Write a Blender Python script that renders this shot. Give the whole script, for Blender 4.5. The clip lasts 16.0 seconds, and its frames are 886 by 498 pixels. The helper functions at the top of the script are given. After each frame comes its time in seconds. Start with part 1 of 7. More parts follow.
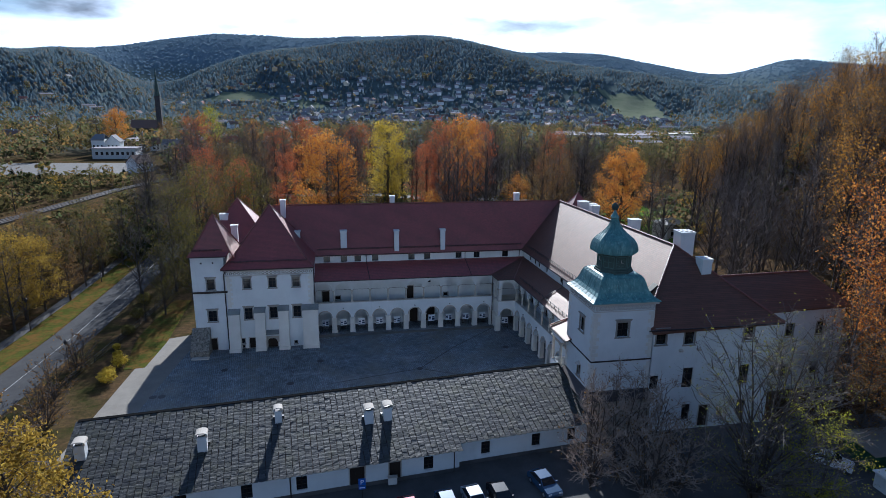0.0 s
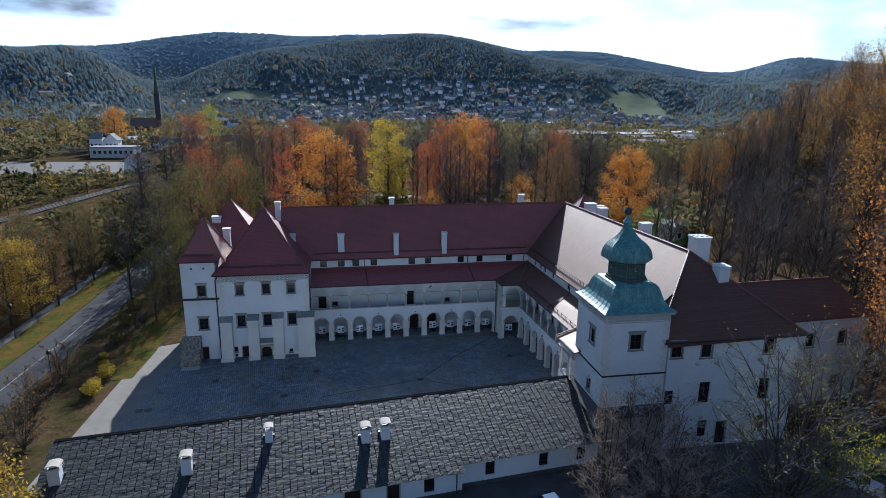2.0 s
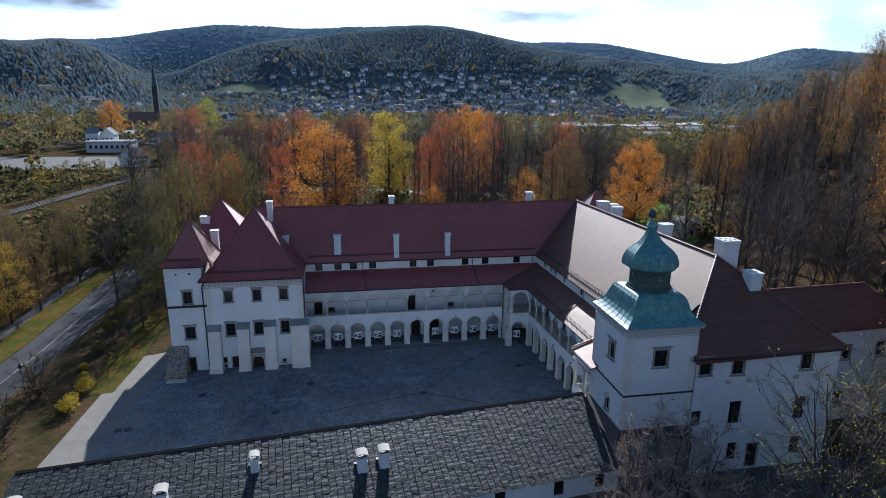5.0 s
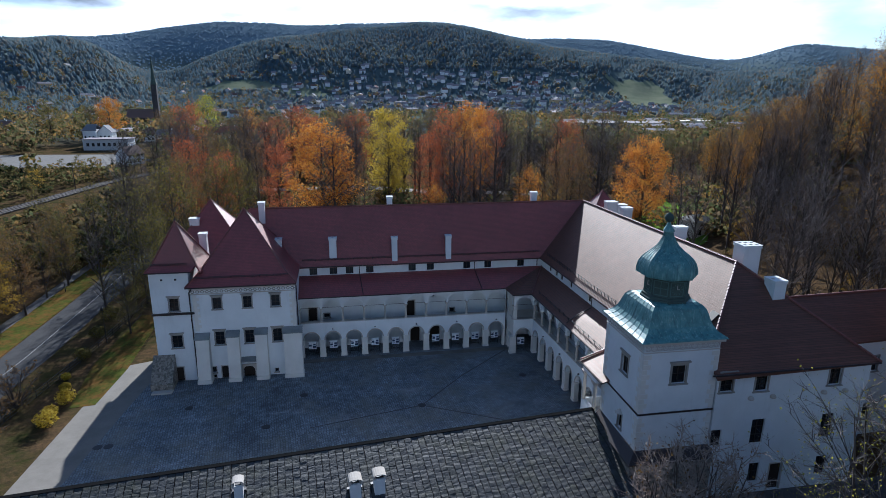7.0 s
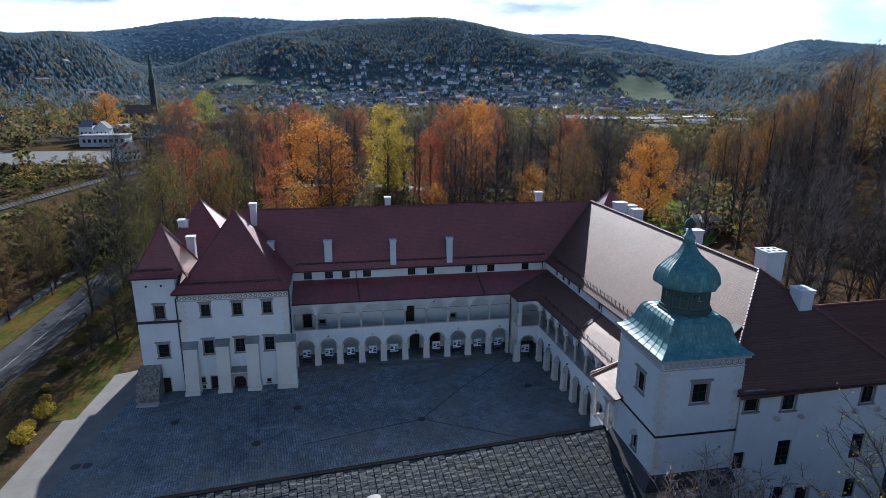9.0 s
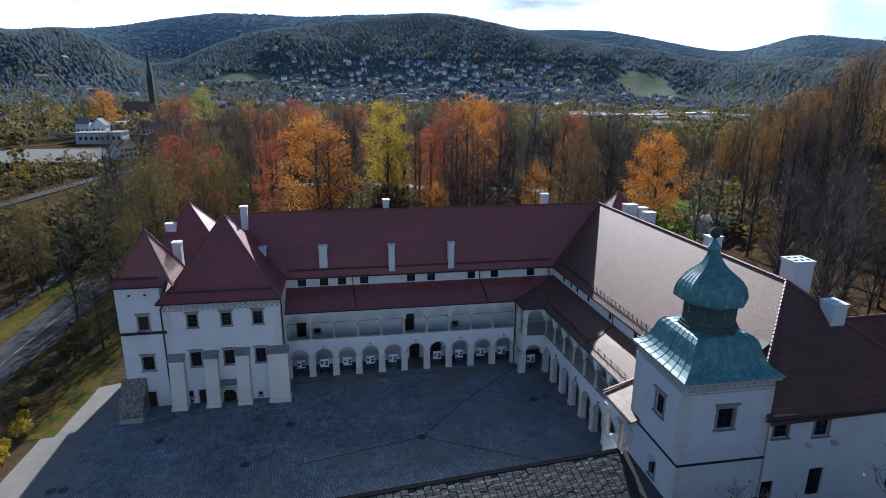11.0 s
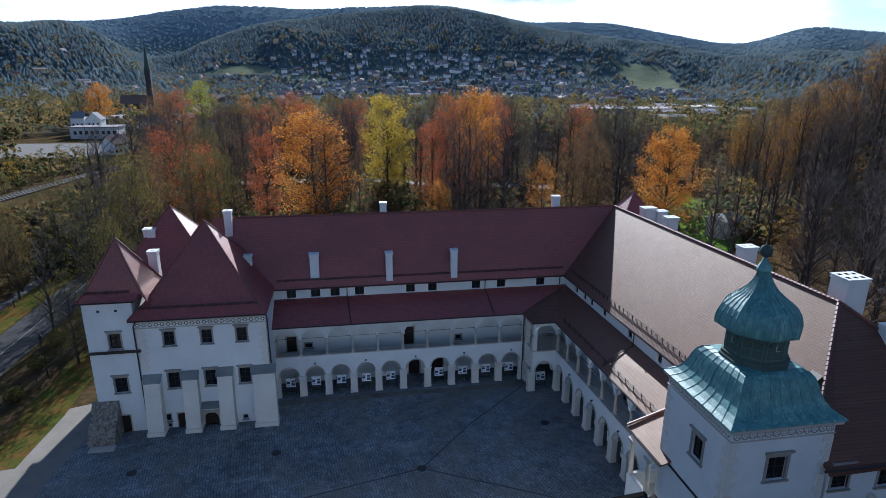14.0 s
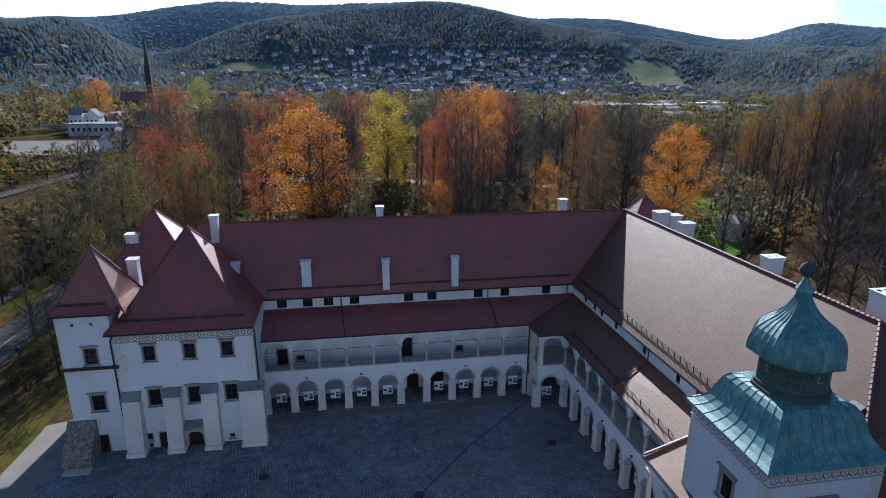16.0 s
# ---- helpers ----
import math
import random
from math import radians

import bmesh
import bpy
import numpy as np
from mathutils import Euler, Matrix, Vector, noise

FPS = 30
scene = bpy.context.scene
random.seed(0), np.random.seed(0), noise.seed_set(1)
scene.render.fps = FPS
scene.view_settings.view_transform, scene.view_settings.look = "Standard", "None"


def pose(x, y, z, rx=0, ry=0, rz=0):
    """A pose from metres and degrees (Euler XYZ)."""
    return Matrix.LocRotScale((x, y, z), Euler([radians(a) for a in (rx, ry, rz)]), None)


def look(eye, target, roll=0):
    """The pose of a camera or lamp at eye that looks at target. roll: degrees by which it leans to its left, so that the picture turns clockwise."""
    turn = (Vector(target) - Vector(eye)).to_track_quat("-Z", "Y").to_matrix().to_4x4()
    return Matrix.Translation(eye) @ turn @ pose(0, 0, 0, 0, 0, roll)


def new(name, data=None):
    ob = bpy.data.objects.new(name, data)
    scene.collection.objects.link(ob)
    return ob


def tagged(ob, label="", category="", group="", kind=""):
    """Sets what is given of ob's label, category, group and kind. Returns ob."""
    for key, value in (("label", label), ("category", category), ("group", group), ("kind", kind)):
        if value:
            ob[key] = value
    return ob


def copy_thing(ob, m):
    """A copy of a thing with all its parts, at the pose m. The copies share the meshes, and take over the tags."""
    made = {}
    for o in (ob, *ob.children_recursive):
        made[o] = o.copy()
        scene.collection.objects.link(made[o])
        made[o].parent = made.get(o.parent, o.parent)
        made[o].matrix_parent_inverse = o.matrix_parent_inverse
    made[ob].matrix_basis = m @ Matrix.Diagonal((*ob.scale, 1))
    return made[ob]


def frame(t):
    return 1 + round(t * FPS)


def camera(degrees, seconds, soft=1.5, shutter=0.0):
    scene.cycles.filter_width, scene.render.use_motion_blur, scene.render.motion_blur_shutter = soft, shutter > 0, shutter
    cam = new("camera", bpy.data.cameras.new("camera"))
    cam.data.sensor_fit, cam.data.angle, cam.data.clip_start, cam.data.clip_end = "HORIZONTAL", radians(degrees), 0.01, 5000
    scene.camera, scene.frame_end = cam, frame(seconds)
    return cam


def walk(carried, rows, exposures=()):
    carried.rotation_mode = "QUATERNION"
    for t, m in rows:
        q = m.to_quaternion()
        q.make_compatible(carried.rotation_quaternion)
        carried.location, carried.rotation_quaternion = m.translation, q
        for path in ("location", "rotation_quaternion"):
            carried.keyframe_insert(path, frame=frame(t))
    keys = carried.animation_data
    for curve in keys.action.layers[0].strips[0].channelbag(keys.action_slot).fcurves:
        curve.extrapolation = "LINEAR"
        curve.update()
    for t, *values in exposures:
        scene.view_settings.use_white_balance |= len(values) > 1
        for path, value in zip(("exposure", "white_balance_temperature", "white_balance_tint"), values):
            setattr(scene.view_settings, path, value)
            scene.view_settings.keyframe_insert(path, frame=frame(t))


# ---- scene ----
cam = camera(74.4, 16.0, 0.8)
PATH = [
    (0, (4.663, -94.955, 38.366), (5.004, -93.046, 37.878), 0.7),
    (0.5, (4.772, -93.962, 38.365), (5.113, -92.053, 37.877), 0.8),
    (1, (4.938, -92.947, 38.362), (5.278, -91.037, 37.872), 0.7),
    (1.5, (5.122, -91.908, 38.328), (5.461, -89.999, 37.837), 0.7),
    (2, (5.313, -90.865, 38.286), (5.65, -88.957, 37.793), 0.7),
    (2.5, (5.503, -89.819, 38.226), (5.839, -87.91, 37.73), 0.7),
    (3, (5.565, -88.763, 38.229), (5.9, -86.856, 37.729), 0.6),
    (3.5, (5.826, -87.75, 38.187), (6.158, -85.843, 37.683), 0.6),
    (4, (5.984, -86.74, 38.157), (6.315, -84.835, 37.649), 0.5),
    (6.5, (6.715, -81.556, 37.968), (7.044, -79.654, 37.444), 0.5),
    (7, (7.013, -80.466, 37.887), (7.338, -78.564, 37.361), 0.4),
    (7.5, (7.06, -79.483, 37.882), (7.386, -77.583, 37.352), 0.5),
    (8, (7.33, -78.42, 37.804), (7.654, -76.519, 37.272), 0.4),
    (8.5, (7.514, -77.381, 37.828), (7.836, -75.481, 37.292), 0.4),
    (9, (7.651, -76.257, 37.793), (7.974, -74.359, 37.254), 0.4),
    (11.5, (8.524, -70.827, 37.793), (8.842, -68.933, 37.238), 0.3),
    (12, (8.712, -69.674, 37.813), (9.028, -67.78, 37.253), 0.3),
    (12.5, (8.843, -68.61, 37.741), (9.159, -66.717, 37.179), 0.4),
    (13, (8.99, -67.501, 37.686), (9.306, -65.609, 37.122), 0.4),
    (13.5, (9.172, -66.395, 37.675), (9.487, -64.503, 37.107), 0.4),
    (14, (9.347, -65.283, 37.695), (9.661, -63.392, 37.123), 0.3),
    (14.5, (9.633, -64.187, 37.677), (9.945, -62.296, 37.103), 0.3),
    (15, (9.777, -63.103, 37.657), (10.089, -61.214, 37.08), 0.4),
    (15.5, (10.001, -62.019, 37.636), (10.311, -60.13, 37.057), 0.3),
    (16, (10.308, -60.893, 37.616), (10.614, -59.004, 37.033), 0.3),
]
walk(cam, [(t, look(eye, target, roll)) for t, eye, target, roll in PATH], [(0, 1.04, 4780, 10), (16, 1.04, 4780, 10)])

# ---- world, sun, exposure ----
SUN_EL, SUN_AZ = 25.0, 8.0          # degrees; the azimuth turns from +y towards +x
world = bpy.data.worlds.new("sky")
scene.world = world
world.use_nodes = True
wn = world.node_tree.nodes
wl = world.node_tree.links
sky = wn.new("ShaderNodeTexSky")
sky.sky_type = 'NISHITA'
sky.sun_disc = False
sky.sun_elevation = radians(SUN_EL)
sky.sun_rotation = radians(SUN_AZ)
sky.altitude = 350
sky.dust_density = 0.7
sky.ozone_density = 1.0
bg = wn["Background"]
bg.inputs["Strength"].default_value = 0.055
# thin bright cloud over the blue
tc = wn.new("ShaderNodeTexCoord")
mp = wn.new("ShaderNodeMapping")
mp.inputs["Scale"].default_value = (1.0, 1.0, 3.2)
mp.inputs["Location"].default_value = (0.35, 0.2, 0.15)
cn = wn.new("ShaderNodeTexNoise")
cn.inputs["Scale"].default_value = 2.6
cn.inputs["Detail"].default_value = 7.0
cn.inputs["Roughness"].default_value = 0.55
cr = wn.new("ShaderNodeValToRGB")
cr.color_ramp.elements[0].position = 0.39
cr.color_ramp.elements[1].position = 0.60
cm = wn.new("ShaderNodeMixRGB")
bw = wn.new("ShaderNodeRGBToBW")
bright = wn.new("ShaderNodeMath")
bright.operation = 'MULTIPLY'
thick = wn.new("ShaderNodeTexNoise")
thick.inputs["Scale"].default_value = 3.4
thick.inputs["Detail"].default_value = 6.0
body = wn.new("ShaderNodeMapRange")
body.inputs["From Min"].default_value = 0.40
body.inputs["From Max"].default_value = 0.56
body.inputs["To Min"].default_value = 0.30
body.inputs["To Max"].default_value = 1.9
wl.new(mp.outputs["Vector"], thick.inputs["Vector"])
wl.new(thick.outputs["Fac"], body.inputs["Value"])
wl.new(body.outputs["Result"], bright.inputs[1])
wl.new(sky.outputs["Color"], bw.inputs["Color"])
wl.new(bw.outputs["Val"], bright.inputs[0])
wl.new(bright.outputs["Value"], cm.inputs["Color2"])
wl.new(tc.outputs["Generated"], mp.inputs["Vector"])
wl.new(mp.outputs["Vector"], cn.inputs["Vector"])
wl.new(cn.outputs["Fac"], cr.inputs["Fac"])
# the cloud lies low in the sky; overhead it opens to blue
sz = wn.new("ShaderNodeSeparateXYZ")
wl.new(tc.outputs["Generated"], sz.inputs["Vector"])
opening = wn.new("ShaderNodeMapRange")
opening.inputs["From Min"].default_value = 0.36
opening.inputs["From Max"].default_value = 0.62
opening.inputs["To Min"].default_value = 1.0
opening.inputs["To Max"].default_value = 0.12
wl.new(sz.outputs["Z"], opening.inputs["Value"])
cover = wn.new("ShaderNodeMath")
cover.operation = 'MULTIPLY'
wl.new(cr.outputs["Color"], cover.inputs[0])
wl.new(opening.outputs["Result"], cover.inputs[1])
wl.new(cover.outputs["Value"], cm.inputs["Fac"])
wl.new(sky.outputs["Color"], cm.inputs["Color1"])
wl.new(cm.outputs["Color"], bg.inputs["Color"])

sun_dir = Vector((math.sin(radians(SUN_AZ)) * math.cos(radians(SUN_EL)),
                  math.cos(radians(SUN_AZ)) * math.cos(radians(SUN_EL)), math.sin(radians(SUN_EL))))
sun = new("sun", bpy.data.lights.new("sun", 'SUN'))
sun.data.energy = 5.0
sun.data.angle = radians(0.5)
sun.data.color = (1.0, 0.85, 0.66)
sun.matrix_world = look(sun_dir * 300, (0, 0, 0))
scene.view_settings.exposure = 0.0


# ---- materials ----
def mat(name, color, rough=0.8, metal=0.0, spec=0.5):
    m = bpy.data.materials.new(name)
    m.use_nodes = True
    b = m.node_tree.nodes["Principled BSDF"]
    b.inputs["Base Color"].default_value = (*color, 1)
    b.inputs["Roughness"].default_value = rough
    b.inputs["Metallic"].default_value = metal
    b.inputs["Specular IOR Level"].default_value = spec
    return m


class G:
    """Small helper to grow a node material."""

    def __init__(self, name, rough=0.8, metal=0.0, spec=0.5):
        self.m = mat(name, (0.5, 0.5, 0.5), rough, metal, spec)
        self.n, self.l = self.m.node_tree.nodes, self.m.node_tree.links
        self.b = self.n["Principled BSDF"]
        self.geo = self.n.new("ShaderNodeNewGeometry")
        self.pos = self.geo.outputs["Position"]

    def noise(self, scale, detail=4, rough=0.6, vec=None, stretch=None):
        t = self.n.new("ShaderNodeTexNoise")
        t.inputs["Scale"].default_value = scale
        t.inputs["Detail"].default_value = detail
        t.inputs["Roughness"].default_value = rough
        v = vec or self.pos
        if stretch:
            p = self.n.new("ShaderNodeMapping")
            p.inputs["Scale"].default_value = stretch
            self.l.new(v, p.inputs["Vector"])
            v = p.outputs["Vector"]
        self.l.new(v, t.inputs["Vector"])
        return t.outputs["Fac"]

    def ramp(self, fac, *stops):
        r = self.n.new("ShaderNodeValToRGB")
        e = r.color_ramp.elements
        while len(e) < len(stops):
            e.new(0.5)
        for k, (p, c) in zip(e, stops):
            k.position = p
            k.color = (*c, 1) if len(c) == 3 else c
        self.l.new(fac, r.inputs["Fac"])
        return r.outputs["Color"]

    def mix(self, a, b, fac, mode='MIX'):
        x = self.n.new("ShaderNodeMixRGB")
        x.blend_type = mode
        for key, v in (("Fac", fac), ("Color1", a), ("Color2", b)):
            if isinstance(v, (int, float)):
                x.inputs[key].default_value = v
            elif isinstance(v, tuple):
                x.inputs[key].default_value = (*v, 1)
            else:
                self.l.new(v, x.inputs[key])
        return x.outputs["Color"]

    def color(self, c):
        self.l.new(c, self.b.inputs["Base Color"])
        return self

    def rough(self, c):
        self.l.new(c, self.b.inputs["Roughness"])
        return self

    def bump(self, h, strength=0.5, dist=0.05):
        x = self.n.new("ShaderNodeBump")
        x.inputs["Strength"].default_value = strength
        x.inputs["Distance"].default_value = dist
        self.l.new(h, x.inputs["Height"])
        self.l.new(x.outputs["Normal"], self.b.inputs["Normal"])
        return self

    def island(self):
        return self.geo.outputs["Random Per Island"]

    def obj_random(self):
        return self.n.new("ShaderNodeObjectInfo").outputs["Random"]

    def wave(self, axis, scale, dist=0.0):
        w = self.n.new("ShaderNodeTexWave")
        w.bands_direction = axis
        w.inputs["Scale"].default_value = scale
        w.inputs["Distortion"].default_value = dist
        self.l.new(self.pos, w.inputs["Vector"])
        return w.outputs["Fac"]


def plaster_mat(name, a, b, dirt):
    g = G(name, 0.9, spec=0.2)
    c = g.ramp(g.noise(0.35, 5), (0.3, a), (0.7, b))
    s = g.ramp(g.noise(0.9, 6, 0.7, stretch=(1, 1, 0.16)), (0.56, (0, 0, 0)), (0.78, (1, 1, 1)))
    c = g.mix(c, dirt, g.mix((0, 0, 0), (0.35, 0.35, 0.35), s))
    g.color(c).bump(g.noise(9, 5), 0.25, 0.02)
    return g.m


M_PLASTER = plaster_mat("lime_plaster", (0.60, 0.61, 0.60), (0.69, 0.70, 0.69), (0.43, 0.42, 0.385))
M_PLASTER_IN = plaster_mat("gallery_plaster", (0.66, 0.62, 0.55), (0.74, 0.70, 0.63), (0.50, 0.46, 0.40))
M_CREAM = plaster_mat("cream_limewash", (0.58, 0.55, 0.49), (0.67, 0.64, 0.575), (0.43, 0.40, 0.345))
M_STONE = plaster_mat("dark_window_stone", (0.23, 0.21, 0.18), (0.32, 0.295, 0.255), (0.17, 0.155, 0.13))
M_CAP = plaster_mat("weathered_cap_stone", (0.15, 0.16, 0.155), (0.25, 0.26, 0.25), (0.09, 0.095, 0.08))
M_TRIM = plaster_mat("stone_trim", (0.40, 0.36, 0.30), (0.50, 0.46, 0.40), (0.30, 0.27, 0.22))


def tile_mat(name, a, b, worn, fleck, run, dull, shine, glaze):
    """Plain tiles; run: the axis, 'X' or 'Y', along which their rows lie."""
    g = G(name, 0.5, spec=shine)
    c = g.ramp(g.noise(0.25, 5), (0.3, a), (0.7, b))
    c = g.mix(c, worn, g.ramp(g.noise(1.4, 6, 0.7), (0.5, (0, 0, 0)), (0.8, (0.6, 0.6, 0.6))))
    c = g.mix(c, fleck, g.ramp(g.noise(14, 2), (0.55, (0, 0, 0)), (0.85, (0.5, 0.5, 0.5))))
    # rows of tiles, each tile a little off the next in tone and tilt
    sp = g.n.new("ShaderNodeSeparateXYZ")
    g.l.new(g.pos, sp.inputs["Vector"])
    co = g.n.new("ShaderNodeCombineXYZ")
    g.l.new(sp.outputs[run], co.inputs["X"])
    g.l.new(sp.outputs["Z"], co.inputs["Y"])
    br = g.n.new("ShaderNodeTexBrick")
    br.inputs["Scale"].default_value = 1.0
    br.inputs["Brick Width"].default_value = 0.24
    br.inputs["Row Height"].default_value = 0.17
    br.inputs["Mortar Size"].default_value = 0.022
    br.inputs["Mortar Smooth"].default_value = 0.6
    br.inputs["Color1"].default_value = (0.75, 0.75, 0.75, 1)
    br.inputs["Color2"].default_value = (1.15, 1.15, 1.15, 1)
    br.inputs["Mortar"].default_value = (0.30, 0.30, 0.30, 1)
    g.l.new(co.outputs["Vector"], br.inputs["Vector"])
    c = g.mix(c, br.outputs["Color"], 0.75, 'MULTIPLY')
    j = g.mix(br.outputs["Color"], g.noise(0.9, 4), 0.45)
    g.color(c).bump(j, 0.35, 0.035)
    g.b.inputs["Specular Tint"].default_value = (1.0, 0.78, 0.55, 1)
    g.rough(g.ramp(g.mix(g.noise(1.1, 5), br.outputs["Color"], 0.4), (0.3, (dull, dull, dull)), (0.8, (dull + 0.12, dull + 0.12, dull + 0.12))))
    g.b.inputs["Coat Weight"].default_value = glaze
    g.b.inputs["Coat Roughness"].default_value = 0.5
    return g.m


M_TILE = tile_mat("red_roof_tile", (0.185, 0.033, 0.038), (0.245, 0.046, 0.050), (0.120, 0.034, 0.034), (0.29, 0.07, 0.06), "X", 0.44, 0.9, 0.6)
M_TILE_BROWN = tile_mat("brown_roof_tile", (0.090, 0.036, 0.026), (0.130, 0.052, 0.036), (0.066, 0.030, 0.024), (0.19, 0.09, 0.06), "Y", 0.58, 0.72, 0.12)


def ridge_mat():
    g = G("ridge_tile", 0.5)
    g.color(g.ramp(g.noise(5, 3), (0.3, (0.115, 0.038, 0.032)), (0.7, (0.21, 0.08, 0.06)))).bump(g.noise(20), 0.3, 0.02)
    return g.m


M_RIDGE = ridge_mat()


def copper_mat():
    g = G("green_patina_copper", 0.5, metal=0.0, spec=0.5)
    c = g.ramp(g.noise(1.1, 6, 0.65), (0.25, (0.055, 0.150, 0.155)), (0.55, (0.115, 0.250, 0.238)), (0.8, (0.28, 0.43, 0.36)))
    st = g.ramp(g.noise(2.2, 5, 0.6, stretch=(1.4, 1.4, 0.12)), (0.52, (0, 0, 0)), (0.75, (0.7, 0.7, 0.7)))
    c = g.mix(c, (0.035, 0.075, 0.078), st)
    c = g.mix(c, (0.34, 0.52, 0.46), g.ramp(g.noise(3.1, 5, 0.65, stretch=(1.6, 1.6, 0.14)), (0.55, (0, 0, 0)), (0.72, (0.75, 0.75, 0.75))))
    g.color(c).bump(g.noise(6, 4), 0.3, 0.04)
    return g.m


M_COPPER = copper_mat()
M_COPPER_DARK = plaster_mat("dark_weathered_copper", (0.055, 0.080, 0.070), (0.090, 0.120, 0.100), (0.035, 0.045, 0.04))
M_COPPER_MID = plaster_mat("dull_green_copper", (0.085, 0.135, 0.120), (0.13, 0.19, 0.165), (0.05, 0.07, 0.06))


def slate_mat():
    g = G("grey_roof_slate", 0.62, spec=0.18)
    r = g.mix(g.island(), g.obj_random(), 0.5)
    c = g.ramp(r, (0.15, (0.030, 0.033, 0.036)), (0.5, (0.044, 0.047, 0.049)), (0.85, (0.072, 0.074, 0.073)))
    c = g.mix(c, (0.062, 0.062, 0.034), g.ramp(g.noise(0.5, 6, 0.7), (0.46, (0, 0, 0)), (0.70, (0.7, 0.7, 0.7))))
    c = g.mix(c, (0.13, 0.135, 0.13), g.ramp(g.noise(3.5, 5, 0.75), (0.58, (0, 0, 0)), (0.74, (0.6, 0.6, 0.6))))
    g.color(c).bump(g.noise(5, 6, 0.7), 0.8, 0.05)
    return g.m


M_SLATE = slate_mat()


def rubble_mat():
    g = G("rubble_stone", 0.9, spec=0.2)
    v = g.n.new("ShaderNodeTexVoronoi")
    v.inputs["Scale"].default_value = 4.5
    g.l.new(g.pos, v.inputs["Vector"])
    c = g.ramp(v.outputs["Color"], (0.2, (0.13, 0.12, 0.10)), (0.8, (0.30, 0.27, 0.22)))
    g.color(g.mix(c, (0.10, 0.10, 0.07), g.ramp(g.noise(1.0), (0.5, (0, 0, 0)), (0.8, (0.6, 0.6, 0.6)))))
    g.bump(v.outputs["Distance"], 0.8, 0.08)
    return g.m


M_RUBBLE = rubble_mat()


def cobble_mat():
    g = G("courtyard_setts", 0.7, spec=0.35)
    br = g.n.new("ShaderNodeTexBrick")
    br.inputs["Scale"].default_value = 1.0
    br.inputs["Brick Width"].default_value = 0.34
    br.inputs["Row Height"].default_value = 0.27
    br.inputs["Mortar Size"].default_value = 0.035
    br.inputs["Color1"].default_value = (0.175, 0.20, 0.218, 1)
    br.inputs["Color2"].default_value = (0.31, 0.35, 0.37, 1)
    br.inputs["Mortar"].default_value = (0.13, 0.13, 0.128, 1)
    p = g.n.new("ShaderNodeMapping")
    p.inputs["Rotation"].default_value = (0, 0, radians(82))
    wob = g.n.new("ShaderNodeTexNoise")
    wob.inputs["Scale"].default_value = 0.8
    wob.inputs["Detail"].default_value = 3.0
    g.l.new(g.pos, wob.inputs["Vector"])
    bend = g.n.new("ShaderNodeMixRGB")
    bend.blend_type = 'ADD'
    bend.inputs["Fac"].default_value = 0.45
    g.l.new(g.pos, bend.inputs["Color1"])
    g.l.new(wob.outputs["Color"], bend.inputs["Color2"])
    g.l.new(bend.outputs["Color"], p.inputs["Vector"])
    g.l.new(p.outputs["Vector"], br.inputs["Vector"])
    big = g.noise(0.11, 7, 0.7)
    c = g.mix(br.outputs["Color"], g.ramp(big, (0.36, (0.42, 0.43, 0.44)), (0.62, (1, 1, 1))), 0.8, 'MULTIPLY')
    c = g.mix(c, g.ramp(g.noise(0.9, 6, 0.75), (0.35, (0.55, 0.55, 0.55)), (0.62, (1.15, 1.15, 1.15))), 0.8, 'MULTIPLY')
    c = g.mix(c, (0.46, 0.46, 0.45), g.ramp(g.noise(0.22, 7, 0.75, stretch=(0.35, 1, 1)), (0.56, (0, 0, 0)), (0.70, (0.5, 0.5, 0.5))))
    c = g.mix(c, (0.20, 0.18, 0.135), g.ramp(g.noise(0.14, 7, 0.72), (0.47, (0, 0, 0)), (0.64, (0.55, 0.55, 0.55))))
    g.color(c).bump(g.mix(br.outputs["Color"], g.noise(3), 0.3), 0.8, 0.05)
    return g.m


M_COBBLE = cobble_mat()


def paving_mat(name, a, b, scale=3.0):
    g = G(name, 0.9, spec=0.14)
    c = g.ramp(g.noise(0.4, 6, 0.65), (0.3, a), (0.7, b))
    c = g.mix(c, g.ramp(g.noise(30, 3), (0.3, (0.75, 0.75, 0.75)), (0.7, (1.1, 1.1, 1.1))), 0.7, 'MULTIPLY')
    g.color(c).bump(g.noise(scale * 6, 4), 0.3, 0.02)
    return g.m


M_ASPHALT = paving_mat("asphalt", (0.034, 0.035, 0.038), (0.056, 0.056, 0.058))
M_CONCRETE = paving_mat("pale_paving", (0.18, 0.165, 0.14), (0.25, 0.23, 0.195))
M_KERB = paving_mat("worn_kerb_stone", (0.13, 0.12, 0.10), (0.24, 0.22, 0.185), 1.5)
M_YARD = paving_mat("grey_yard_paving", (0.075, 0.073, 0.07), (0.12, 0.115, 0.11))
M_PAINT = mat("road_paint", (0.28, 0.28, 0.27), 0.8)
M_GRAVEL = paving_mat("track_ballast", (0.065, 0.057, 0.050), (0.115, 0.10, 0.09), 6)


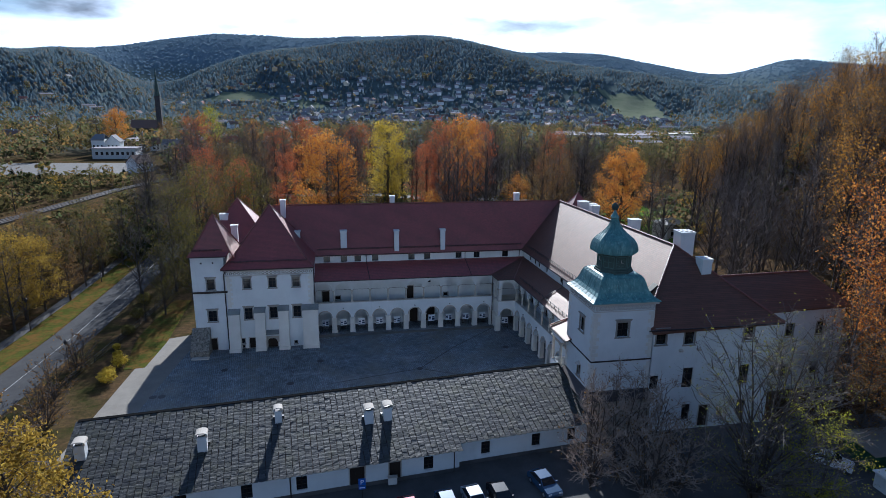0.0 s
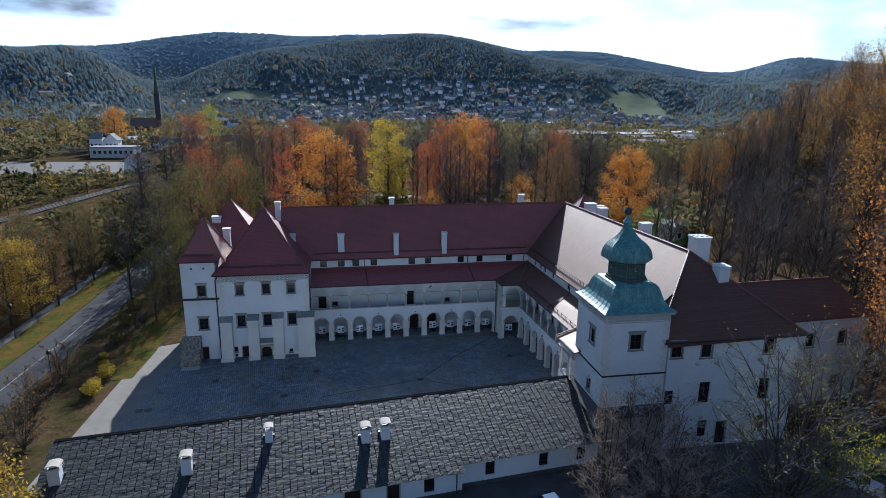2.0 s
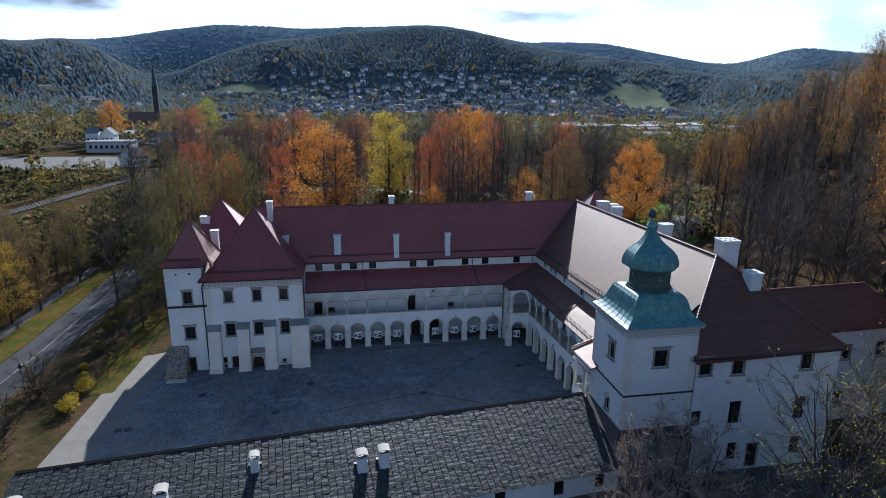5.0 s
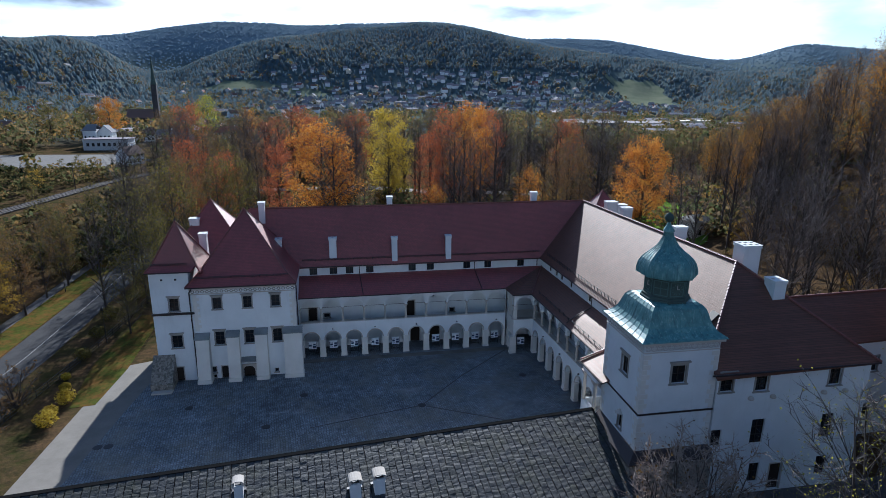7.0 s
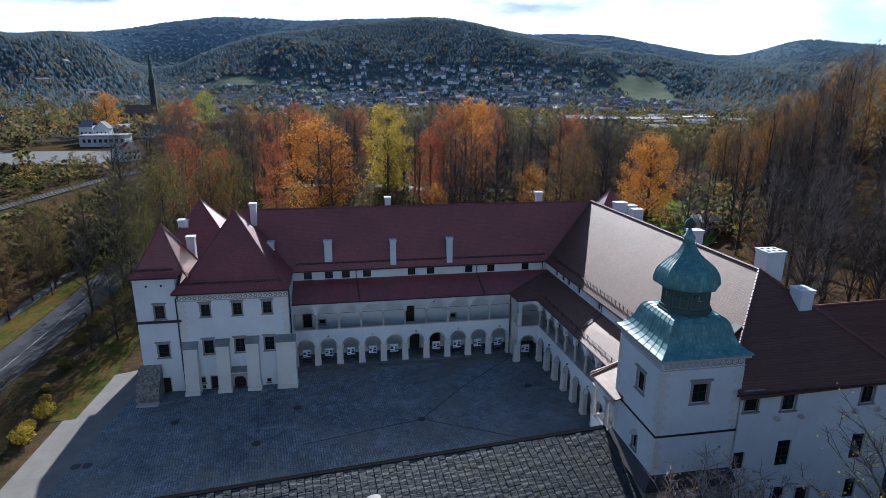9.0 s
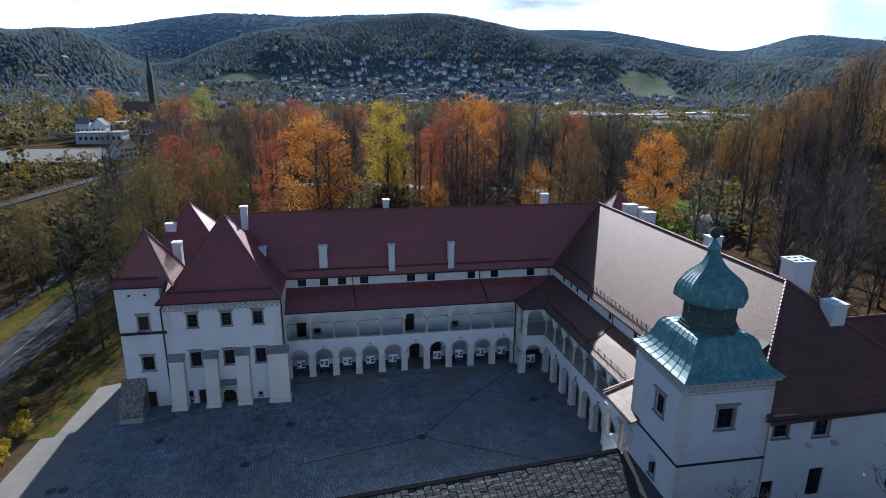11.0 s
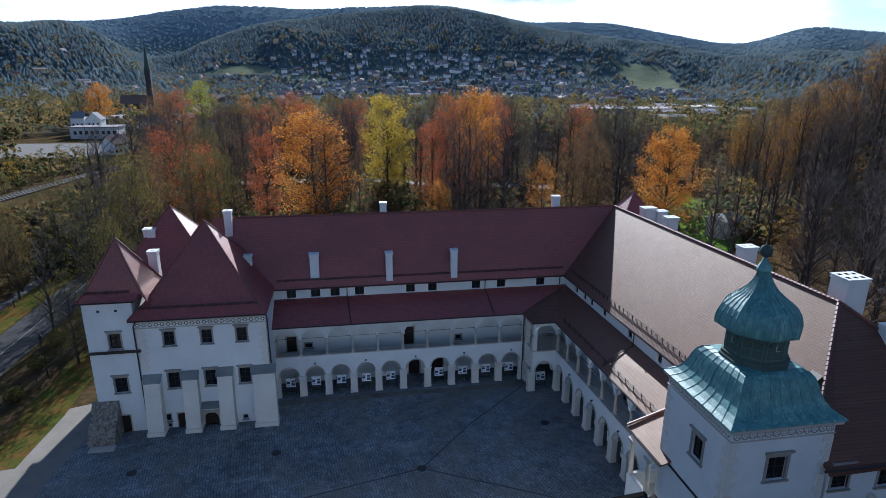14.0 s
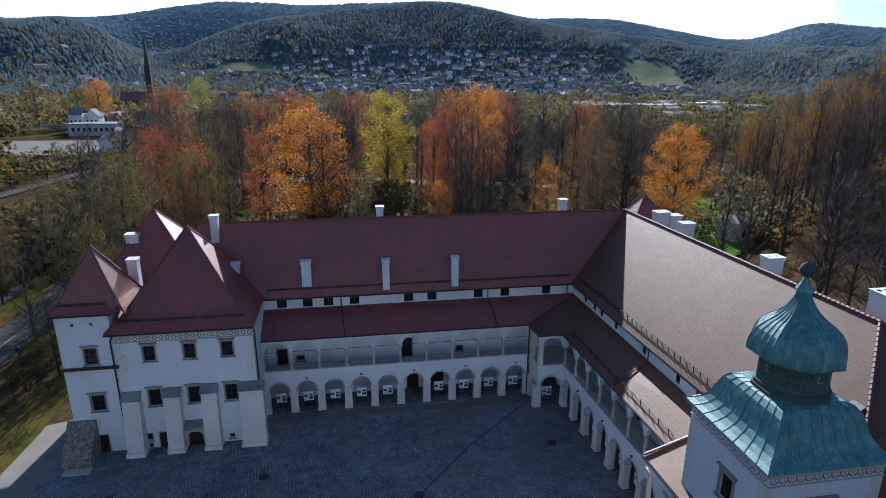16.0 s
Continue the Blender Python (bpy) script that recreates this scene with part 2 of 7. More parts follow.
def ground_mat():
    g = G("grass_and_leaf_litter", 1.0, spec=0.0)
    grass = g.ramp(g.noise(0.6, 6, 0.7), (0.3, (0.016, 0.022, 0.008)), (0.7, (0.042, 0.048, 0.015)))
    litter = g.ramp(g.noise(1.3, 6, 0.7), (0.3, (0.042, 0.032, 0.021)), (0.7, (0.125, 0.080, 0.038)))
    # the floor of the wood on the right is all leaves
    sp = g.n.new("ShaderNodeSeparateXYZ")
    g.l.new(g.pos, sp.inputs["Vector"])
    wy = g.n.new("ShaderNodeMath")
    wy.operation = 'MULTIPLY_ADD'
    wy.inputs[1].default_value = -0.35
    g.l.new(sp.outputs["Y"], wy.inputs[0])
    g.l.new(sp.outputs["X"], wy.inputs[2])
    wood_floor = g.n.new("ShaderNodeMapRange")
    wood_floor.inputs["From Min"].default_value = 38
    wood_floor.inputs["From Max"].default_value = 50
    g.l.new(wy.outputs["Value"], wood_floor.inputs["Value"])
    patch = g.ramp(g.noise(0.16, 7, 0.75), (0.34, (0, 0, 0)), (0.56, (1, 1, 1)))
    near = g.mix(grass, litter, g.mix(patch, (1, 1, 1), wood_floor.outputs["Result"]))
    # far off: fields and wooded slopes, the woods already greyed blue for haze
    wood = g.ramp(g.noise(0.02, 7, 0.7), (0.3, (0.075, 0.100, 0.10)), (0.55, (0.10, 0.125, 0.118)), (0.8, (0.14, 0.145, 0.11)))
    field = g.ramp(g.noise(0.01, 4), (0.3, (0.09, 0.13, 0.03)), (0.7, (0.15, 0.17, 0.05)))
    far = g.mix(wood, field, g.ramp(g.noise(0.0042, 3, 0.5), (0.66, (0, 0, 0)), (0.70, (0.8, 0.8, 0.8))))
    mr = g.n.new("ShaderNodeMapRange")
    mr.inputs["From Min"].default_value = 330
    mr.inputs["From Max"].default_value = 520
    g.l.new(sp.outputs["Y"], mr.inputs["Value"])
    # paler and bluer with height: distance haze put into the ground colour
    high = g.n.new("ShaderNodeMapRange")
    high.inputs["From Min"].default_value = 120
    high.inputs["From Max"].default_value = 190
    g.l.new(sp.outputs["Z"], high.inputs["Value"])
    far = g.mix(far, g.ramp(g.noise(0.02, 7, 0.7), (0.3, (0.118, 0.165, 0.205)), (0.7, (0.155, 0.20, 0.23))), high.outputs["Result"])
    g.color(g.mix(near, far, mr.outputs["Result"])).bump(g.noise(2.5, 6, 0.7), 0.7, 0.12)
    return g.m


M_GROUND = ground_mat()


def lawn_mat():
    g = G("lawn_grass", 1.0, spec=0.0)
    c = g.ramp(g.noise(0.5, 6, 0.7), (0.3, (0.040, 0.050, 0.012)), (0.7, (0.090, 0.105, 0.022)))
    c = g.mix(c, (0.15, 0.078, 0.026), g.ramp(g.noise(0.32, 8, 0.8), (0.44, (0, 0, 0)), (0.60, (0.85, 0.85, 0.85))))
    c = g.mix(c, (0.035, 0.028, 0.016), g.ramp(g.noise(1.6, 7, 0.8), (0.50, (0, 0, 0)), (0.70, (0.7, 0.7, 0.7))))
    g.color(c).bump(g.noise(6, 5, 0.7), 0.7, 0.06)
    return g.m


M_LAWN = lawn_mat()
M_PARK = G("park_lawn_grass", 1.0, spec=0.0)
M_PARK = M_PARK.color(M_PARK.ramp(M_PARK.noise(0.5, 6, 0.7), (0.3, (0.07, 0.12, 0.018)), (0.7, (0.13, 0.20, 0.03)))).m
M_MEADOW = G("meadow_grass", 1.0, spec=0.0)
M_MEADOW = M_MEADOW.color(M_MEADOW.ramp(M_MEADOW.noise(0.03, 5), (0.3, (0.13, 0.155, 0.10)), (0.7, (0.20, 0.21, 0.14)))).m
M_FRIEZE = mat("brown_painted_ornament", (0.17, 0.145, 0.11), 0.9)
M_GLASS = mat("dark_window_glass", (0.012, 0.014, 0.017), 0.12, spec=0.5)
M_WOOD_DARK = mat("dark_stained_wood", (0.035, 0.026, 0.02), 0.8, spec=0.15)
M_MATT_BLACK = mat("matt_black_ridge_and_flue", (0.012, 0.012, 0.012), 1.0, spec=0.0)
M_IRON = mat("black_painted_iron", (0.018, 0.017, 0.017), 0.55)
M_GUTTER = mat("dark_copper_gutter", (0.035, 0.026, 0.023), 0.45, 0.3)
M_WHITE = mat("white_panel", (0.78, 0.79, 0.80), 0.5)
M_NAVY = mat("dark_printed_picture", (0.03, 0.05, 0.10), 0.5)
M_BLUE_SIGN = mat("blue_sign_enamel", (0.02, 0.10, 0.42), 0.4)


def bark_mat(name, a, b):
    g = G(name, 0.95, spec=0.15)
    g.color(g.ramp(g.noise(1.5, 6, 0.7, stretch=(1, 1, 0.3)), (0.3, a), (0.7, b))).bump(g.noise(7, 5, stretch=(1, 1, 0.25)), 0.7, 0.05)
    return g.m


M_BARK = bark_mat("grey_brown_bark", (0.038, 0.032, 0.028), (0.095, 0.08, 0.068))
M_BIRCH_TWIG = bark_mat("pale_birch_twigs", (0.22, 0.175, 0.14), (0.38, 0.31, 0.25))
M_TWIG = bark_mat("brown_twigs", (0.085, 0.074, 0.067), (0.190, 0.163, 0.145))


def leaf_mat(name, a, b, c):
    """Thin leaves: part of the light passes through them."""
    g = G(name, 0.8, spec=0.10)
    col = g.ramp(g.mix(g.island(), g.noise(0.35, 3), 0.35), (0.15, a), (0.5, b), (0.85, c))
    g.color(col)
    tr = g.n.new("ShaderNodeBsdfTranslucent")
    g.l.new(col, tr.inputs["Color"])
    mx = g.n.new("ShaderNodeMixShader")
    mx.inputs["Fac"].default_value = 0.45
    g.l.new(g.b.outputs["BSDF"], mx.inputs[1])
    g.l.new(tr.outputs["BSDF"], mx.inputs[2])
    g.l.new(mx.outputs["Shader"], g.n["Material Output"].inputs["Surface"])
    return g.m


LEAF = {
    "orange": leaf_mat("orange_leaves", (0.32, 0.10, 0.018), (0.50, 0.20, 0.028), (0.62, 0.36, 0.06)),
    "rust_orange": leaf_mat("rust_orange_leaves", (0.22, 0.075, 0.02), (0.38, 0.145, 0.03), (0.50, 0.25, 0.05)),
    "amber": leaf_mat("amber_leaves", (0.16, 0.105, 0.018), (0.32, 0.21, 0.028), (0.45, 0.32, 0.05)),
    "yellow": leaf_mat("yellow_leaves", (0.24, 0.16, 0.015), (0.46, 0.34, 0.030), (0.60, 0.48, 0.06)),
    "rust": leaf_mat("rust_leaves", (0.19, 0.052, 0.028), (0.33, 0.098, 0.042), (0.46, 0.18, 0.06)),
    "brown": leaf_mat("brown_leaves", (0.075, 0.045, 0.020), (0.16, 0.095, 0.035), (0.26, 0.16, 0.05)),
    "bronze": leaf_mat("golden_brown_leaves", (0.17, 0.085, 0.018), (0.33, 0.165, 0.028), (0.46, 0.26, 0.045)),
    "olive": leaf_mat("olive_green_leaves", (0.058, 0.058, 0.018), (0.108, 0.098, 0.026), (0.19, 0.15, 0.038)),
    "lime": leaf_mat("yellow_green_leaves", (0.16, 0.17, 0.015), (0.32, 0.32, 0.03), (0.46, 0.42, 0.06)),
    "spruce": leaf_mat("dark_spruce_needles", (0.008, 0.018, 0.010), (0.016, 0.034, 0.018), (0.03, 0.055, 0.026)),
}


def woods_mat(name, stops, solid=False):
    """Crowns seen from afar: the hue changes from tree to tree and stand to stand; some light passes through."""
    g = G(name, 1.0, spec=0.0)
    r = g.mix(g.mix(g.noise(0.05, 2), g.noise(0.006, 3), 0.45), g.island(), 0.30)
    col = g.ramp(r, *stops)
    g.color(col)
    # a crown is rounder than its few sprays: lean their facing upwards
    lean = g.n.new("ShaderNodeVectorMath")
    lean.operation = 'MULTIPLY_ADD'
    # solid crowns lean further, which flattens their light and shade
    k = 0.28 if solid else 0.45
    lean.inputs[1].default_value = (k, k, k)
    lean.inputs[2].default_value = (0.0, 0.05, 0.8)
    g.l.new(g.geo.outputs["Normal"], lean.inputs[0])
    g.l.new(lean.outputs["Vector"], g.b.inputs["Normal"])
    if solid:
        return g.m
    tr = g.n.new("ShaderNodeBsdfTranslucent")
    g.l.new(col, tr.inputs["Color"])
    mx = g.n.new("ShaderNodeMixShader")
    mx.inputs["Fac"].default_value = 0.5
    g.l.new(g.b.outputs["BSDF"], mx.inputs[1])
    g.l.new(tr.outputs["BSDF"], mx.inputs[2])
    g.l.new(mx.outputs["Shader"], g.n["Material Output"].inputs["Surface"])
    return g.m


# the next three carry distance haze in their colour: pale, blue, low contrast
M_WOODS = woods_mat("haze_tinted_tree_crowns", ((0.30, (0.098, 0.140, 0.164)), (0.46, (0.116, 0.160, 0.180)), (0.60, (0.138, 0.176, 0.184)), (0.78, (0.17, 0.186, 0.165))), True)
M_WOODS_LEAF = woods_mat("haze_tinted_autumn_crowns", ((0.28, (0.118, 0.150, 0.155)), (0.44, (0.148, 0.168, 0.154)), (0.58, (0.185, 0.176, 0.142)), (0.76, (0.25, 0.19, 0.125))), True)
M_FAR_RIDGE = woods_mat("haze_tinted_high_woods", ((0.30, (0.125, 0.176, 0.220)), (0.48, (0.138, 0.190, 0.232)), (0.62, (0.152, 0.200, 0.234)), (0.80, (0.17, 0.208, 0.226))), True)
M_SCRUB = woods_mat("scrub_leaves", ((0.28, (0.025, 0.036, 0.018)), (0.44, (0.05, 0.055, 0.022)), (0.58, (0.09, 0.075, 0.03)), (0.75, (0.17, 0.12, 0.04))))
M_VALLEY = woods_mat("valley_tree_crowns", ((0.28, (0.055, 0.075, 0.035)), (0.42, (0.10, 0.105, 0.040)), (0.54, (0.13, 0.10, 0.055)), (0.66, (0.22, 0.14, 0.045)), (0.80, (0.32, 0.22, 0.05))))


# ---- mesh helpers ----
WORLD = {}


def thing(name, x=0.0, y=0.0, z=0.0, label="", category="", group="", kind="", m=None):
    ob = new(name)
    ob.empty_display_size = 0.5
    ob.matrix_basis = m or pose(x, y, z)
    WORLD[ob] = ob.matrix_basis.copy()
    return tagged(ob, label, category, group, kind)


class Mesh:
    def __init__(self):
        self.v, self.f = [], []

    def quad(self, *p):
        k = len(self.v)
        self.v += [tuple(a) for a in p]
        self.f.append(tuple(range(k, k + len(p))))
        return self

    def box(self, x0, y0, z0, x1, y1, z1):
        k = len(self.v)
        self.v += [(x, y, z) for z in (z0, z1) for x, y in ((x0, y0), (x1, y0), (x1, y1), (x0, y1))]
        self.f += [tuple(k + i for i in q) for q in ((3, 2, 1, 0), (4, 5, 6, 7), (0, 1, 5, 4), (1, 2, 6, 5), (2, 3, 7, 6), (3, 0, 4, 7))]
        return self

    def slab(self, pts, th):
        """A flat polygon with a thickness measured downwards."""
        k, n = len(self.v), len(pts)
        self.v += [tuple(p) for p in pts] + [(p[0], p[1], p[2] - th) for p in pts]
        self.f.append(tuple(range(k, k + n)))
        self.f.append(tuple(range(k + 2 * n - 1, k + n - 1, -1)))
        for i in range(n):
            j = (i + 1) % n
            self.f.append((k + i, k + n + i, k + n + j, k + j))
        return self

    def tube(self, p, q, r0, r1=None, n=6, caps=True):
        r1 = r0 if r1 is None else r1
        p, q = Vector(p), Vector(q)
        d = (q - p).normalized() if (q - p).length > 1e-6 else Vector((0, 0, 1))
        a = d.orthogonal().normalized()
        b = d.cross(a)
        k = len(self.v)
        for c, r in ((p, r0), (q, r1)):
            for i in range(n):
                t = 2 * math.pi * i / n
                self.v.append(tuple(c + a * (r * math.cos(t)) + b * (r * math.sin(t))))
        for i in range(n):
            j = (i + 1) % n
            self.f.append((k + i, k + j, k + n + j, k + n + i))
        if caps:
            self.f.append(tuple(range(k + n - 1, k - 1, -1)))
            self.f.append(tuple(range(k + n, k + 2 * n)))
        return self

    def lathe(self, prof, n, cx, cy, phase=0.0, square=False):
        """Rings of radius r at height z round a vertical axis; square: r is the half width of a square."""
        k = len(self.v)
        for r, z in prof:
            for i in range(n):
                t = phase + 2 * math.pi * i / n
                s = r * (math.sqrt(2) if square else 1)
                self.v.append((cx + s * math.cos(t), cy + s * math.sin(t), z))
        for a in range(len(prof) - 1):
            for i in range(n):
                j = (i + 1) % n
                self.f.append((k + a * n + i, k + a * n + j, k + (a + 1) * n + j, k + (a + 1) * n + i))
        self.f.append(tuple(range(k + n - 1, k - 1, -1)))
        e = k + (len(prof) - 1) * n
        self.f.append(tuple(range(e, e + n)))
        return self

    def data(self, name, material):
        me = bpy.data.meshes.new(name)
        me.from_pydata(self.v, [], self.f)
        me.materials.append(material)
        me.update()
        return me


def part(name, mesh, material, parent, label="", m=None, smooth=False):
    """One mesh object under a thing or a part; m is its pose in the world."""
    me = mesh.data(name, material) if isinstance(mesh, Mesh) else mesh
    if smooth:
        me.polygons.foreach_set("use_smooth", [True] * len(me.polygons))
    ob = new(name, me)
    m = Matrix() if m is None else m
    WORLD[ob] = m.copy()
    if parent is not None:
        ob.parent = parent
        ob.matrix_basis = WORLD[parent].inverted() @ m
    else:
        ob.matrix_basis = m
    return tagged(ob, label)


def wall(mesh, p0, p1, z0, z1, th, holes=()):
    """A wall whose outer face runs from p0 to p1 (outside on the right hand); holes: (u0, u1, za, zb)."""
    d = Vector((p1[0] - p0[0], p1[1] - p0[1]))
    n = d.length
    d /= n
    p0 = (p0[0] + d.x * 0.005, p0[1] + d.y * 0.005)      # ends drawn in, so that corners never share a plane
    n -= 0.01
    holes = [(h[0] - 0.005, h[1] - 0.005, h[2], h[3]) for h in holes]
    inward = Vector((-d.y, d.x))
    us = sorted({0.0, n, *[h[0] for h in holes], *[h[1] for h in holes]})
    zs = sorted({z0, z1, *[h[2] for h in holes], *[h[3] for h in holes]})

    def solid(i, j):
        if not (0 <= i < len(us) - 1 and 0 <= j < len(zs) - 1):
            return False
        u, z = (us[i] + us[i + 1]) / 2, (zs[j] + zs[j + 1]) / 2
        return not any(h[0] < u < h[1] and h[2] < z < h[3] for h in holes)

    def P(u, z, deep):
        q = Vector((p0[0], p0[1])) + d * u + inward * (th if deep else 0)
        return (q.x, q.y, z)

    for i in range(len(us) - 1):
        for j in range(len(zs) - 1):
            if not solid(i, j):
                continue
            a, b, c, e = us[i], us[i + 1], zs[j], zs[j + 1]
            mesh.quad(P(a, c, 0), P(b, c, 0), P(b, e, 0), P(a, e, 0))
            mesh.quad(P(a, e, 1), P(b, e, 1), P(b, c, 1), P(a, c, 1))
            if not solid(i - 1, j):
                mesh.quad(P(a, c, 1), P(a, c, 0), P(a, e, 0), P(a, e, 1))
            if not solid(i + 1, j):
                mesh.quad(P(b, c, 0), P(b, c, 1), P(b, e, 1), P(b, e, 0))
            if not solid(i, j - 1):
                mesh.quad(P(a, c, 1), P(b, c, 1), P(b, c, 0), P(a, c, 0))
            if not solid(i, j + 1):
                mesh.quad(P(a, e, 0), P(b, e, 0), P(b, e, 1), P(a, e, 1))


def along(p0, p1, u, z, depth=0.0):
    """The pose at u metres along a wall: x runs along it, y into it."""
    a = math.degrees(math.atan2(p1[1] - p0[1], p1[0] - p0[0]))
    d = Vector((p1[0] - p0[0], p1[1] - p0[1])).normalized()
    return pose(p0[0] + d.x * u - d.y * depth, p0[1] + d.y * u + d.x * depth, z, 0, 0, a)


MESHES = {}


def window(parent, p0, p1, u, z, w, h, hood=True, bars=(1, 2), surround=0.16, stone=None):
    """A window at the middle u of a wall, sill at z: pane with frame, stone surround and hood."""
    stone = stone or M_STONE
    key = ("win", round(w, 2), round(h, 2), hood, bars, surround, stone.name)
    if key not in MESHES:
        pane = Mesh().box(-w / 2, 0.24, 0, w / 2, 0.26, h).data("window", M_GLASS)
        fr = Mesh()
        for k in range(bars[0] + 2):
            x = -w / 2 + w * k / (bars[0] + 1)
            fr.box(x - 0.035, 0.17, 0, x + 0.035, 0.24, h)
        for k in range(bars[1] + 2):
            zz = h * k / (bars[1] + 1)
            fr.box(-w / 2, 0.175, zz - 0.03, w / 2, 0.235, zz + 0.03)
        su = sill = head = None
        if surround:
            s = surround
            su = Mesh().box(-w / 2 - s, -0.05, -0.02, -w / 2, 0.1, h + s).box(w / 2, -0.05, -0.02, w / 2 + s, 0.1, h + s)
            su = su.box(-w / 2, -0.05, h, w / 2, 0.1, h + s).data("surround", stone)
            sill = Mesh().box(-w / 2 - s - 0.08, -0.16, -0.14, w / 2 + s + 0.08, 0.12, -0.02).data("sill", stone)
            if hood:
                head = Mesh().box(-w / 2 - s - 0.14, -0.20, h + s + 0.10, w / 2 + s + 0.14, 0.02, h + s + 0.22)
                head = head.box(-w / 2 - s - 0.06, -0.12, h + s, w / 2 + s + 0.06, 0.02, h + s + 0.10).data("hood", stone)
        MESHES[key] = pane, fr.data("frame", M_WOOD_DARK), su, sill, head
    pane, fr, su, sill, head = MESHES[key]
    m = along(p0, p1, u, z)
    ob = part("window", pane, None, parent, m=m)
    part("frame", fr, None, ob, m=m)
    for nm, me in (("surround", su), ("sill", sill), ("hood", head)):
        if me:
            part(nm, me, None, ob, m=m)
    return (u - w / 2, u + w / 2, z, z + h)


def ridge_caps(parent, a, b, step=0.42, r=0.13):
    """A row of half-round ridge tiles from a to b, as one part."""
    a, b = Vector(a), Vector(b)
    n = max(2, int((b - a).length / step))
    m = Mesh()
    for i in range(n):
        p, q = a.lerp(b, i / n), a.lerp(b, (i + 1.12) / n)
        m.tube(p, q, r * 0.85, r * 1.15, 6)
    part("ridge_capping", m, M_RIDGE, parent)


def chimney(x, y, z0, z1, w, d, label, group=""):
    """A plastered chimney: shaft, cornice, cap."""
    t = thing("chimney", label=label, category="chimney", group=group, m=pose(x, y, z0))
    m0 = WORLD[t]
    h = z1 - z0
    part("shaft", Mesh().box(-w / 2, -d / 2, 0, w / 2, d / 2, h - 0.32), M_PLASTER, t, m=m0)
    part("cornice", Mesh().box(-w / 2 - 0.07, -d / 2 - 0.07, h - 0.32, w / 2 + 0.07, d / 2 + 0.07, h - 0.2)
         .box(-w / 2 - 0.03, -d / 2 - 0.03, h - 0.2, w / 2 + 0.03, d / 2 + 0.03, h - 0.06), M_PLASTER, t, m=m0)
    part("cap", Mesh().box(-w / 2 - 0.1, -d / 2 - 0.1, h - 0.06, w / 2 + 0.1, d / 2 + 0.1, h), M_PLASTER, t, m=m0)
    nx, ny = max(1, int(w / 0.6)), (2 if d > 1.5 else 1)
    for i in range(nx):
        for j in range(ny):
            fx, fy = (i + 0.5) / nx * w - w / 2, (j + 0.5) / ny * d - d / 2
            # on deep stacks, black slabs stand in for the dark flue openings
            part("flue", Mesh().box(fx - 0.16, fy - 0.17, h - 0.05, fx + 0.16, fy + 0.17, h + 0.015), M_MATT_BLACK if d > 1.5 else M_TRIM, t, m=m0)
    return t


# ---- ground ----
def smooth(a, b, x):
    t = np.clip((x - a) / (b - a), 0, 1)
    return t * t * (3 - 2 * t)


SKY_AZ = [-60, -36, -25.8, -24.4, -22.6, -20.9, -18.1, -15.9, -13.5, -10.4, -6.6, -4.0, -1.3, 0.8, 4.2, 7.8, 9.9, 12.0, 14.9, 17.3, 20.5, 24.5, 27.2, 30.5, 33.0, 35.4, 37.1, 38.7, 40.0, 41.2, 44.5, 50]
SKY_EL = [3.8, 3.7, 3.79, 3.82, 4.15, 4.08, 4.41, 4.89, 5.32, 5.78, 5.83, 5.68, 5.77, 5.96, 6.05, 6.25, 6.15, 5.84, 5.19, 4.73, 4.79, 4.61, 4.09, 3.42, 2.89, 2.8, 3.27, 3.75, 3.99, 3.85, 3.4, 3.2]
NEAR_AZ = [-60, -30, -25.8, -24.4, -22.6, -20.9, -19.6, -17.6, -15.6, -13.2, -11.3, -8.7, -6.0, -2.7, 0.7, 4.2, 7.8, 9.9, 12.0, 14.9, 17.0, 20.5, 24.6, 28.9, 33.1, 35.5, 38.1, 40.2, 42.1, 50]
NEAR_EL = [3.0, 3.5, 3.73, 3.77, 4.09, 3.88, 3.21, 1.94, 1.38, 1.91, 2.92, 3.9, 4.51, 4.88, 5.31, 5.72, 6.0, 5.95, 5.65, 5.06, 4.46, 3.87, 3.39, 2.79, 1.97, 1.65, 1.95, 2.24, 1.93, 1.8]


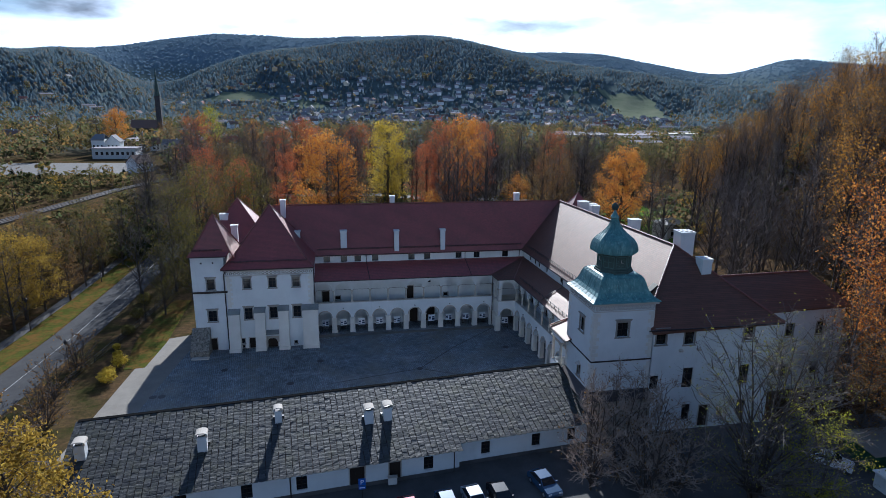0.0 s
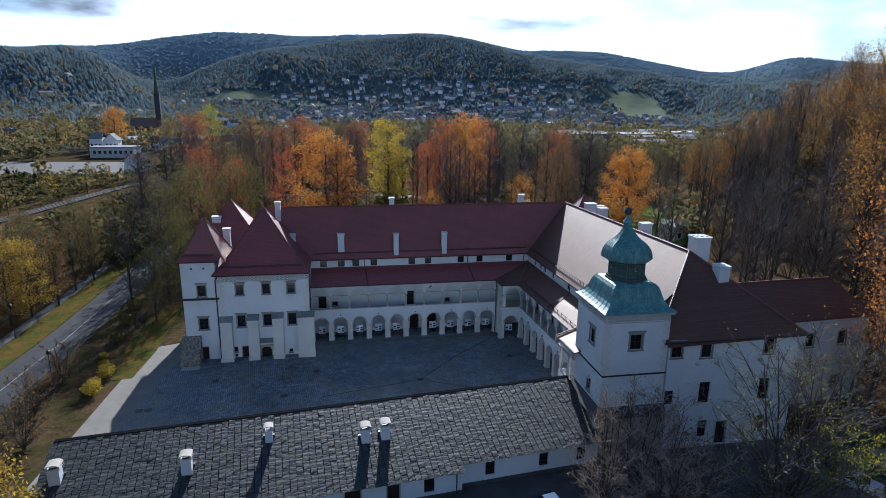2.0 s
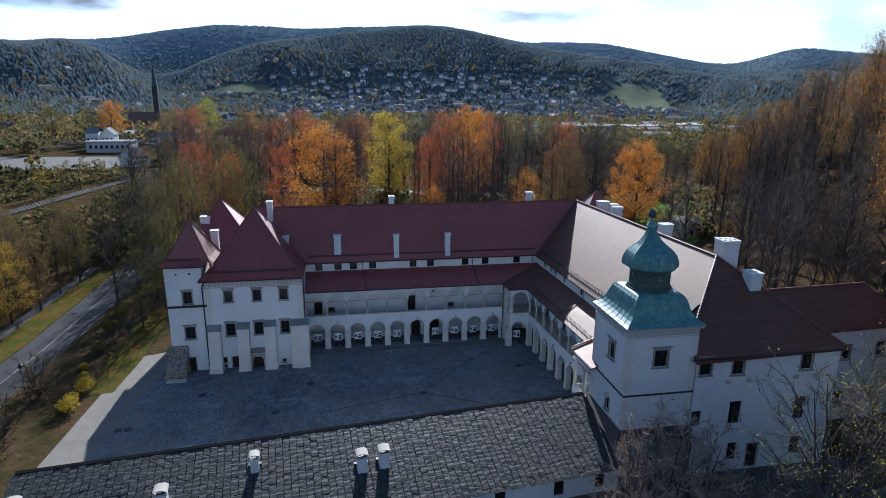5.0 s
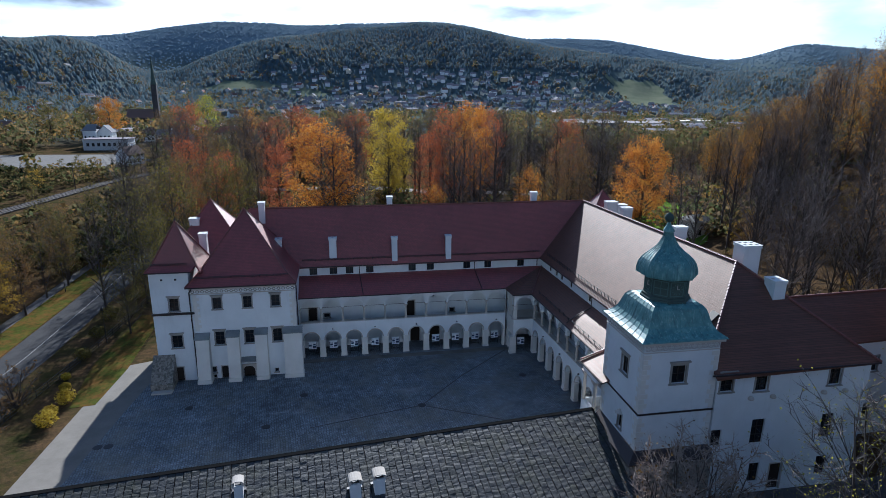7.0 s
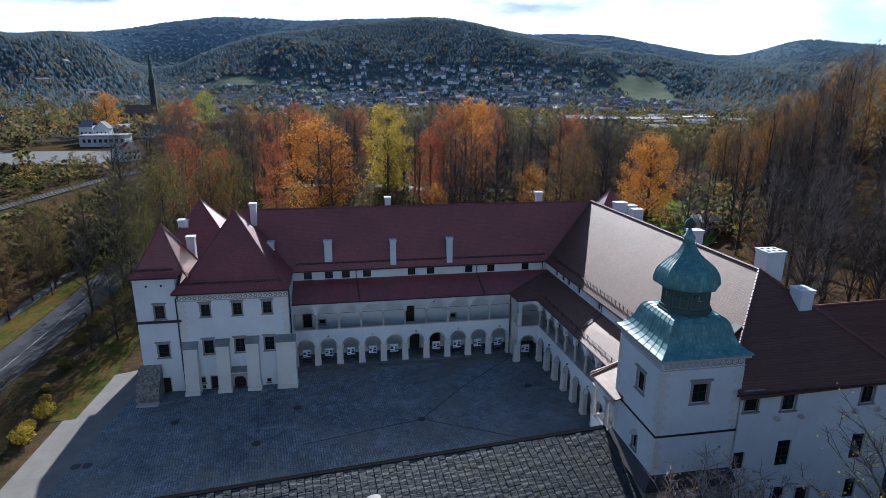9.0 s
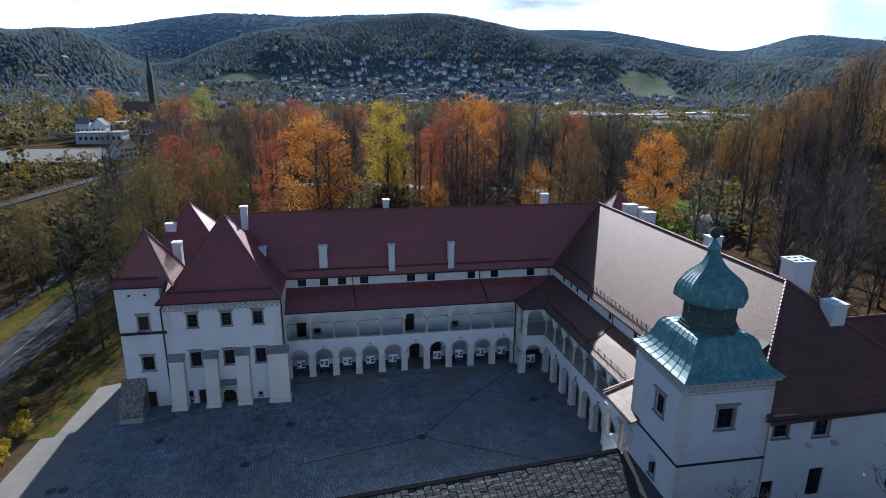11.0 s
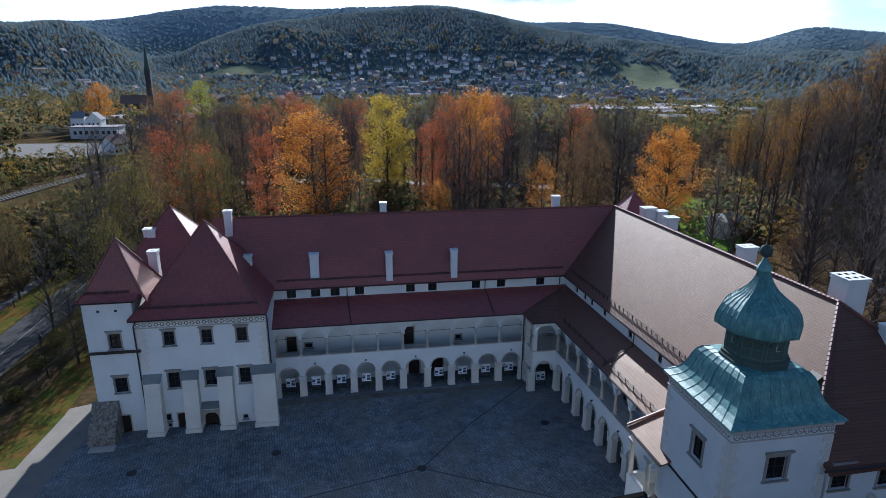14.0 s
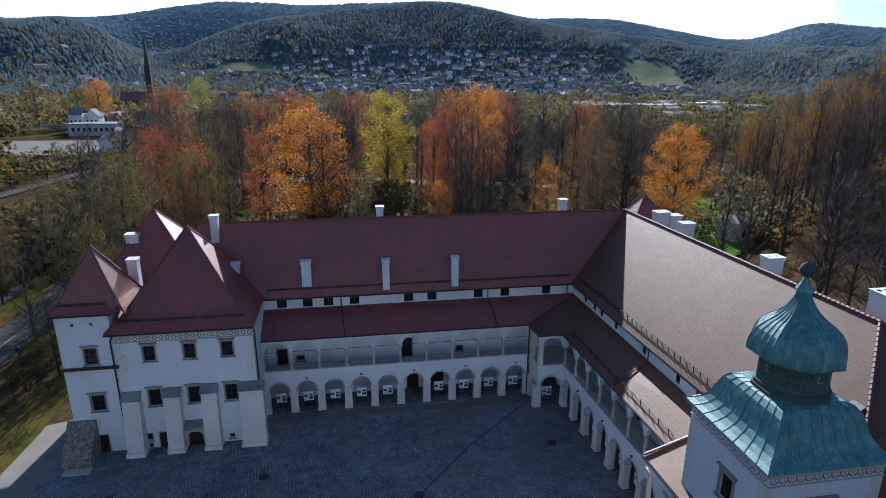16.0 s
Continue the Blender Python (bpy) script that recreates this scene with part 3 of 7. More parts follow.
def terrain(x, y):
    """Height of the ground: flat by the castle, a wooded bank on the right, hills all round the valley."""
    x, y = np.asarray(x, float), np.asarray(y, float)
    r = np.hypot(x - 8, y + 78)
    az = np.degrees(np.arctan2(x - 8, y + 78))
    bank = 36 * smooth(74, 142, x - 0.3 * np.clip(y, 0, 200)) * (1 - smooth(40, 120, y)) * (1 - smooth(500, 900, r))
    crest = sum(np.interp(az + o, SKY_AZ, np.tan(np.radians(SKY_EL))) for o in (-0.8, -0.4, 0, 0.4, 0.8)) / 5
    # a nearer range with its own crest line, then the high one behind
    near = sum(np.interp(az + o, NEAR_AZ, np.tan(np.radians(NEAR_EL))) for o in (-1.0, -0.5, 0, 0.5, 1.0)) / 5
    h1 = near * 1850 + 26
    hill = h1 * (0.35 * smooth(950, 1500, r) + 0.65 * smooth(1150, 1850, r)) * (1 - 0.55 * smooth(1870, 2300, r)) + (crest * 3000 - 0.45 * h1 + 26) * smooth(2050, 3050, r)
    spur = np.sin(az * 0.9 + r * 0.004) + 0.7 * np.sin(az * 1.7 - r * 0.006 + 1)
    hill = hill + 6 * spur * smooth(1150, 1500, r) * (1 - smooth(1600, 1850, r))
    roll = 9 * np.sin(x * 0.011 + y * 0.004) * np.sin(y * 0.0073 + 1) * smooth(1000, 1400, r) * (1 - smooth(1500, 1850, r))
    return bank + hill + roll - 26 * smooth(3080, 4600, r)


def build_ground():
    rings = [0.0] + [9 * 1.075 ** k for k in range(63)]
    rings += [rings[-1] + 45 * (k + 1) for k in range(56)]
    rings += [rings[-1] * 1.08 ** (k + 1) for k in range(12)]
    azs = np.radians(np.linspace(-180, 180, 361)[:-1])
    R, A = np.meshgrid(rings[1:], azs, indexing="ij")
    X, Y = 8 + R * np.sin(A), -78 + R * np.cos(A)
    Z = terrain(X, Y) - 0.03
    n, k = len(azs), len(rings) - 1
    v = [(8, -78, -0.03)] + list(zip(X.ravel().tolist(), Y.ravel().tolist(), Z.ravel().tolist()))
    f = [(0, 1 + (i + 1) % n, 1 + i) for i in range(n)]
    for a in range(k - 1):
        for i in range(n):
            j = (i + 1) % n
            f.append((1 + a * n + i, 1 + a * n + j, 1 + (a + 1) * n + j, 1 + (a + 1) * n + i))
    me = bpy.data.meshes.new("ground")
    me.from_pydata(v, [], f)
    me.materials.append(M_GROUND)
    me.polygons.foreach_set("use_smooth", [True] * len(me.polygons))
    ob = new("ground", me)
    return tagged(ob, "autumn grass, leaf litter and wooded hills round the valley", "ground", kind="structure")


build_ground()


def sheet(name, pts, z, material, label, category, th=0.05):
    m = Mesh().slab([(x, y, z) for x, y in pts], th)
    ob = part(name, m, material, None, label)
    return tagged(ob, category=category, kind="structure")


sheet("pavement", [(-22.5, -34), (-20.0, -9.5), (-18.7, 1.0), (-18.7, 4), (38, 4), (38, -36), (30, -34.5)], 0.0, M_COBBLE,
      "grey granite sett paving of the castle courtyard", "courtyard")
sheet("pavement_apron", [(-26.8, -34), (-26.3, -23.8), (-25.7, -9.8), (-24.5, -9.7), (-24.8, 0.8), (-18.7, 3.0), (-18.7, 1.0), (-20.0, -9.5), (-22.5, -34)], -0.002, M_CONCRETE,
      "pale worn concrete paving beside the courtyard", "pavement")
sheet("yard", [(-24, -36), (34, -36), (80, -38.0), (84, -64), (-20, -70)], -0.006, M_YARD, "dark asphalt yard and car park in front of the outbuilding", "yard")


def ribbon(name, line, w, z, material, label, category, th=0.05):
    """A strip of even width along a line of plan points."""
    m = Mesh()
    L, R = [], []
    for i, p in enumerate(line):
        a, b = line[max(0, i - 1)], line[min(len(line) - 1, i + 1)]
        d = Vector((b[0] - a[0], b[1] - a[1])).normalized()
        L.append((p[0] - d.y * w / 2, p[1] + d.x * w / 2))
        R.append((p[0] + d.y * w / 2, p[1] - d.x * w / 2))
    for i in range(len(line) - 1):
        m.slab([(*R[i], z), (*R[i + 1], z), (*L[i + 1], z), (*L[i], z)], th)
    ob = part(name, m, material, None, label)
    return tagged(ob, category=category, kind="structure")


ROAD = [(-44.5, -75), (-42.2, -40), (-40.6, -15), (-39.5, 6), (-39.4, 25), (-39.6, 48), (-39.4, 75), (-38.0, 110), (-36, 150)]
ribbon("road", ROAD, 6.8, 0.02, M_ASPHALT, "two-lane asphalt road past the castle park", "road")
ribbon("road_line", ROAD, 0.10, 0.026, M_PAINT, "worn white centre line painted on the road", "road marking", 0.004)
ribbon("pavement_walk", [(x - 9.3, y) for x, y in ROAD], 1.9, 0.012, M_YARD, "narrow asphalt footpath along the road", "footpath")
ribbon("verge", [(x - 6.0, y) for x, y in ROAD], 4.6, 0.008, M_LAWN, "grass verge with fallen leaves beside the road", "verge")
sheet("lawn", [(-27.2, -10.0), (-24.4, -9.7), (-23.8, -0.2), (-24.8, 21), (-28.2, 21), (-29.0, 2)], 0.012, M_LAWN, "mown lawn strip beside the pale paving", "lawn")
lawn_mesh, LN = Mesh(), 12
def lawn_point(i, j):
    a, b = i / LN, j / LN
    x = (1 - b) * (82 + 14 * a) + b * (100 + 22 * a) + 2 * math.sin(j)
    y = 42 + 62 * b + 6 * a
    return x, y, float(terrain(x, y)) + 0.45
for i in range(LN):
    for j in range(LN):
        lawn_mesh.quad(lawn_point(i, j), lawn_point(i + 1, j), lawn_point(i + 1, j + 1), lawn_point(i, j + 1))
tagged(part("lawn_park", lawn_mesh, M_PARK, None, "bright green park lawn behind the castle"), category="lawn", kind="structure")


# ---- castle ----
def arch_wall(mesh, n, bay, half, zs, rise, ztop, th, seg=14):
    """A wall of n arches in local axes: x along it, y inward."""
    for k in range(n):
        u0, c, u1 = k * bay, (k + 0.5) * bay, (k + 1) * bay
        pts = [(u0, zs)] + [(c - half * math.cos(math.pi * i / seg), zs + rise * math.sin(math.pi * i / seg)) for i in range(seg + 1)] + [(u1, zs)]
        for (a, za), (b, zb) in zip(pts[:-1], pts[1:]):
            mesh.quad((a, 0, za), (b, 0, zb), (b, 0, ztop), (a, 0, ztop))
            mesh.quad((a, th, ztop), (b, th, ztop), (b, th, zb), (a, th, za))
            mesh.quad((a, 0, za), (a, th, za), (b, th, zb), (b, 0, zb))
    mesh.quad((0, 0, zs), (0, 0, ztop), (0, th, ztop), (0, th, zs))
    L = n * bay
    mesh.quad((L, 0, zs), (L, th, zs), (L, th, ztop), (L, 0, ztop))
    mesh.quad((0, 0, ztop), (L, 0, ztop), (L, th, ztop), (0, th, ztop))


def archivolt(half, zs, rise, w=0.16, proud=0.06, seg=14):
    m = Mesh()
    p = [(math.cos(math.pi * i / seg), math.sin(math.pi * i / seg)) for i in range(seg + 1)]
    for (a, b), (c, d) in zip(p[:-1], p[1:]):
        i0, i1 = (-half * a, zs + rise * b), (-half * c, zs + rise * d)
        o0, o1 = (-(half + w) * a, zs + (rise + w) * b), (-(half + w) * c, zs + (rise + w) * d)
        m.quad((i0[0], -proud, i0[1]), (i1[0], -proud, i1[1]), (o1[0], -proud, o1[1]), (o0[0], -proud, o0[1]))
        m.quad((o0[0], -proud, o0[1]), (o1[0], -proud, o1[1]), (o1[0], 0.02, o1[1]), (o0[0], 0.02, o0[1]))
        m.quad((i0[0], 0.02, i0[1]), (i1[0], 0.02, i1[1]), (i1[0], -proud, i1[1]), (i0[0], -proud, i0[1]))
    return m


FLOOR_Z, PARAPET, SPRING = 4.25, 5.35, 2.7


def arcade(parent, p0, p1, n, first=True, last=True):
    """Two-storey arcade of n bays: piers below, parapet, slender columns and arches above."""
    m = along(p0, p1, 0, 0)
    L = math.hypot(p1[0] - p0[0], p1[1] - p0[1])
    bay = L / n
    lo_half, up_half = bay / 2 - 0.42, bay / 2 - 0.17
    w = Mesh()
    arch_wall(w, n, bay, lo_half, SPRING, 1.2, PARAPET, 0.62)
    part("arcade_wall", w, M_PLASTER, parent, m=m)
    part("parapet_coping", Mesh().box(-0.02, -0.07, PARAPET, L + 0.02, 0.66, PARAPET + 0.09), M_TRIM, parent, "weathered stone coping of the gallery parapet", m=m)
    w = Mesh()
    arch_wall(w, n, bay, up_half, 7.55, 1.25, 9.42, 0.40)
    part("gallery_wall", w, M_PLASTER, parent, "white plastered arches of the upper gallery", m=m)
    key = ("arc", round(bay, 2))
    if key not in MESHES:
        pier = Mesh().box(-0.42, 0, 0, 0.42, 0.62, SPRING - 0.17).box(-0.50, -0.06, SPRING - 0.17, 0.50, 0.68, SPRING - 0.01).box(-0.46, -0.05, 0, 0.46, 0.66, 0.28).data("pier", M_CREAM)
        col = Mesh().lathe([(0.16, 5.62), (0.175, 6.1), (0.13, 7.2)], 12, 0, 0.20).data("column", M_TRIM)
        cap = Mesh().lathe([(0.13, 7.2), (0.19, 7.24), (0.14, 7.3), (0.16, 7.36), (0.24, 7.45)], 12, 0, 0.20).box(-0.26, -0.06, 7.45, 0.26, 0.46, 7.56).data("capital", M_TRIM)
        base = Mesh().box(-0.24, -0.04, 5.44, 0.24, 0.44, 5.54).lathe([(0.22, 5.54), (0.2, 5.6), (0.16, 5.62)], 12, 0, 0.20).data("plinth", M_TRIM)
        MESHES[key] = pier, col, cap, base, archivolt(lo_half, SPRING, 1.2).data("archivolt", M_TRIM), archivolt(up_half, 7.55, 1.25, 0.13, 0.05).data("archivolt", M_PLASTER)
    pier, col, cap, base, a1, a2 = MESHES[key]
    for k in range(0 if first else 1, n + (1 if last else 0)):
        mk = along(p0, p1, k * bay, 0)
        part("pier", pier, None, parent, m=mk)
        c = part("column", col, None, parent, m=mk)
        part("capital", cap, None, c, m=mk)
        part("plinth", base, None, c, m=mk)
    for k in range(n):
        mk = along(p0, p1, (k + 0.5) * bay, 0)
        part("archivolt", a1, None, parent, m=mk)
        part("archivolt", a2, None, parent, m=mk)
        part("tie_rod", Mesh().tube((-up_half, 0.2, 7.6), (up_half, 0.2, 7.6), 0.025, n=5), M_IRON, parent, m=mk)
        if k % 2:
            part("floodlight", Mesh().box(-0.09, -0.2, 4.3, 0.09, -0.02, 4.42).box(-0.02, -0.04, 4.36, 0.02, 0.02, 4.46), M_IRON, parent, m=mk)


def pipe(parent, pts, r=0.065):
    m = Mesh()
    for a, b in zip(pts[:-1], pts[1:]):
        m.tube(a, b, r, n=7)
    part("downpipe", m, M_GUTTER, parent, "dark metal downpipe")


def gutter(parent, a, b, r=0.085):
    part("gutter", Mesh().tube(a, b, r, n=6), M_GUTTER, parent, "dark metal eaves gutter")


BROWN = []          # wings roofed with older, browner tiles


def roof_plane(parent, pts, th=0.22, name="roof", material=None):
    part(name, Mesh().slab(pts, th), material or (M_TILE_BROWN if parent in BROWN else M_TILE), parent)


def door(parent, p0, p1, u, z, w, h, arched=False):
    m = along(p0, p1, u, z)
    d = Mesh().box(-w / 2, 0.2, 0, w / 2, 0.27, h)
    for k in range(1, 5):
        x = -w / 2 + w * k / 5
        d.box(x - 0.015, 0.18, 0.02, x + 0.015, 0.2, h - 0.05)
    ob = part("door", d, M_WOOD_DARK, parent, m=m)
    part("door_frame", Mesh().box(-w / 2 - 0.13, -0.04, 0, -w / 2, 0.2, h + 0.13).box(w / 2, -0.04, 0, w / 2 + 0.13, 0.2, h + 0.13)
         .box(-w / 2, -0.04, h, w / 2, 0.2, h + 0.13), M_TRIM, ob, m=m)
    part("handle", Mesh().tube((w / 2 - 0.15, 0.14, 1.0), (w / 2 - 0.15, 0.14, 1.16), 0.02, n=6), M_IRON, ob, m=m)
    return (u - w / 2, u + w / 2, z, z + h)


# the wing across the courtyard
far = thing("castle_wing", 15, 5, 0, "white castle wing with two-storey arcade and dark red tiled roof", "building", "castle wings")
A0, A1 = (0.0, -0.25), (30.5, -0.25)
arcade(far, A0, A1, 10, first=True)
B0, B1 = (-1.0, 3.3), (37.0, 3.3)
holes = [door(far, B0, B1, 2.65, FLOOR_Z, 1.2, 2.1), door(far, B0, B1, 17.3, FLOOR_Z, 1.3, 2.5),
         window(far, B0, B1, 4.7, 4.75, 0.8, 0.6, False, (0, 0), 0.14), window(far, B0, B1, 23.8, 4.6, 0.7, 0.6, False, (0, 0), 0.14),
         window(far, B0, B1, 20.6, 7.2, 0.9, 0.5, False, (1, 0), 0.0)]
for k in (1.5, 4.4, 6.75, 9.73, 16.08, 18.86, 24.5, 27.8, 33.05):
    holes.append(window(far, B0, B1, k + 1.0 + 0.55, 11.5, 1.1, 1.05, False, (1, 0), 0.0))
holes.append(door(far, B0, B1, 18.0, 0, 1.4, 2.6))
holes.append(door(far, B0, B1, 21.0, 0, 1.6, 2.7))
m = Mesh()
wall(m, B0, B1, 0, 13.1, 0.6, holes)
part("wall", m, M_PLASTER, far)
part("gallery_floor", Mesh().box(-0.3, -0.2, FLOOR_Z - 0.3, 36.4, 3.28, FLOOR_Z), M_CREAM, far)
part("gallery_ceiling", Mesh().box(-0.3, 0.12, 9.0, 36.4, 3.28, 9.12), M_PLASTER_IN, far)
m = Mesh()
wall(m, (46, 14), (-8, 14), 0, 13, 0.6)
part("wall", m, M_PLASTER, far)
roof_plane(far, [(-0.4, -0.75, 9.42), (30.0, -0.75, 9.42), (37.0, 3.28, 11.42), (-0.4, 3.28, 11.42)], 0.12)
gutter(far, (-0.4, -0.82, 9.36), (30.0, -0.82, 9.36))
EAVE, TOP = (36.45, 2.65, 12.95), (44.8, 7.1, 20.85)      # where the inner slopes of the two wings meet
roof_plane(far, [(-7.0, 2.65, 12.95), EAVE, TOP, (-7.0, 7.1, 20.85)])
roof_plane(far, [(-7.0, 7.1, 20.85), TOP, (50.0, 14.5, 12.85), (-7.0, 14.5, 12.85)])
gutter(far, (0.2, 2.58, 12.88), (36.4, 2.58, 12.88))
ridge_caps(far, (-6.8, 7.1, 20.9), (TOP[0], TOP[1], 20.9))
for x in (8.75, 26.2):
    pipe(far, [(x, 2.6, 12.8), (x, 3.2, 12.5), (x, 3.2, 11.45), (x + 0.2, 0.9, 10.35), (x + 0.35, -0.7, 9.55)], 0.06)
pipe(far, [(30.35, -0.8, 9.35), (30.45, -0.4, 9.0), (30.45, -0.4, 0.1)])
pipe(far, [(36.1, 2.6, 12.8), (36.2, 3.2, 12.5), (36.2, 3.2, 11.5)])

# the wing on the right
right = thing("castle_wing", 44, -16, 0, "white castle wing with arcade, sunlit tiled roof and many chimneys", "building", "castle wings")
BROWN.append(right)
C0, C1 = (33.75, -3.35), (35.05, -29.2)
arcade(right, C0, C1, 9)
arcade(right, (30.8, -3.35), (33.75, -3.35), 1, last=False)
m = Mesh()
wall(m, (30.72, -0.25), (30.80, -3.35), 0, 9.42, 0.5, [(0.7, 2.4, 0, 2.9), (0.6, 2.5, PARAPET, 8.5)])
part("wall", m, M_CREAM, right)
S0, S1 = (37.0, 3.3), (38.2, -29.6)
holes = []
for u in (3.6, 6.0, 7.9, 11.2, 17.0, 22.6, 25.5):
    holes.append(window(right, S0, S1, u, 11.6, 0.8, 0.85, False, (1, 0), 0.0))
for u in (5.5, 12, 17.2, 23):
    holes.append(door(right, S0, S1, u, FLOOR_Z, 1.1, 2.1))
    holes.append(window(right, S0, S1, u + 2.6, FLOOR_Z + 0.9, 0.9, 1.3, False, (1, 1), 0.14))
for u in (6.5, 12.5, 18.5, 24.5):
    holes.append(door(right, S0, S1, u, 0, 1.3, 2.4))
m = Mesh()
wall(m, S0, S1, 0, 13.0, 0.6, holes)
part("wall", m, M_PLASTER, right)
part("gallery_floor", Mesh().slab([(30.9, -0.2, FLOOR_Z), (30.9, -3.3, FLOOR_Z), (33.8, -3.3, FLOOR_Z), (35.1, -29.2, FLOOR_Z), (38.1, -29.2, FLOOR_Z), (36.5, -0.2, FLOOR_Z)], 0.3), M_CREAM, right)
part("gallery_ceiling", Mesh().slab([(31.2, 0.1, 9.12), (31.2, -3.0, 9.12), (34.1, -3.0, 9.12), (35.4, -29.2, 9.12), (38.1, -29.2, 9.12), (36.5, 0.1, 9.12)], 0.1), M_PLASTER_IN, right)
apex = (37.0, 3.26, 11.42)
roof_plane(right, [(30.05, -0.75, 9.42), (30.35, -3.85, 9.42), apex], 0.1)
roof_plane(right, [(30.35, -3.85, 9.42), (33.25, -3.85, 9.42), apex], 0.1)
roof_plane(right, [(33.25, -3.85, 9.42), (34.45, -29.4, 9.42), (38.1, -29.4, 11.42), apex], 0.1)
gutter(right, (33.2, -3.9, 9.36), (34.4, -29.4, 9.36))
gutter(right, (30.3, -3.92, 9.36), (33.25, -3.92, 9.36))
part("ridge_capping", Mesh().tube((33.25, -3.85, 9.47), apex, 0.09, n=6).tube((30.05, -0.75, 9.47), apex, 0.06, n=6), M_RIDGE, right)
HIP = (46.6, -28.6, 20.95)


def slope_z(x, y):
    """Height of the inner slope of the right wing, one plane through its eave, top and hip."""
    n = (Vector(HIP) - Vector(EAVE)).cross(Vector(TOP) - Vector(EAVE))
    return EAVE[2] - (n.x * (x - EAVE[0]) + n.y * (y - EAVE[1])) / n.z


def on_slope(x, y, up=0.0):
    return (x, y, slope_z(x, y) + up)


roof_plane(right, [EAVE, on_slope(38.3, -36.95), on_slope(39.4, -36.14), HIP, TOP])
roof_plane(right, [(39.45, -37.75, 13.0), (56.3, -37.75, 13.4), HIP, on_slope(39.45, -36.1, 0.02)])
roof_plane(right, [(56.3, -37.75, 13.4), (52.5, 14.0, 12.85), TOP, HIP])
ridge_caps(right, (TOP[0], TOP[1], 20.9), (HIP[0], HIP[1], 21.0))
ridge_caps(right, (HIP[0], HIP[1], 21.0), on_slope(39.45, -36.1, 0.06), 0.42)
ridge_caps(right, (HIP[0], HIP[1], 21.0), (56.3, -37.75, 13.45), 0.5)
ridge_caps(right, (TOP[0], TOP[1], 20.8), (36.65, 2.75, 13.1), 0.6, 0.07)
gutter(right, (36.4, 2.6, 12.88), on_slope(38.0, -29.3, -0.05))
hatch = thing("roof_hatch", label="small grey metal roof hatch on the tiled slope", category="roof hatch", m=pose(*on_slope(42.05, -32.3), 0, -42, 2))
part("frame", Mesh().box(-0.55, -0.42, 0.0, 0.55, 0.42, 0.16), M_GUTTER, hatch, m=WORLD[hatch])
part("lid", Mesh().box(-0.60, -0.47, 0.16, 0.60, 0.47, 0.22), M_TRIM, hatch, "pale sheet-metal lid", m=WORLD[hatch])
gutter(right, (38.9, -37.85, 13.33), (56.3, -37.85, 13.33))
pipe(right, [(37.1, -15.0, 12.9), (37.35, -15.0, 12.6), (37.35, -15.0, 11.3), (35.4, -15.2, 10.5), (34.0, -15.4, 9.6)], 0.06)
# front of the right wing
F0, F1 = (39.9, -37.2), (56.0, -37.2)
holes = [window(right, F0, F1, 0.95, 11.3, 1.25, 1.75), window(right, F0, F1, 4.55, 11.1, 1.25, 1.75), window(right, F0, F1, 12.3, 11.1, 1.25, 1.75),
         window(right, F0, F1, 4.9, 5.5, 1.35, 2.6, False, (1, 2), 0.0), window(right, F0, F1, 12.4, 5.4, 1.35, 2.6, False, (1, 2), 0.0),
         window(right, F0, F1, 0.6, 5.6, 1.1, 1.75, False, (1, 1), 0.0), window(right, F0, F1, 5.2, 1.2, 1.1, 2.1, False, (1, 1), 0.0),
         door(right, F0, F1, 7.6, 0.1, 1.3, 2.9), window(right, F0, F1, 12.6, 1.2, 1.2, 2.1, False, (1, 1), 0.0)]
m = Mesh()
wall(m, F0, F1, -0.3, 13.3, 0.6, holes)
wall(m, F1, (54.0, 13.5), -0.3, 13.3, 0.6)
part("wall", m, M_PLASTER, right)
for u in (3.6, 5.9, 11.3, 13.6):
    part("stone_boss", Mesh().lathe([(0.02, 10.2), (0.26, 10.3), (0.3, 10.45), (0.2, 10.6), (0.02, 10.68)], 9, F0[0] + u, -37.3), M_TRIM, right)
# lower range beyond it
ext = thing("castle_wing", 64, -27, 0, "low white side range with dark tiled roof beside the trees", "building", "castle wings")
BROWN.append(ext)
E0, E1 = (55.2, -30.6), (73, -29.6)
holes = [window(ext, E0, E1, u, z, 1.2, 1.8, False, (1, 1), 0.14) for u in (4, 9, 14) for z in (2.0, 8.0)]
m = Mesh()
wall(m, E0, E1, -0.3, 12.0, 0.6, holes)
part("wall", m, M_PLASTER, ext)
m = Mesh()
wall(m, E1, (72.4, -20), -0.3, 12.0, 0.6)
part("wall", m, M_PLASTER, ext)
roof_plane(ext, [(54.0, -31.2, 12.0), (73.6, -30.1, 12.0), (70.0, -25.2, 15.6), (50.0, -26.2, 15.6)])
roof_plane(ext, [(50.0, -26.2, 15.6), (70.0, -25.2, 15.6), (73.0, -19.6, 12.0), (53.4, -20.6, 12.0)])
roof_plane(ext, [(73.6, -30.1, 12.0), (73.0, -19.6, 12.0), (70.0, -25.2, 15.6)])
ridge_caps(ext, (50.0, -26.2, 15.65), (70.0, -25.2, 15.65))

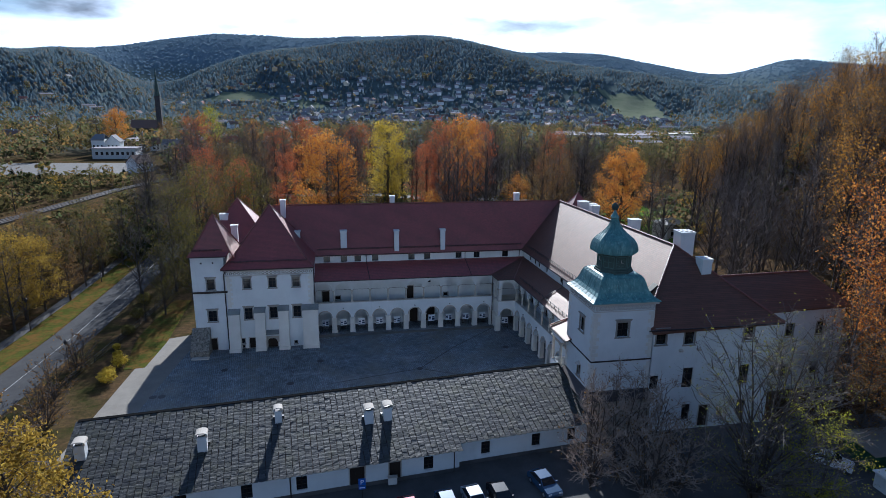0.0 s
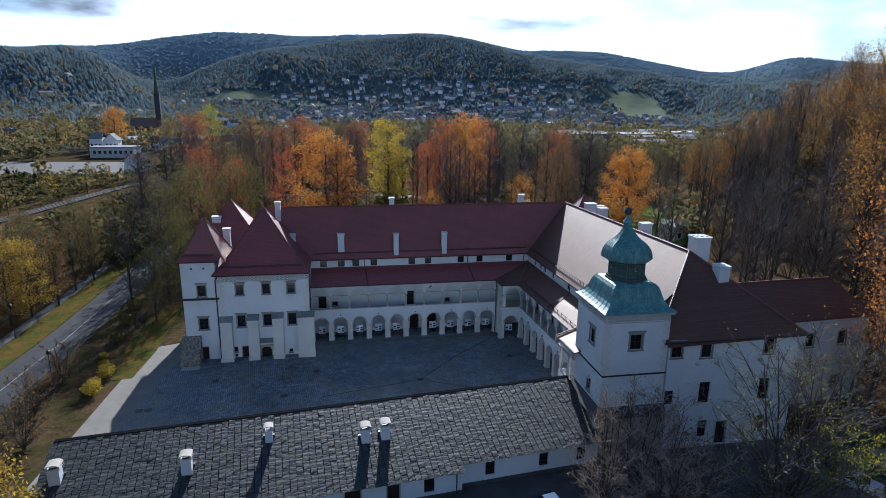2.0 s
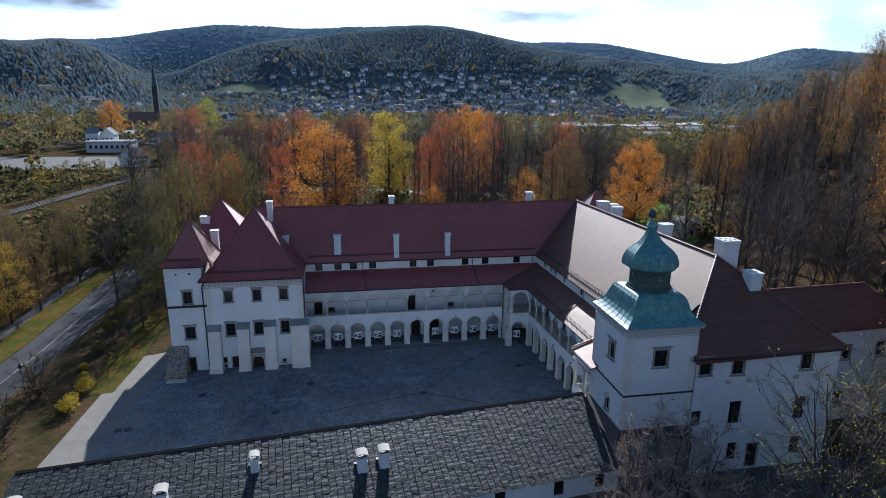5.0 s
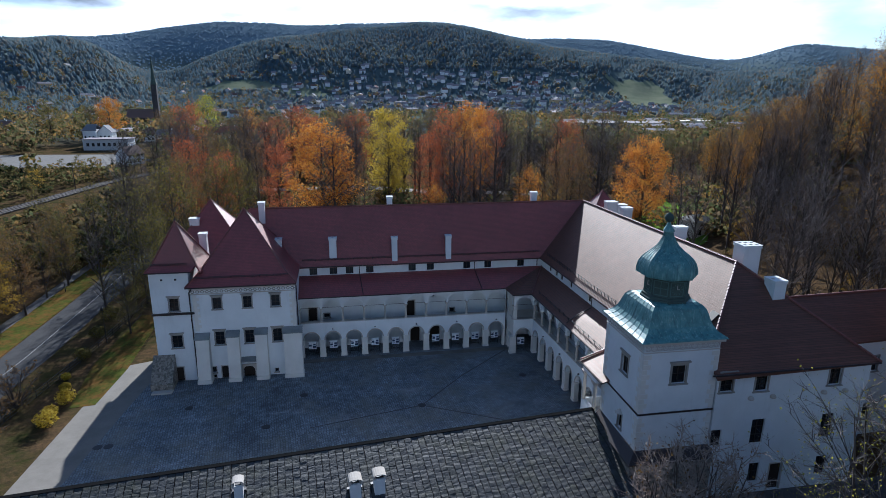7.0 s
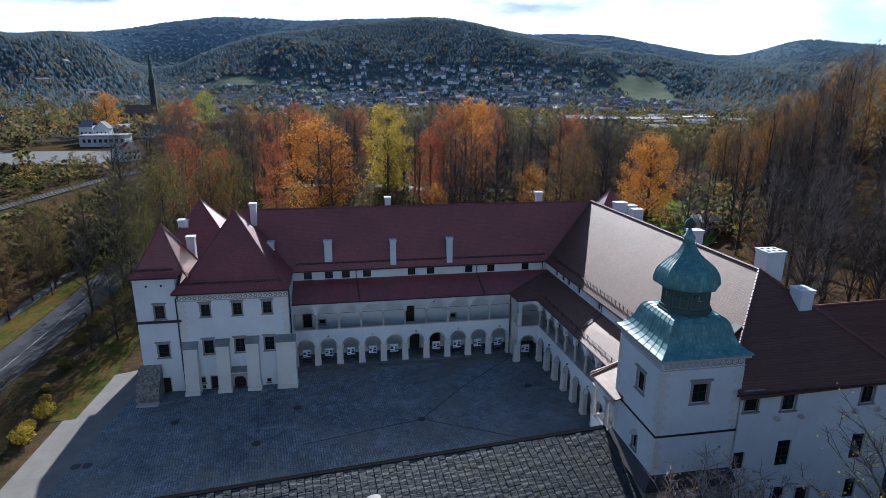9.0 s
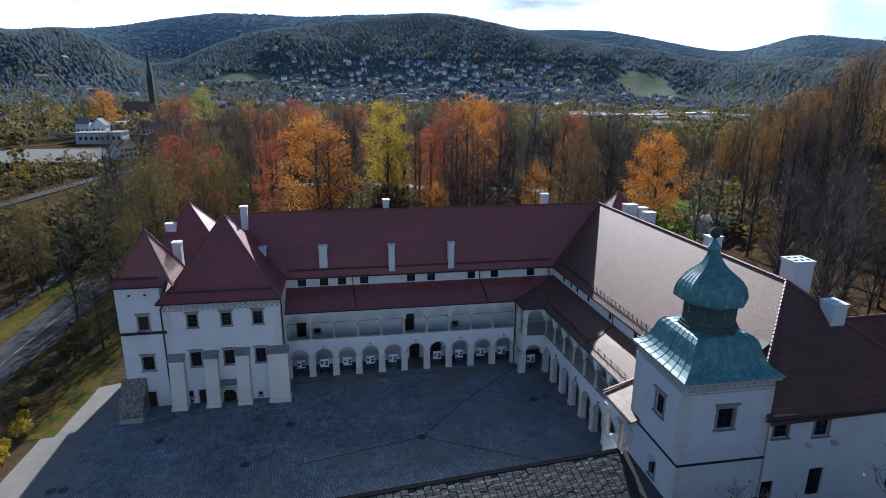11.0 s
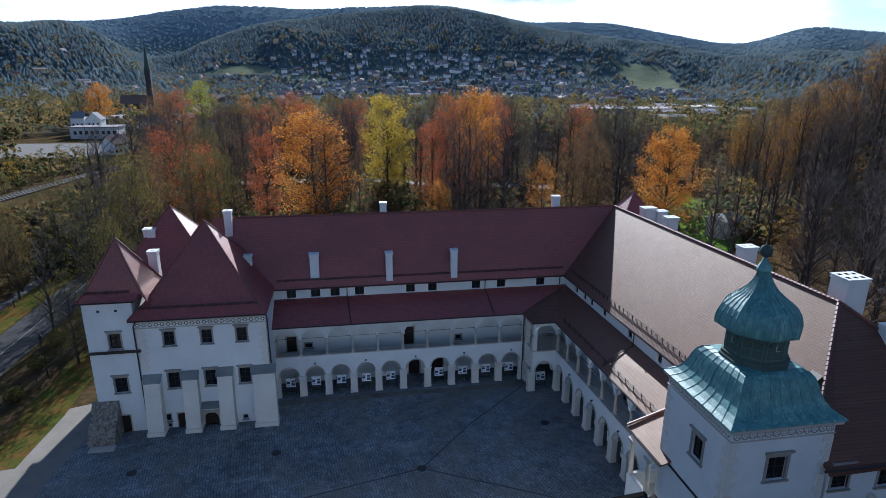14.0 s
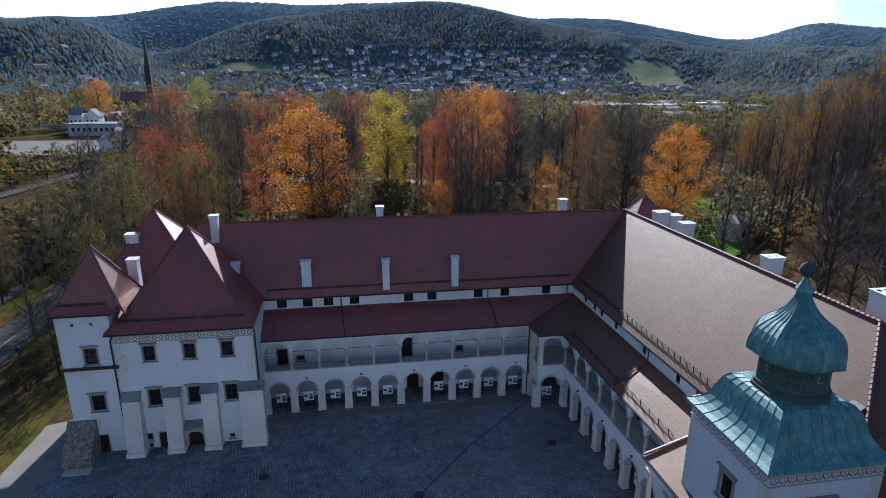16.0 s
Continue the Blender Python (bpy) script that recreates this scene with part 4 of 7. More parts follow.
# snow guards on the inner slopes
def snow_guard(parent, a, b, rise, step=1.0):
    a, b = Vector(a), Vector(b)
    n = int((b - a).length / step)
    m = Mesh()
    for k in (0.16, 0.34):
        m.tube(a + Vector((0, 0, k)), b + Vector((0, 0, k)), 0.025, n=4)
    for i in range(n + 1):
        p = a.lerp(b, i / n)
        m.tube(p, p + Vector((-0.10, 0, 0.62)), 0.05, 0.03, n=4)
        m.tube(p + Vector((0.30, 0, rise * 0.3)), p + Vector((-0.04, 0, 0.42)), 0.02, n=4)
    part("snow_guard", m, M_IRON, parent, "black iron snow guard along the eaves")


snow_guard(right, on_slope(37.15, 1.2), on_slope(38.55, -29.2), 1.0, 0.9)
snow_guard(right, (33.95, -5, 9.75), (35.0, -28, 9.75), 0.55, 1.4)



def guard_strip(parent, a, b):
    """A low iron lattice along the foot of a slope."""
    a, b = Vector(a), Vector(b)
    n = int((b - a).length / 0.9)
    m = Mesh()
    for k in (0.10, 0.20, 0.30):
        m.tube(a + Vector((0, 0, k)), b + Vector((0, 0, k)), 0.028, n=4)
    for i in range(n + 1):
        p = a.lerp(b, i / n)
        m.tube(p, p + Vector((0, -0.03, 0.34)), 0.03, n=4)
    part("snow_guard", m, M_IRON, parent, "black iron snow guard along the eaves")


guard_strip(far, (0.6, 3.06, 13.68), (36.4, 3.06, 13.68))

# porch beside the tower
porch = thing("porch", 33.2, -28, 0, "small arcaded porch with tiled lean-to roof beside the tower", "porch")
BROWN.append(porch)
roof_plane(porch, [(31.5, -26.0, 9.75), (31.7, -31.2, 9.75), (35.2, -31.2, 11.0), (35.0, -26.0, 11.0)], 0.12)
ridge_caps(porch, (31.5, -26.0, 9.9), (35.0, -26.0, 11.1), 0.3, 0.1)
gutter(porch, (31.4, -26.0, 9.68), (31.6, -31.2, 9.68))
for y in (-26.4, -29.0):
    c = part("column", Mesh().lathe([(0.2, 5.4), (0.21, 6.2), (0.16, 8.2)], 12, 32.0, y), M_TRIM, porch)
    part("capital", Mesh().lathe([(0.16, 8.2), (0.3, 8.45), (0.34, 8.6)], 12, 32.0, y).box(31.65, y - 0.35, 8.6, 32.35, y + 0.35, 8.8), M_TRIM, c)
part("wall", Mesh().box(31.8, -29.6, 0, 32.2, -26.2, 5.4).box(32.2, -26.5, 0, 34.7, -26.2, 5.4), M_PLASTER, porch)
part("beam", Mesh().box(31.8, -29.5, 8.8, 32.2, -26.2, 9.6), M_PLASTER, porch)
part("floor", Mesh().box(32.2, -29.5, 4.0, 34.8, -26.5, 4.25), M_CREAM, porch)

# the pavilion on the left and its corner tower
pav = thing("corner_pavilion", -6.6, 1.5, 0, "white corner pavilion with buttresses and steep red pyramid roof", "building")
P0, P1 = (-13.2, -4.75), (0.0, -4.75)
holes = []
for u in (3.2, 7.0, 10.6):
    holes.append(window(pav, P0, P1, u, 9.95, 1.05, 1.6))
    holes.append(window(pav, P0, P1, u - 0.05, 4.9, 1.15, 1.85))
holes += [window(pav, P0, P1, 1.9, 0.9, 0.8, 0.8, False, (0, 0), 0.1), door(pav, P0, P1, 3.5, 0, 1.0, 1.75),
          window(pav, P0, P1, 1.9, 0.1, 0.7, 0.45, False, (0, 0), 0.06), window(pav, P0, P1, 10.15, 0.4, 0.45, 0.5, False, (0, 0), 0.06),
          door(pav, P0, P1, 6.55, 0, 1.5, 1.5)]
m = Mesh()
wall(m, P0, P1, -0.2, 13.0, 0.6, holes)
part("wall", m, M_PLASTER, pav)
for a, b in ((P1, (0.0, 8)), ((0, 8), (-13.2, 8)), ((-13.2, 8), P0)):
    m = Mesh()
    wall(m, a, b, -0.2, 13.0, 0.6)
    part("wall", m, M_PLASTER, pav)
m = Mesh()
arch_wall(m, 1, 2.1, 0.75, 0.9, 0.75, 1.85, 0.25)
part("door_arch", m, M_TRIM, pav, "rusticated stone arch round the door", m=along(P0, P1, 5.5, 0, -0.16))
part("door_hood", Mesh().slab([(-8.0, -4.7, 2.95), (-8.0, -5.55, 2.55), (-5.4, -5.55, 2.55), (-5.4, -4.7, 2.95)], 0.12), M_CAP, pav, "stone slab hood above the arched door")
tip = (-6.7, 1.6, 22.0)
e = 13.2


def bell_hip(parent, x0, y0, x1, y1, z, top, kick, lift, step=0.45, r=0.11):
    """A pyramid roof whose feet kick out over the eaves; kick: width of the flatter foot, lift: its rise."""
    lo = [(x0, y0, z), (x1, y0, z), (x1, y1, z), (x0, y1, z)]
    hi = [(x0 + kick, y0 + kick, z + lift), (x1 - kick, y0 + kick, z + lift), (x1 - kick, y1 - kick, z + lift), (x0 + kick, y1 - kick, z + lift)]
    for i in range(4):
        k = (i + 1) % 4
        roof_plane(parent, [lo[i], lo[k], hi[k], hi[i]], 0.14)
        roof_plane(parent, [hi[i], hi[k], top], 0.14)
        ridge_caps(parent, Vector(lo[i]) + Vector((0, 0, 0.04)), hi[i], step, r * 0.9)
        ridge_caps(parent, hi[i], top, step, r)


bell_hip(pav, -13.65, -5.3, 0.25, 8.4, e, tip, 1.5, 1.45)
guard_strip(pav, (-12.6, -4.45, 14.02), (-0.8, -4.45, 14.02))
gutter(pav, (-13.65, -5.36, e - 0.08), (0.25, -5.36, e - 0.08))
part("cornice", Mesh().box(-13.3, -5.0, 12.72, 0.1, -4.70, 12.98).box(-13.25, -4.87, 12.05, 0.05, -4.70, 12.15), M_TRIM, pav)
pav_ring = Mesh()
for i in range(12):
    a, b = 2 * math.pi * i / 12, 2 * math.pi * (i + 1) / 12
    pav_ring.quad((0.13 * math.cos(a), -0.02, 0.13 * math.sin(a)), (0.13 * math.cos(b), -0.02, 0.13 * math.sin(b)), (0.22 * math.cos(b), -0.02, 0.22 * math.sin(b)), (0.22 * math.cos(a), -0.02, 0.22 * math.sin(a)))
pav_ring.box(0.24, -0.02, -0.03, 0.36, 0.0, 0.03)
pav_ring = pav_ring.data("painted_ring", M_FRIEZE)
for k in range(22):
    part("painted_ring", pav_ring, None, pav, "grey painted ring of the eaves frieze", m=along(P0, P1, 0.3 + k * 0.6, 12.43))
pav_quoin = {w: Mesh().box(0, -0.025, 0, w, 0.02, 0.42).data("quoin", M_CREAM) for w in (0.5, 0.8)}
for k in range(13):
    w = 0.8 if k % 2 else 0.5
    part("quoin", pav_quoin[w], None, pav, m=pose(0.0 - w, -4.75, 7.0 + k * 0.38))
    part("quoin", pav_quoin[w], None, pav, m=pose(-13.0, -4.75, 7.0 + k * 0.38))
for u0, u1, zt, out in ((0.2, 1.85, 6.05, 1.5), (4.1, 5.65, 6.2, 1.35), (7.7, 9.25, 6.35, 1.3), (11.4, 13.8, 6.3, 1.3)):
    x0, x1 = P0[0] + u0, P0[0] + u1
    y1 = -4.75 - out
    yt = -4.75 - 0.75
    k = Mesh()
    k.quad((x0, y1, 0), (x1, y1, 0), (x1, yt, zt), (x0, yt, zt))
    k.quad((x1, y1, 0), (x1, -4.74, 0), (x1, -4.74, zt), (x1, yt, zt))
    k.quad((x0, -4.74, 0), (x0, y1, 0), (x0, yt, zt), (x0, -4.74, zt))
    k.quad((x0, yt, zt), (x1, yt, zt), (x1, -4.74, zt), (x0, -4.74, zt))
    k.box(x0 - 0.08, y1 - 0.12, 0, x1 + 0.08, -4.74, 0.5)
    b = part("buttress", k, M_CREAM, pav, "plastered stone buttress")
    part("buttress_cap", Mesh().slab([(x0 - 0.12, yt - 0.14, zt + 0.06), (x1 + 0.12, yt - 0.14, zt + 0.06), (x1 + 0.12, -4.75, zt + 0.68), (x0 - 0.12, -4.75, zt + 0.68)], 0.12)
         .box(x0 + 0.02, -5.2, zt, x1 - 0.02, -4.74, zt + 0.3), M_CAP, b, "weathered stone cap")
pipe(pav, [(-12.95, -5.2, 12.9), (-13.3, -4.9, 12.4), (-13.3, -4.9, 0.1)], 0.08)
pipe(pav, [(0.2, -5.2, 12.9), (0.15, -4.6, 12.3), (0.15, -4.4, 6.9)], 0.08)

tur = thing("corner_tower", -15.5, -2, 0, "narrow white corner tower with steep red pyramid roof", "building")
T0, T1 = (-18.0, -4.75), (-13.22, -4.75)
holes = [window(tur, T0, T1, 2.7, 9.95, 1.1, 1.7), window(tur, T0, T1, 2.6, 4.8, 1.25, 1.75), door(tur, T0, T1, 2.35, 0.0, 1.2, 2.0)]
m = Mesh()
wall(m, T0, T1, -0.2, 15.3, 0.55, holes)
wall(m, T1, (-13.22, 0.3), 12.9, 15.3, 0.4)
wall(m, (-13.22, 4.2), (-18, 4.2), -0.2, 15.3, 0.5)
wall(m, (-18, 4.2), T0, -0.2, 15.3, 0.55)
part("wall", m, M_PLASTER, tur)
tl = (-14.75, -2.2, 21.35)
for pts in ([(-18.3, -5.15, 15.33), (-12.75, -5.15, 15.33), (-12.3, -4.4, 15.9), (-17.55, -4.4, 16.18)], [(-17.55, -4.4, 16.18), (-12.3, -4.4, 15.9), tl],
            [(-18.3, 0.7, 15.33), (-18.3, -5.15, 15.33), (-17.55, -4.4, 16.18), (-17.55, -0.05, 16.18)], [(-17.55, -0.05, 16.18), (-17.55, -4.4, 16.18), tl],
            [tl, (-12.3, -4.4, 15.9), (-11.7, -4.4, 14.95), (-10.9, 0.7, 14.95)], [(-10.9, 0.7, 14.95), (-17.55, -0.05, 16.18), tl]):
    roof_plane(tur, pts, 0.14)
for a, b in (((-18.3, -5.15, 15.37), (-17.55, -4.4, 16.2)), ((-17.55, -4.4, 16.2), tl), ((-12.3, -4.4, 15.94), tl), ((-17.55, -0.05, 16.2), tl), ((-10.9, 0.7, 15.0), tl)):
    ridge_caps(tur, a, b, 0.45, 0.1)
guard_strip(tur, (-17.6, -4.55, 16.0), (-13.3, -4.55, 16.0))
part("finial", Mesh().lathe([(0.05, 21.3), (0.12, 21.5), (0.04, 21.7), (0.02, 22.3)], 7, *tl[:2]), M_IRON, tur)
part("string_course", Mesh().box(-18.1, -4.98, 9.45, -12.9, -4.70, 9.72), M_GUTTER, tur, "dark string course with small pent roof")
part("wall_vents", Mesh().box(-16.6, -4.8, 14.1, -16.35, -4.74, 14.35).box(-14.9, -4.8, 14.1, -14.65, -4.74, 14.35), M_IRON, tur)
part("stone_footing", Mesh().slab([(-18.6, -7.3, 0.9), (-15.9, -7.3, 0.9), (-15.9, -4.74, 3.9), (-18.6, -4.74, 3.9)], 0.02)
     .quad((-18.6, -7.3, 0), (-15.9, -7.3, 0), (-15.9, -7.3, 0.9), (-18.6, -7.3, 0.9))
     .quad((-15.9, -7.3, 0), (-15.9, -4.74, 0), (-15.9, -4.74, 3.88), (-15.9, -7.3, 0.88))
     .quad((-18.6, -4.74, 0), (-18.6, -7.3, 0), (-18.6, -7.3, 0.88), (-18.6, -4.74, 3.88)), M_RUBBLE, tur, "battered rubble stone footing")
part("step", Mesh().box(-18.3, -8.3, 0, -15.8, -7.4, 0.16), M_TRIM, tur)
gutter(tur, (-18.3, -5.22, 15.25), (-12.75, -5.22, 15.25))

# roofs behind the pavilion
back = thing("corner_tower", -13.5, 14, 0, "rear corner tower of the castle with red hipped roof", "building")
part("wall", Mesh().box(-18.6, 8.6, -0.2, -8.0, 19.0, 13.6), M_PLASTER, back)
bt = (-13.6, 13.6, 21.3)
bc = [(-19.1, 8.1, 13.6), (-7.6, 8.1, 13.6), (-7.6, 19.5, 13.6), (-19.1, 19.5, 13.6)]
for i in range(4):
    roof_plane(back, [bc[i], bc[(i + 1) % 4], bt], 0.15)
    ridge_caps(back, bc[i], bt, 0.5, 0.1)
link = thing("castle_wing", -15, 5, 0, "short castle link with red roof between the corner towers", "building", "castle wings")
part("wall", Mesh().box(-18.0, 4.25, -0.2, -13.3, 8.5, 13.0), M_PLASTER, link)
roof_plane(link, [(-18.5, 4.3, 13.0), (-15.6, 4.3, 15.4), (-15.6, 10, 15.4), (-18.5, 10, 13.0)])
roof_plane(link, [(-15.6, 4.3, 15.4), (-12.7, 4.3, 13.0), (-12.7, 10, 13.0), (-15.6, 10, 15.4)])
rear = thing("corner_tower", 52, 16, 0, "rear castle tower with red hipped roof beside the park", "building")
part("wall", Mesh().box(47.5, 11.5, -0.2, 57.0, 21.0, 13.4), M_PLASTER, rear)
rt = (52.3, 16.3, 20.9)
rc = [(47.0, 11.0, 13.4), (57.5, 11.0, 13.4), (57.5, 21.5, 13.4), (47.0, 21.5, 13.4)]
for i in range(4):
    roof_plane(rear, [rc[i], rc[(i + 1) % 4], rt], 0.15)
    ridge_caps(rear, rc[i], rt, 0.5, 0.1)

# the clock tower
tower = thing("clock_tower", 36.1, -33.3, 0, "white square clock tower with green copper bell roof and lantern", "tower")
X0, X1, Y0, Y1 = 32.45, 39.75, -37.05, -29.55
fa, fb = (X0, Y0), (X1, Y0)
sa, sb = (X0, Y1), (X0, Y0)
front = [window(tower, fa, fb, 3.55, 12.5, 1.35, 1.75, True, (1, 1), 0.2), ]
side = [window(tower, sa, sb, 4.3, 12.2, 1.15, 1.75, True, (1, 1), 0.2), window(tower, sa, sb, 4.3, 6.4, 0.75, 1.5, False, (0, 1), 0.14)]
m = Mesh()
wall(m, fa, fb, -0.3, 16.65, 0.8, front)
wall(m, fb, (X1, Y1), -0.3, 16.65, 0.8)
wall(m, (X1, Y1), sa, -0.3, 16.65, 0.8)
wall(m, sa, sb, -0.3, 16.65, 0.8, side)
part("wall", m, M_PLASTER, tower)
part("window_arch", Mesh().tube((X0 - 0.06, -33.85, 8.0), (X0 - 0.06, -33.85, 8.35), 0.5, 0.1, n=8), M_TRIM, tower)
part("string_course", Mesh().box(X0 - 0.08, Y0 - 0.08, 9.5, X1 + 0.08, Y0 + 0.1, 9.66).box(X0 - 0.08, Y0 + 0.1, 9.5, X0 + 0.1, Y1, 9.66), M_GUTTER, tower, "dark string course")
part("cornice", Mesh().box(X0 - 0.3, Y0 - 0.3, 16.42, X1 + 0.3, Y1 + 0.3, 16.68).box(X0 - 0.07, Y0 - 0.07, 15.62, X1 + 0.07, Y1 + 0.07, 15.70), M_TRIM, tower)
# frieze of interlaced rings: brown outlines with a lozenge in each
def ring_ornament(r, n=10):
    m = Mesh()
    for i in range(n):
        a, b = 2 * math.pi * i / n, 2 * math.pi * (i + 1) / n
        for r0, r1 in ((r * 0.78, r),):
            m.quad((r0 * math.cos(a), -0.012, r0 * math.sin(a)), (r0 * math.cos(b), -0.012, r0 * math.sin(b)), (r1 * math.cos(b), -0.012, r1 * math.sin(b)), (r1 * math.cos(a), -0.012, r1 * math.sin(a)))
    for i in range(4):
        a = math.pi / 4 + math.pi / 2 * i
        u, w = Vector((math.cos(a), 0, math.sin(a))), Vector((-math.sin(a), 0, math.cos(a))) * r * 0.09
        p, q, o = u * r * 0.15, u * r * 0.8, Vector((0, -0.012, 0))
        m.quad(p - w + o, q - w + o, q + w + o, p + w + o)
    return m


tower_ring = ring_ornament(0.30).data("painted_ring", M_FRIEZE)
for k in range(13):
    part("painted_ring", tower_ring, None, tower, "brown painted ring of the eaves frieze", m=along(fa, fb, 0.35 + k * 0.548, 16.06))
    part("painted_ring", tower_ring, None, tower, "brown painted ring of the eaves frieze", m=along(sa, sb, 0.45 + k * 0.548, 16.06))
quoin = {w: box_mesh_q for w, box_mesh_q in ((w, Mesh().box(0, -0.03, 0, w, 0.02, 0.44).data("quoin", M_CREAM)) for w in (0.45, 0.75))}
for k in range(20):
    z = 5.9 + k * 0.48
    w = 0.75 if k % 2 else 0.45
    if 9.0 < z < 9.7:
        continue
    part("quoin", quoin[w], None, tower, m=pose(X0 - 0.03, Y0, z))
    part("quoin", quoin[w], None, tower, m=pose(X1 + 0.03 - w, Y0, z))
    part("quoin", quoin[round(1.2 - w, 2)], None, tower, m=pose(X0, Y0 + 0.03 + 1.2 - w, z, 0, 0, -90))
    part("quoin", quoin[round(1.2 - w, 2)], None, tower, m=pose(X0, Y1, z, 0, 0, -90))
# bell-shaped roof
cx, cy = (X0 + X1) / 2, (Y0 + Y1) / 2
bell = [(4.12, 16.66), (4.08, 16.76), (3.76, 16.94), (3.40, 17.22), (3.10, 17.62), (2.90, 18.12), (2.76, 18.6), (2.58, 19.05), (2.30, 19.36), (1.95, 19.5)]
LEAN = -0.06        # the lantern and its spire stand a little out of true
roof = Mesh()
def sq_ring(r, z, n=8):
    pts = []
    for sx, sy, dx, dy in ((-1, -1, 1, 0), (1, -1, 0, 1), (1, 1, -1, 0), (-1, 1, 0, -1)):
        for i in range(n):
            pts.append((cx + sx * r + dx * 2 * r * i / n, cy + sy * r + dy * 2 * r * i / n, z))
    return pts
rings = [sq_ring(r, z) for r, z in bell]
for a, b in zip(rings[:-1], rings[1:]):
    for i in range(32):
        roof.quad(a[i], a[(i + 1) % 32], b[(i + 1) % 32], b[i])
roof.quad(*rings[-1])
tr = part("roof", roof, M_COPPER, tower, "green patinated copper bell roof with standing seams")
for i in range(32):
    seam = Mesh()
    for a, b in zip(rings[:-1], rings[1:]):
        seam.tube(a[i], b[i], 0.035, n=4, caps=False)
    part("standing_seam", seam, M_COPPER, tr)
# lantern
lan = Mesh().lathe([(2.24, 19.3), (2.24, 19.62), (2.12, 19.68), (2.12, 19.86), (1.98, 19.92), (1.93, 21.55), (2.08, 21.66), (2.12, 21.95)], 8, cx, cy, math.pi / 8)
lantern = part("lantern", lan, M_COPPER_DARK, tower, "dark octagonal copper lantern with clock panels")
for i in range(8):
    t = 2 * math.pi * i / 8
    ax = Vector((math.cos(t), math.sin(t), 0))
    ay = Vector((-math.sin(t), math.cos(t), 0))
    c = Vector((cx, cy, 20.74)) + ax * (1.955 * math.cos(math.pi / 8))
    face = part("clock_face" if i % 2 == 0 else "panel", Mesh().tube(c - ax * 0.02, c + ax * 0.03, 0.60, n=20) if i % 2 == 0
                else Mesh().tube(c - ax * 0.02, c + ax * 0.02, 0.74, n=4), M_COPPER_DARK, lantern)
    for e in (-1, 1):
        part("moulding", Mesh().tube(c + ay * (0.62 * e) + Vector((0, 0, -0.68)), c + ay * (0.62 * e) + Vector((0, 0, 0.68)), 0.055, n=4), M_COPPER_MID, face)
        part("moulding", Mesh().tube(c + ay * 0.62 + Vector((0, 0, 0.66 * e)), c - ay * 0.62 + Vector((0, 0, 0.66 * e)), 0.055, n=4), M_COPPER_MID, face)
    if i % 2 == 0:
        for k in range(12):
            a = 2 * math.pi * k / 12
            o = ay * math.cos(a) + Vector((0, 0, math.sin(a)))
            part("hour_mark", Mesh().tube(c + o * 0.38 + ax * 0.035, c + o * 0.54 + ax * 0.035, 0.035, n=4), M_COPPER_MID, face)
        part("clock_pointer", Mesh().tube(c + ax * 0.06, c + ax * 0.06 + Vector((0, 0, 0.4)), 0.03, n=4), M_TRIM, face)
        part("clock_pointer", Mesh().tube(c + ax * 0.06, c + ax * 0.06 + ay * 0.26, 0.03, n=4), M_TRIM, face)
    else:
        part("cross_bar", Mesh().tube(c + ax * 0.04 + Vector((0, 0, -0.6)), c + ax * 0.04 + Vector((0, 0, 0.6)), 0.045, n=4), M_COPPER_MID, face)
        part("cross_bar", Mesh().tube(c + ax * 0.04 + ay * 0.58, c + ax * 0.04 - ay * 0.58, 0.045, n=4), M_COPPER_MID, face)
onion = [(2.55, 21.72), (2.68, 21.78), (2.70, 22.0), (2.66, 22.35), (2.52, 22.8), (2.26, 23.22), (1.86, 23.6), (1.38, 23.98), (0.95, 24.4), (0.66, 24.85), (0.45, 25.3), (0.36, 25.66)]


def leaning(m):
    m.v = [(x + LEAN * max(0.0, z - 20.0), y, z) for x, y, z in m.v]
    return m


dome = part("dome", leaning(Mesh().lathe(onion, 8, cx, cy, math.pi / 8)), M_COPPER, tower, "green copper onion dome")
part("collar", leaning(Mesh().lathe([(0.36, 25.62), (0.50, 25.7), (0.48, 25.86), (0.26, 26.2), (0.12, 26.55)], 10, cx, cy)), M_COPPER, dome)
for i in range(8):
    for k in range(4):
        seam = Mesh()
        f = k / 4
        t0, t1 = math.pi / 8 + 2 * math.pi * i / 8, math.pi / 8 + 2 * math.pi * (i + 1) / 8
        ux, uy = math.cos(t0) * (1 - f) + math.cos(t1) * f, math.sin(t0) * (1 - f) + math.sin(t1) * f
        for (r0, z0), (r1, z1) in zip(onion[1:-1], onion[2:]):
            seam.tube((cx + ux * r0, cy + uy * r0, z0), (cx + ux * r1, cy + uy * r1, z1), 0.035, n=4, caps=False)
        part("standing_seam", leaning(seam), M_COPPER, dome)
part("finial", leaning(Mesh().lathe([(0.08, 26.45), (0.12, 26.56), (0.30, 26.66), (0.40, 26.88), (0.40, 27.06), (0.28, 27.3), (0.06, 27.4), (0.02, 27.5)], 12, cx, cy)), M_COPPER_DARK, tower, "dark metal ball finial", smooth=True)
# stone footing with sloped slate skirt
o = 0.75
part("stone_footing", Mesh().box(X0 - o, Y0 - o, -0.3, X1 + 0.2, Y0 - 0.02, 5.0).box(X0 - o, Y0 - 0.02, -0.3, X0 - 0.02, Y1, 5.0), M_RUBBLE, tower, "rubble stone footing of the tower")
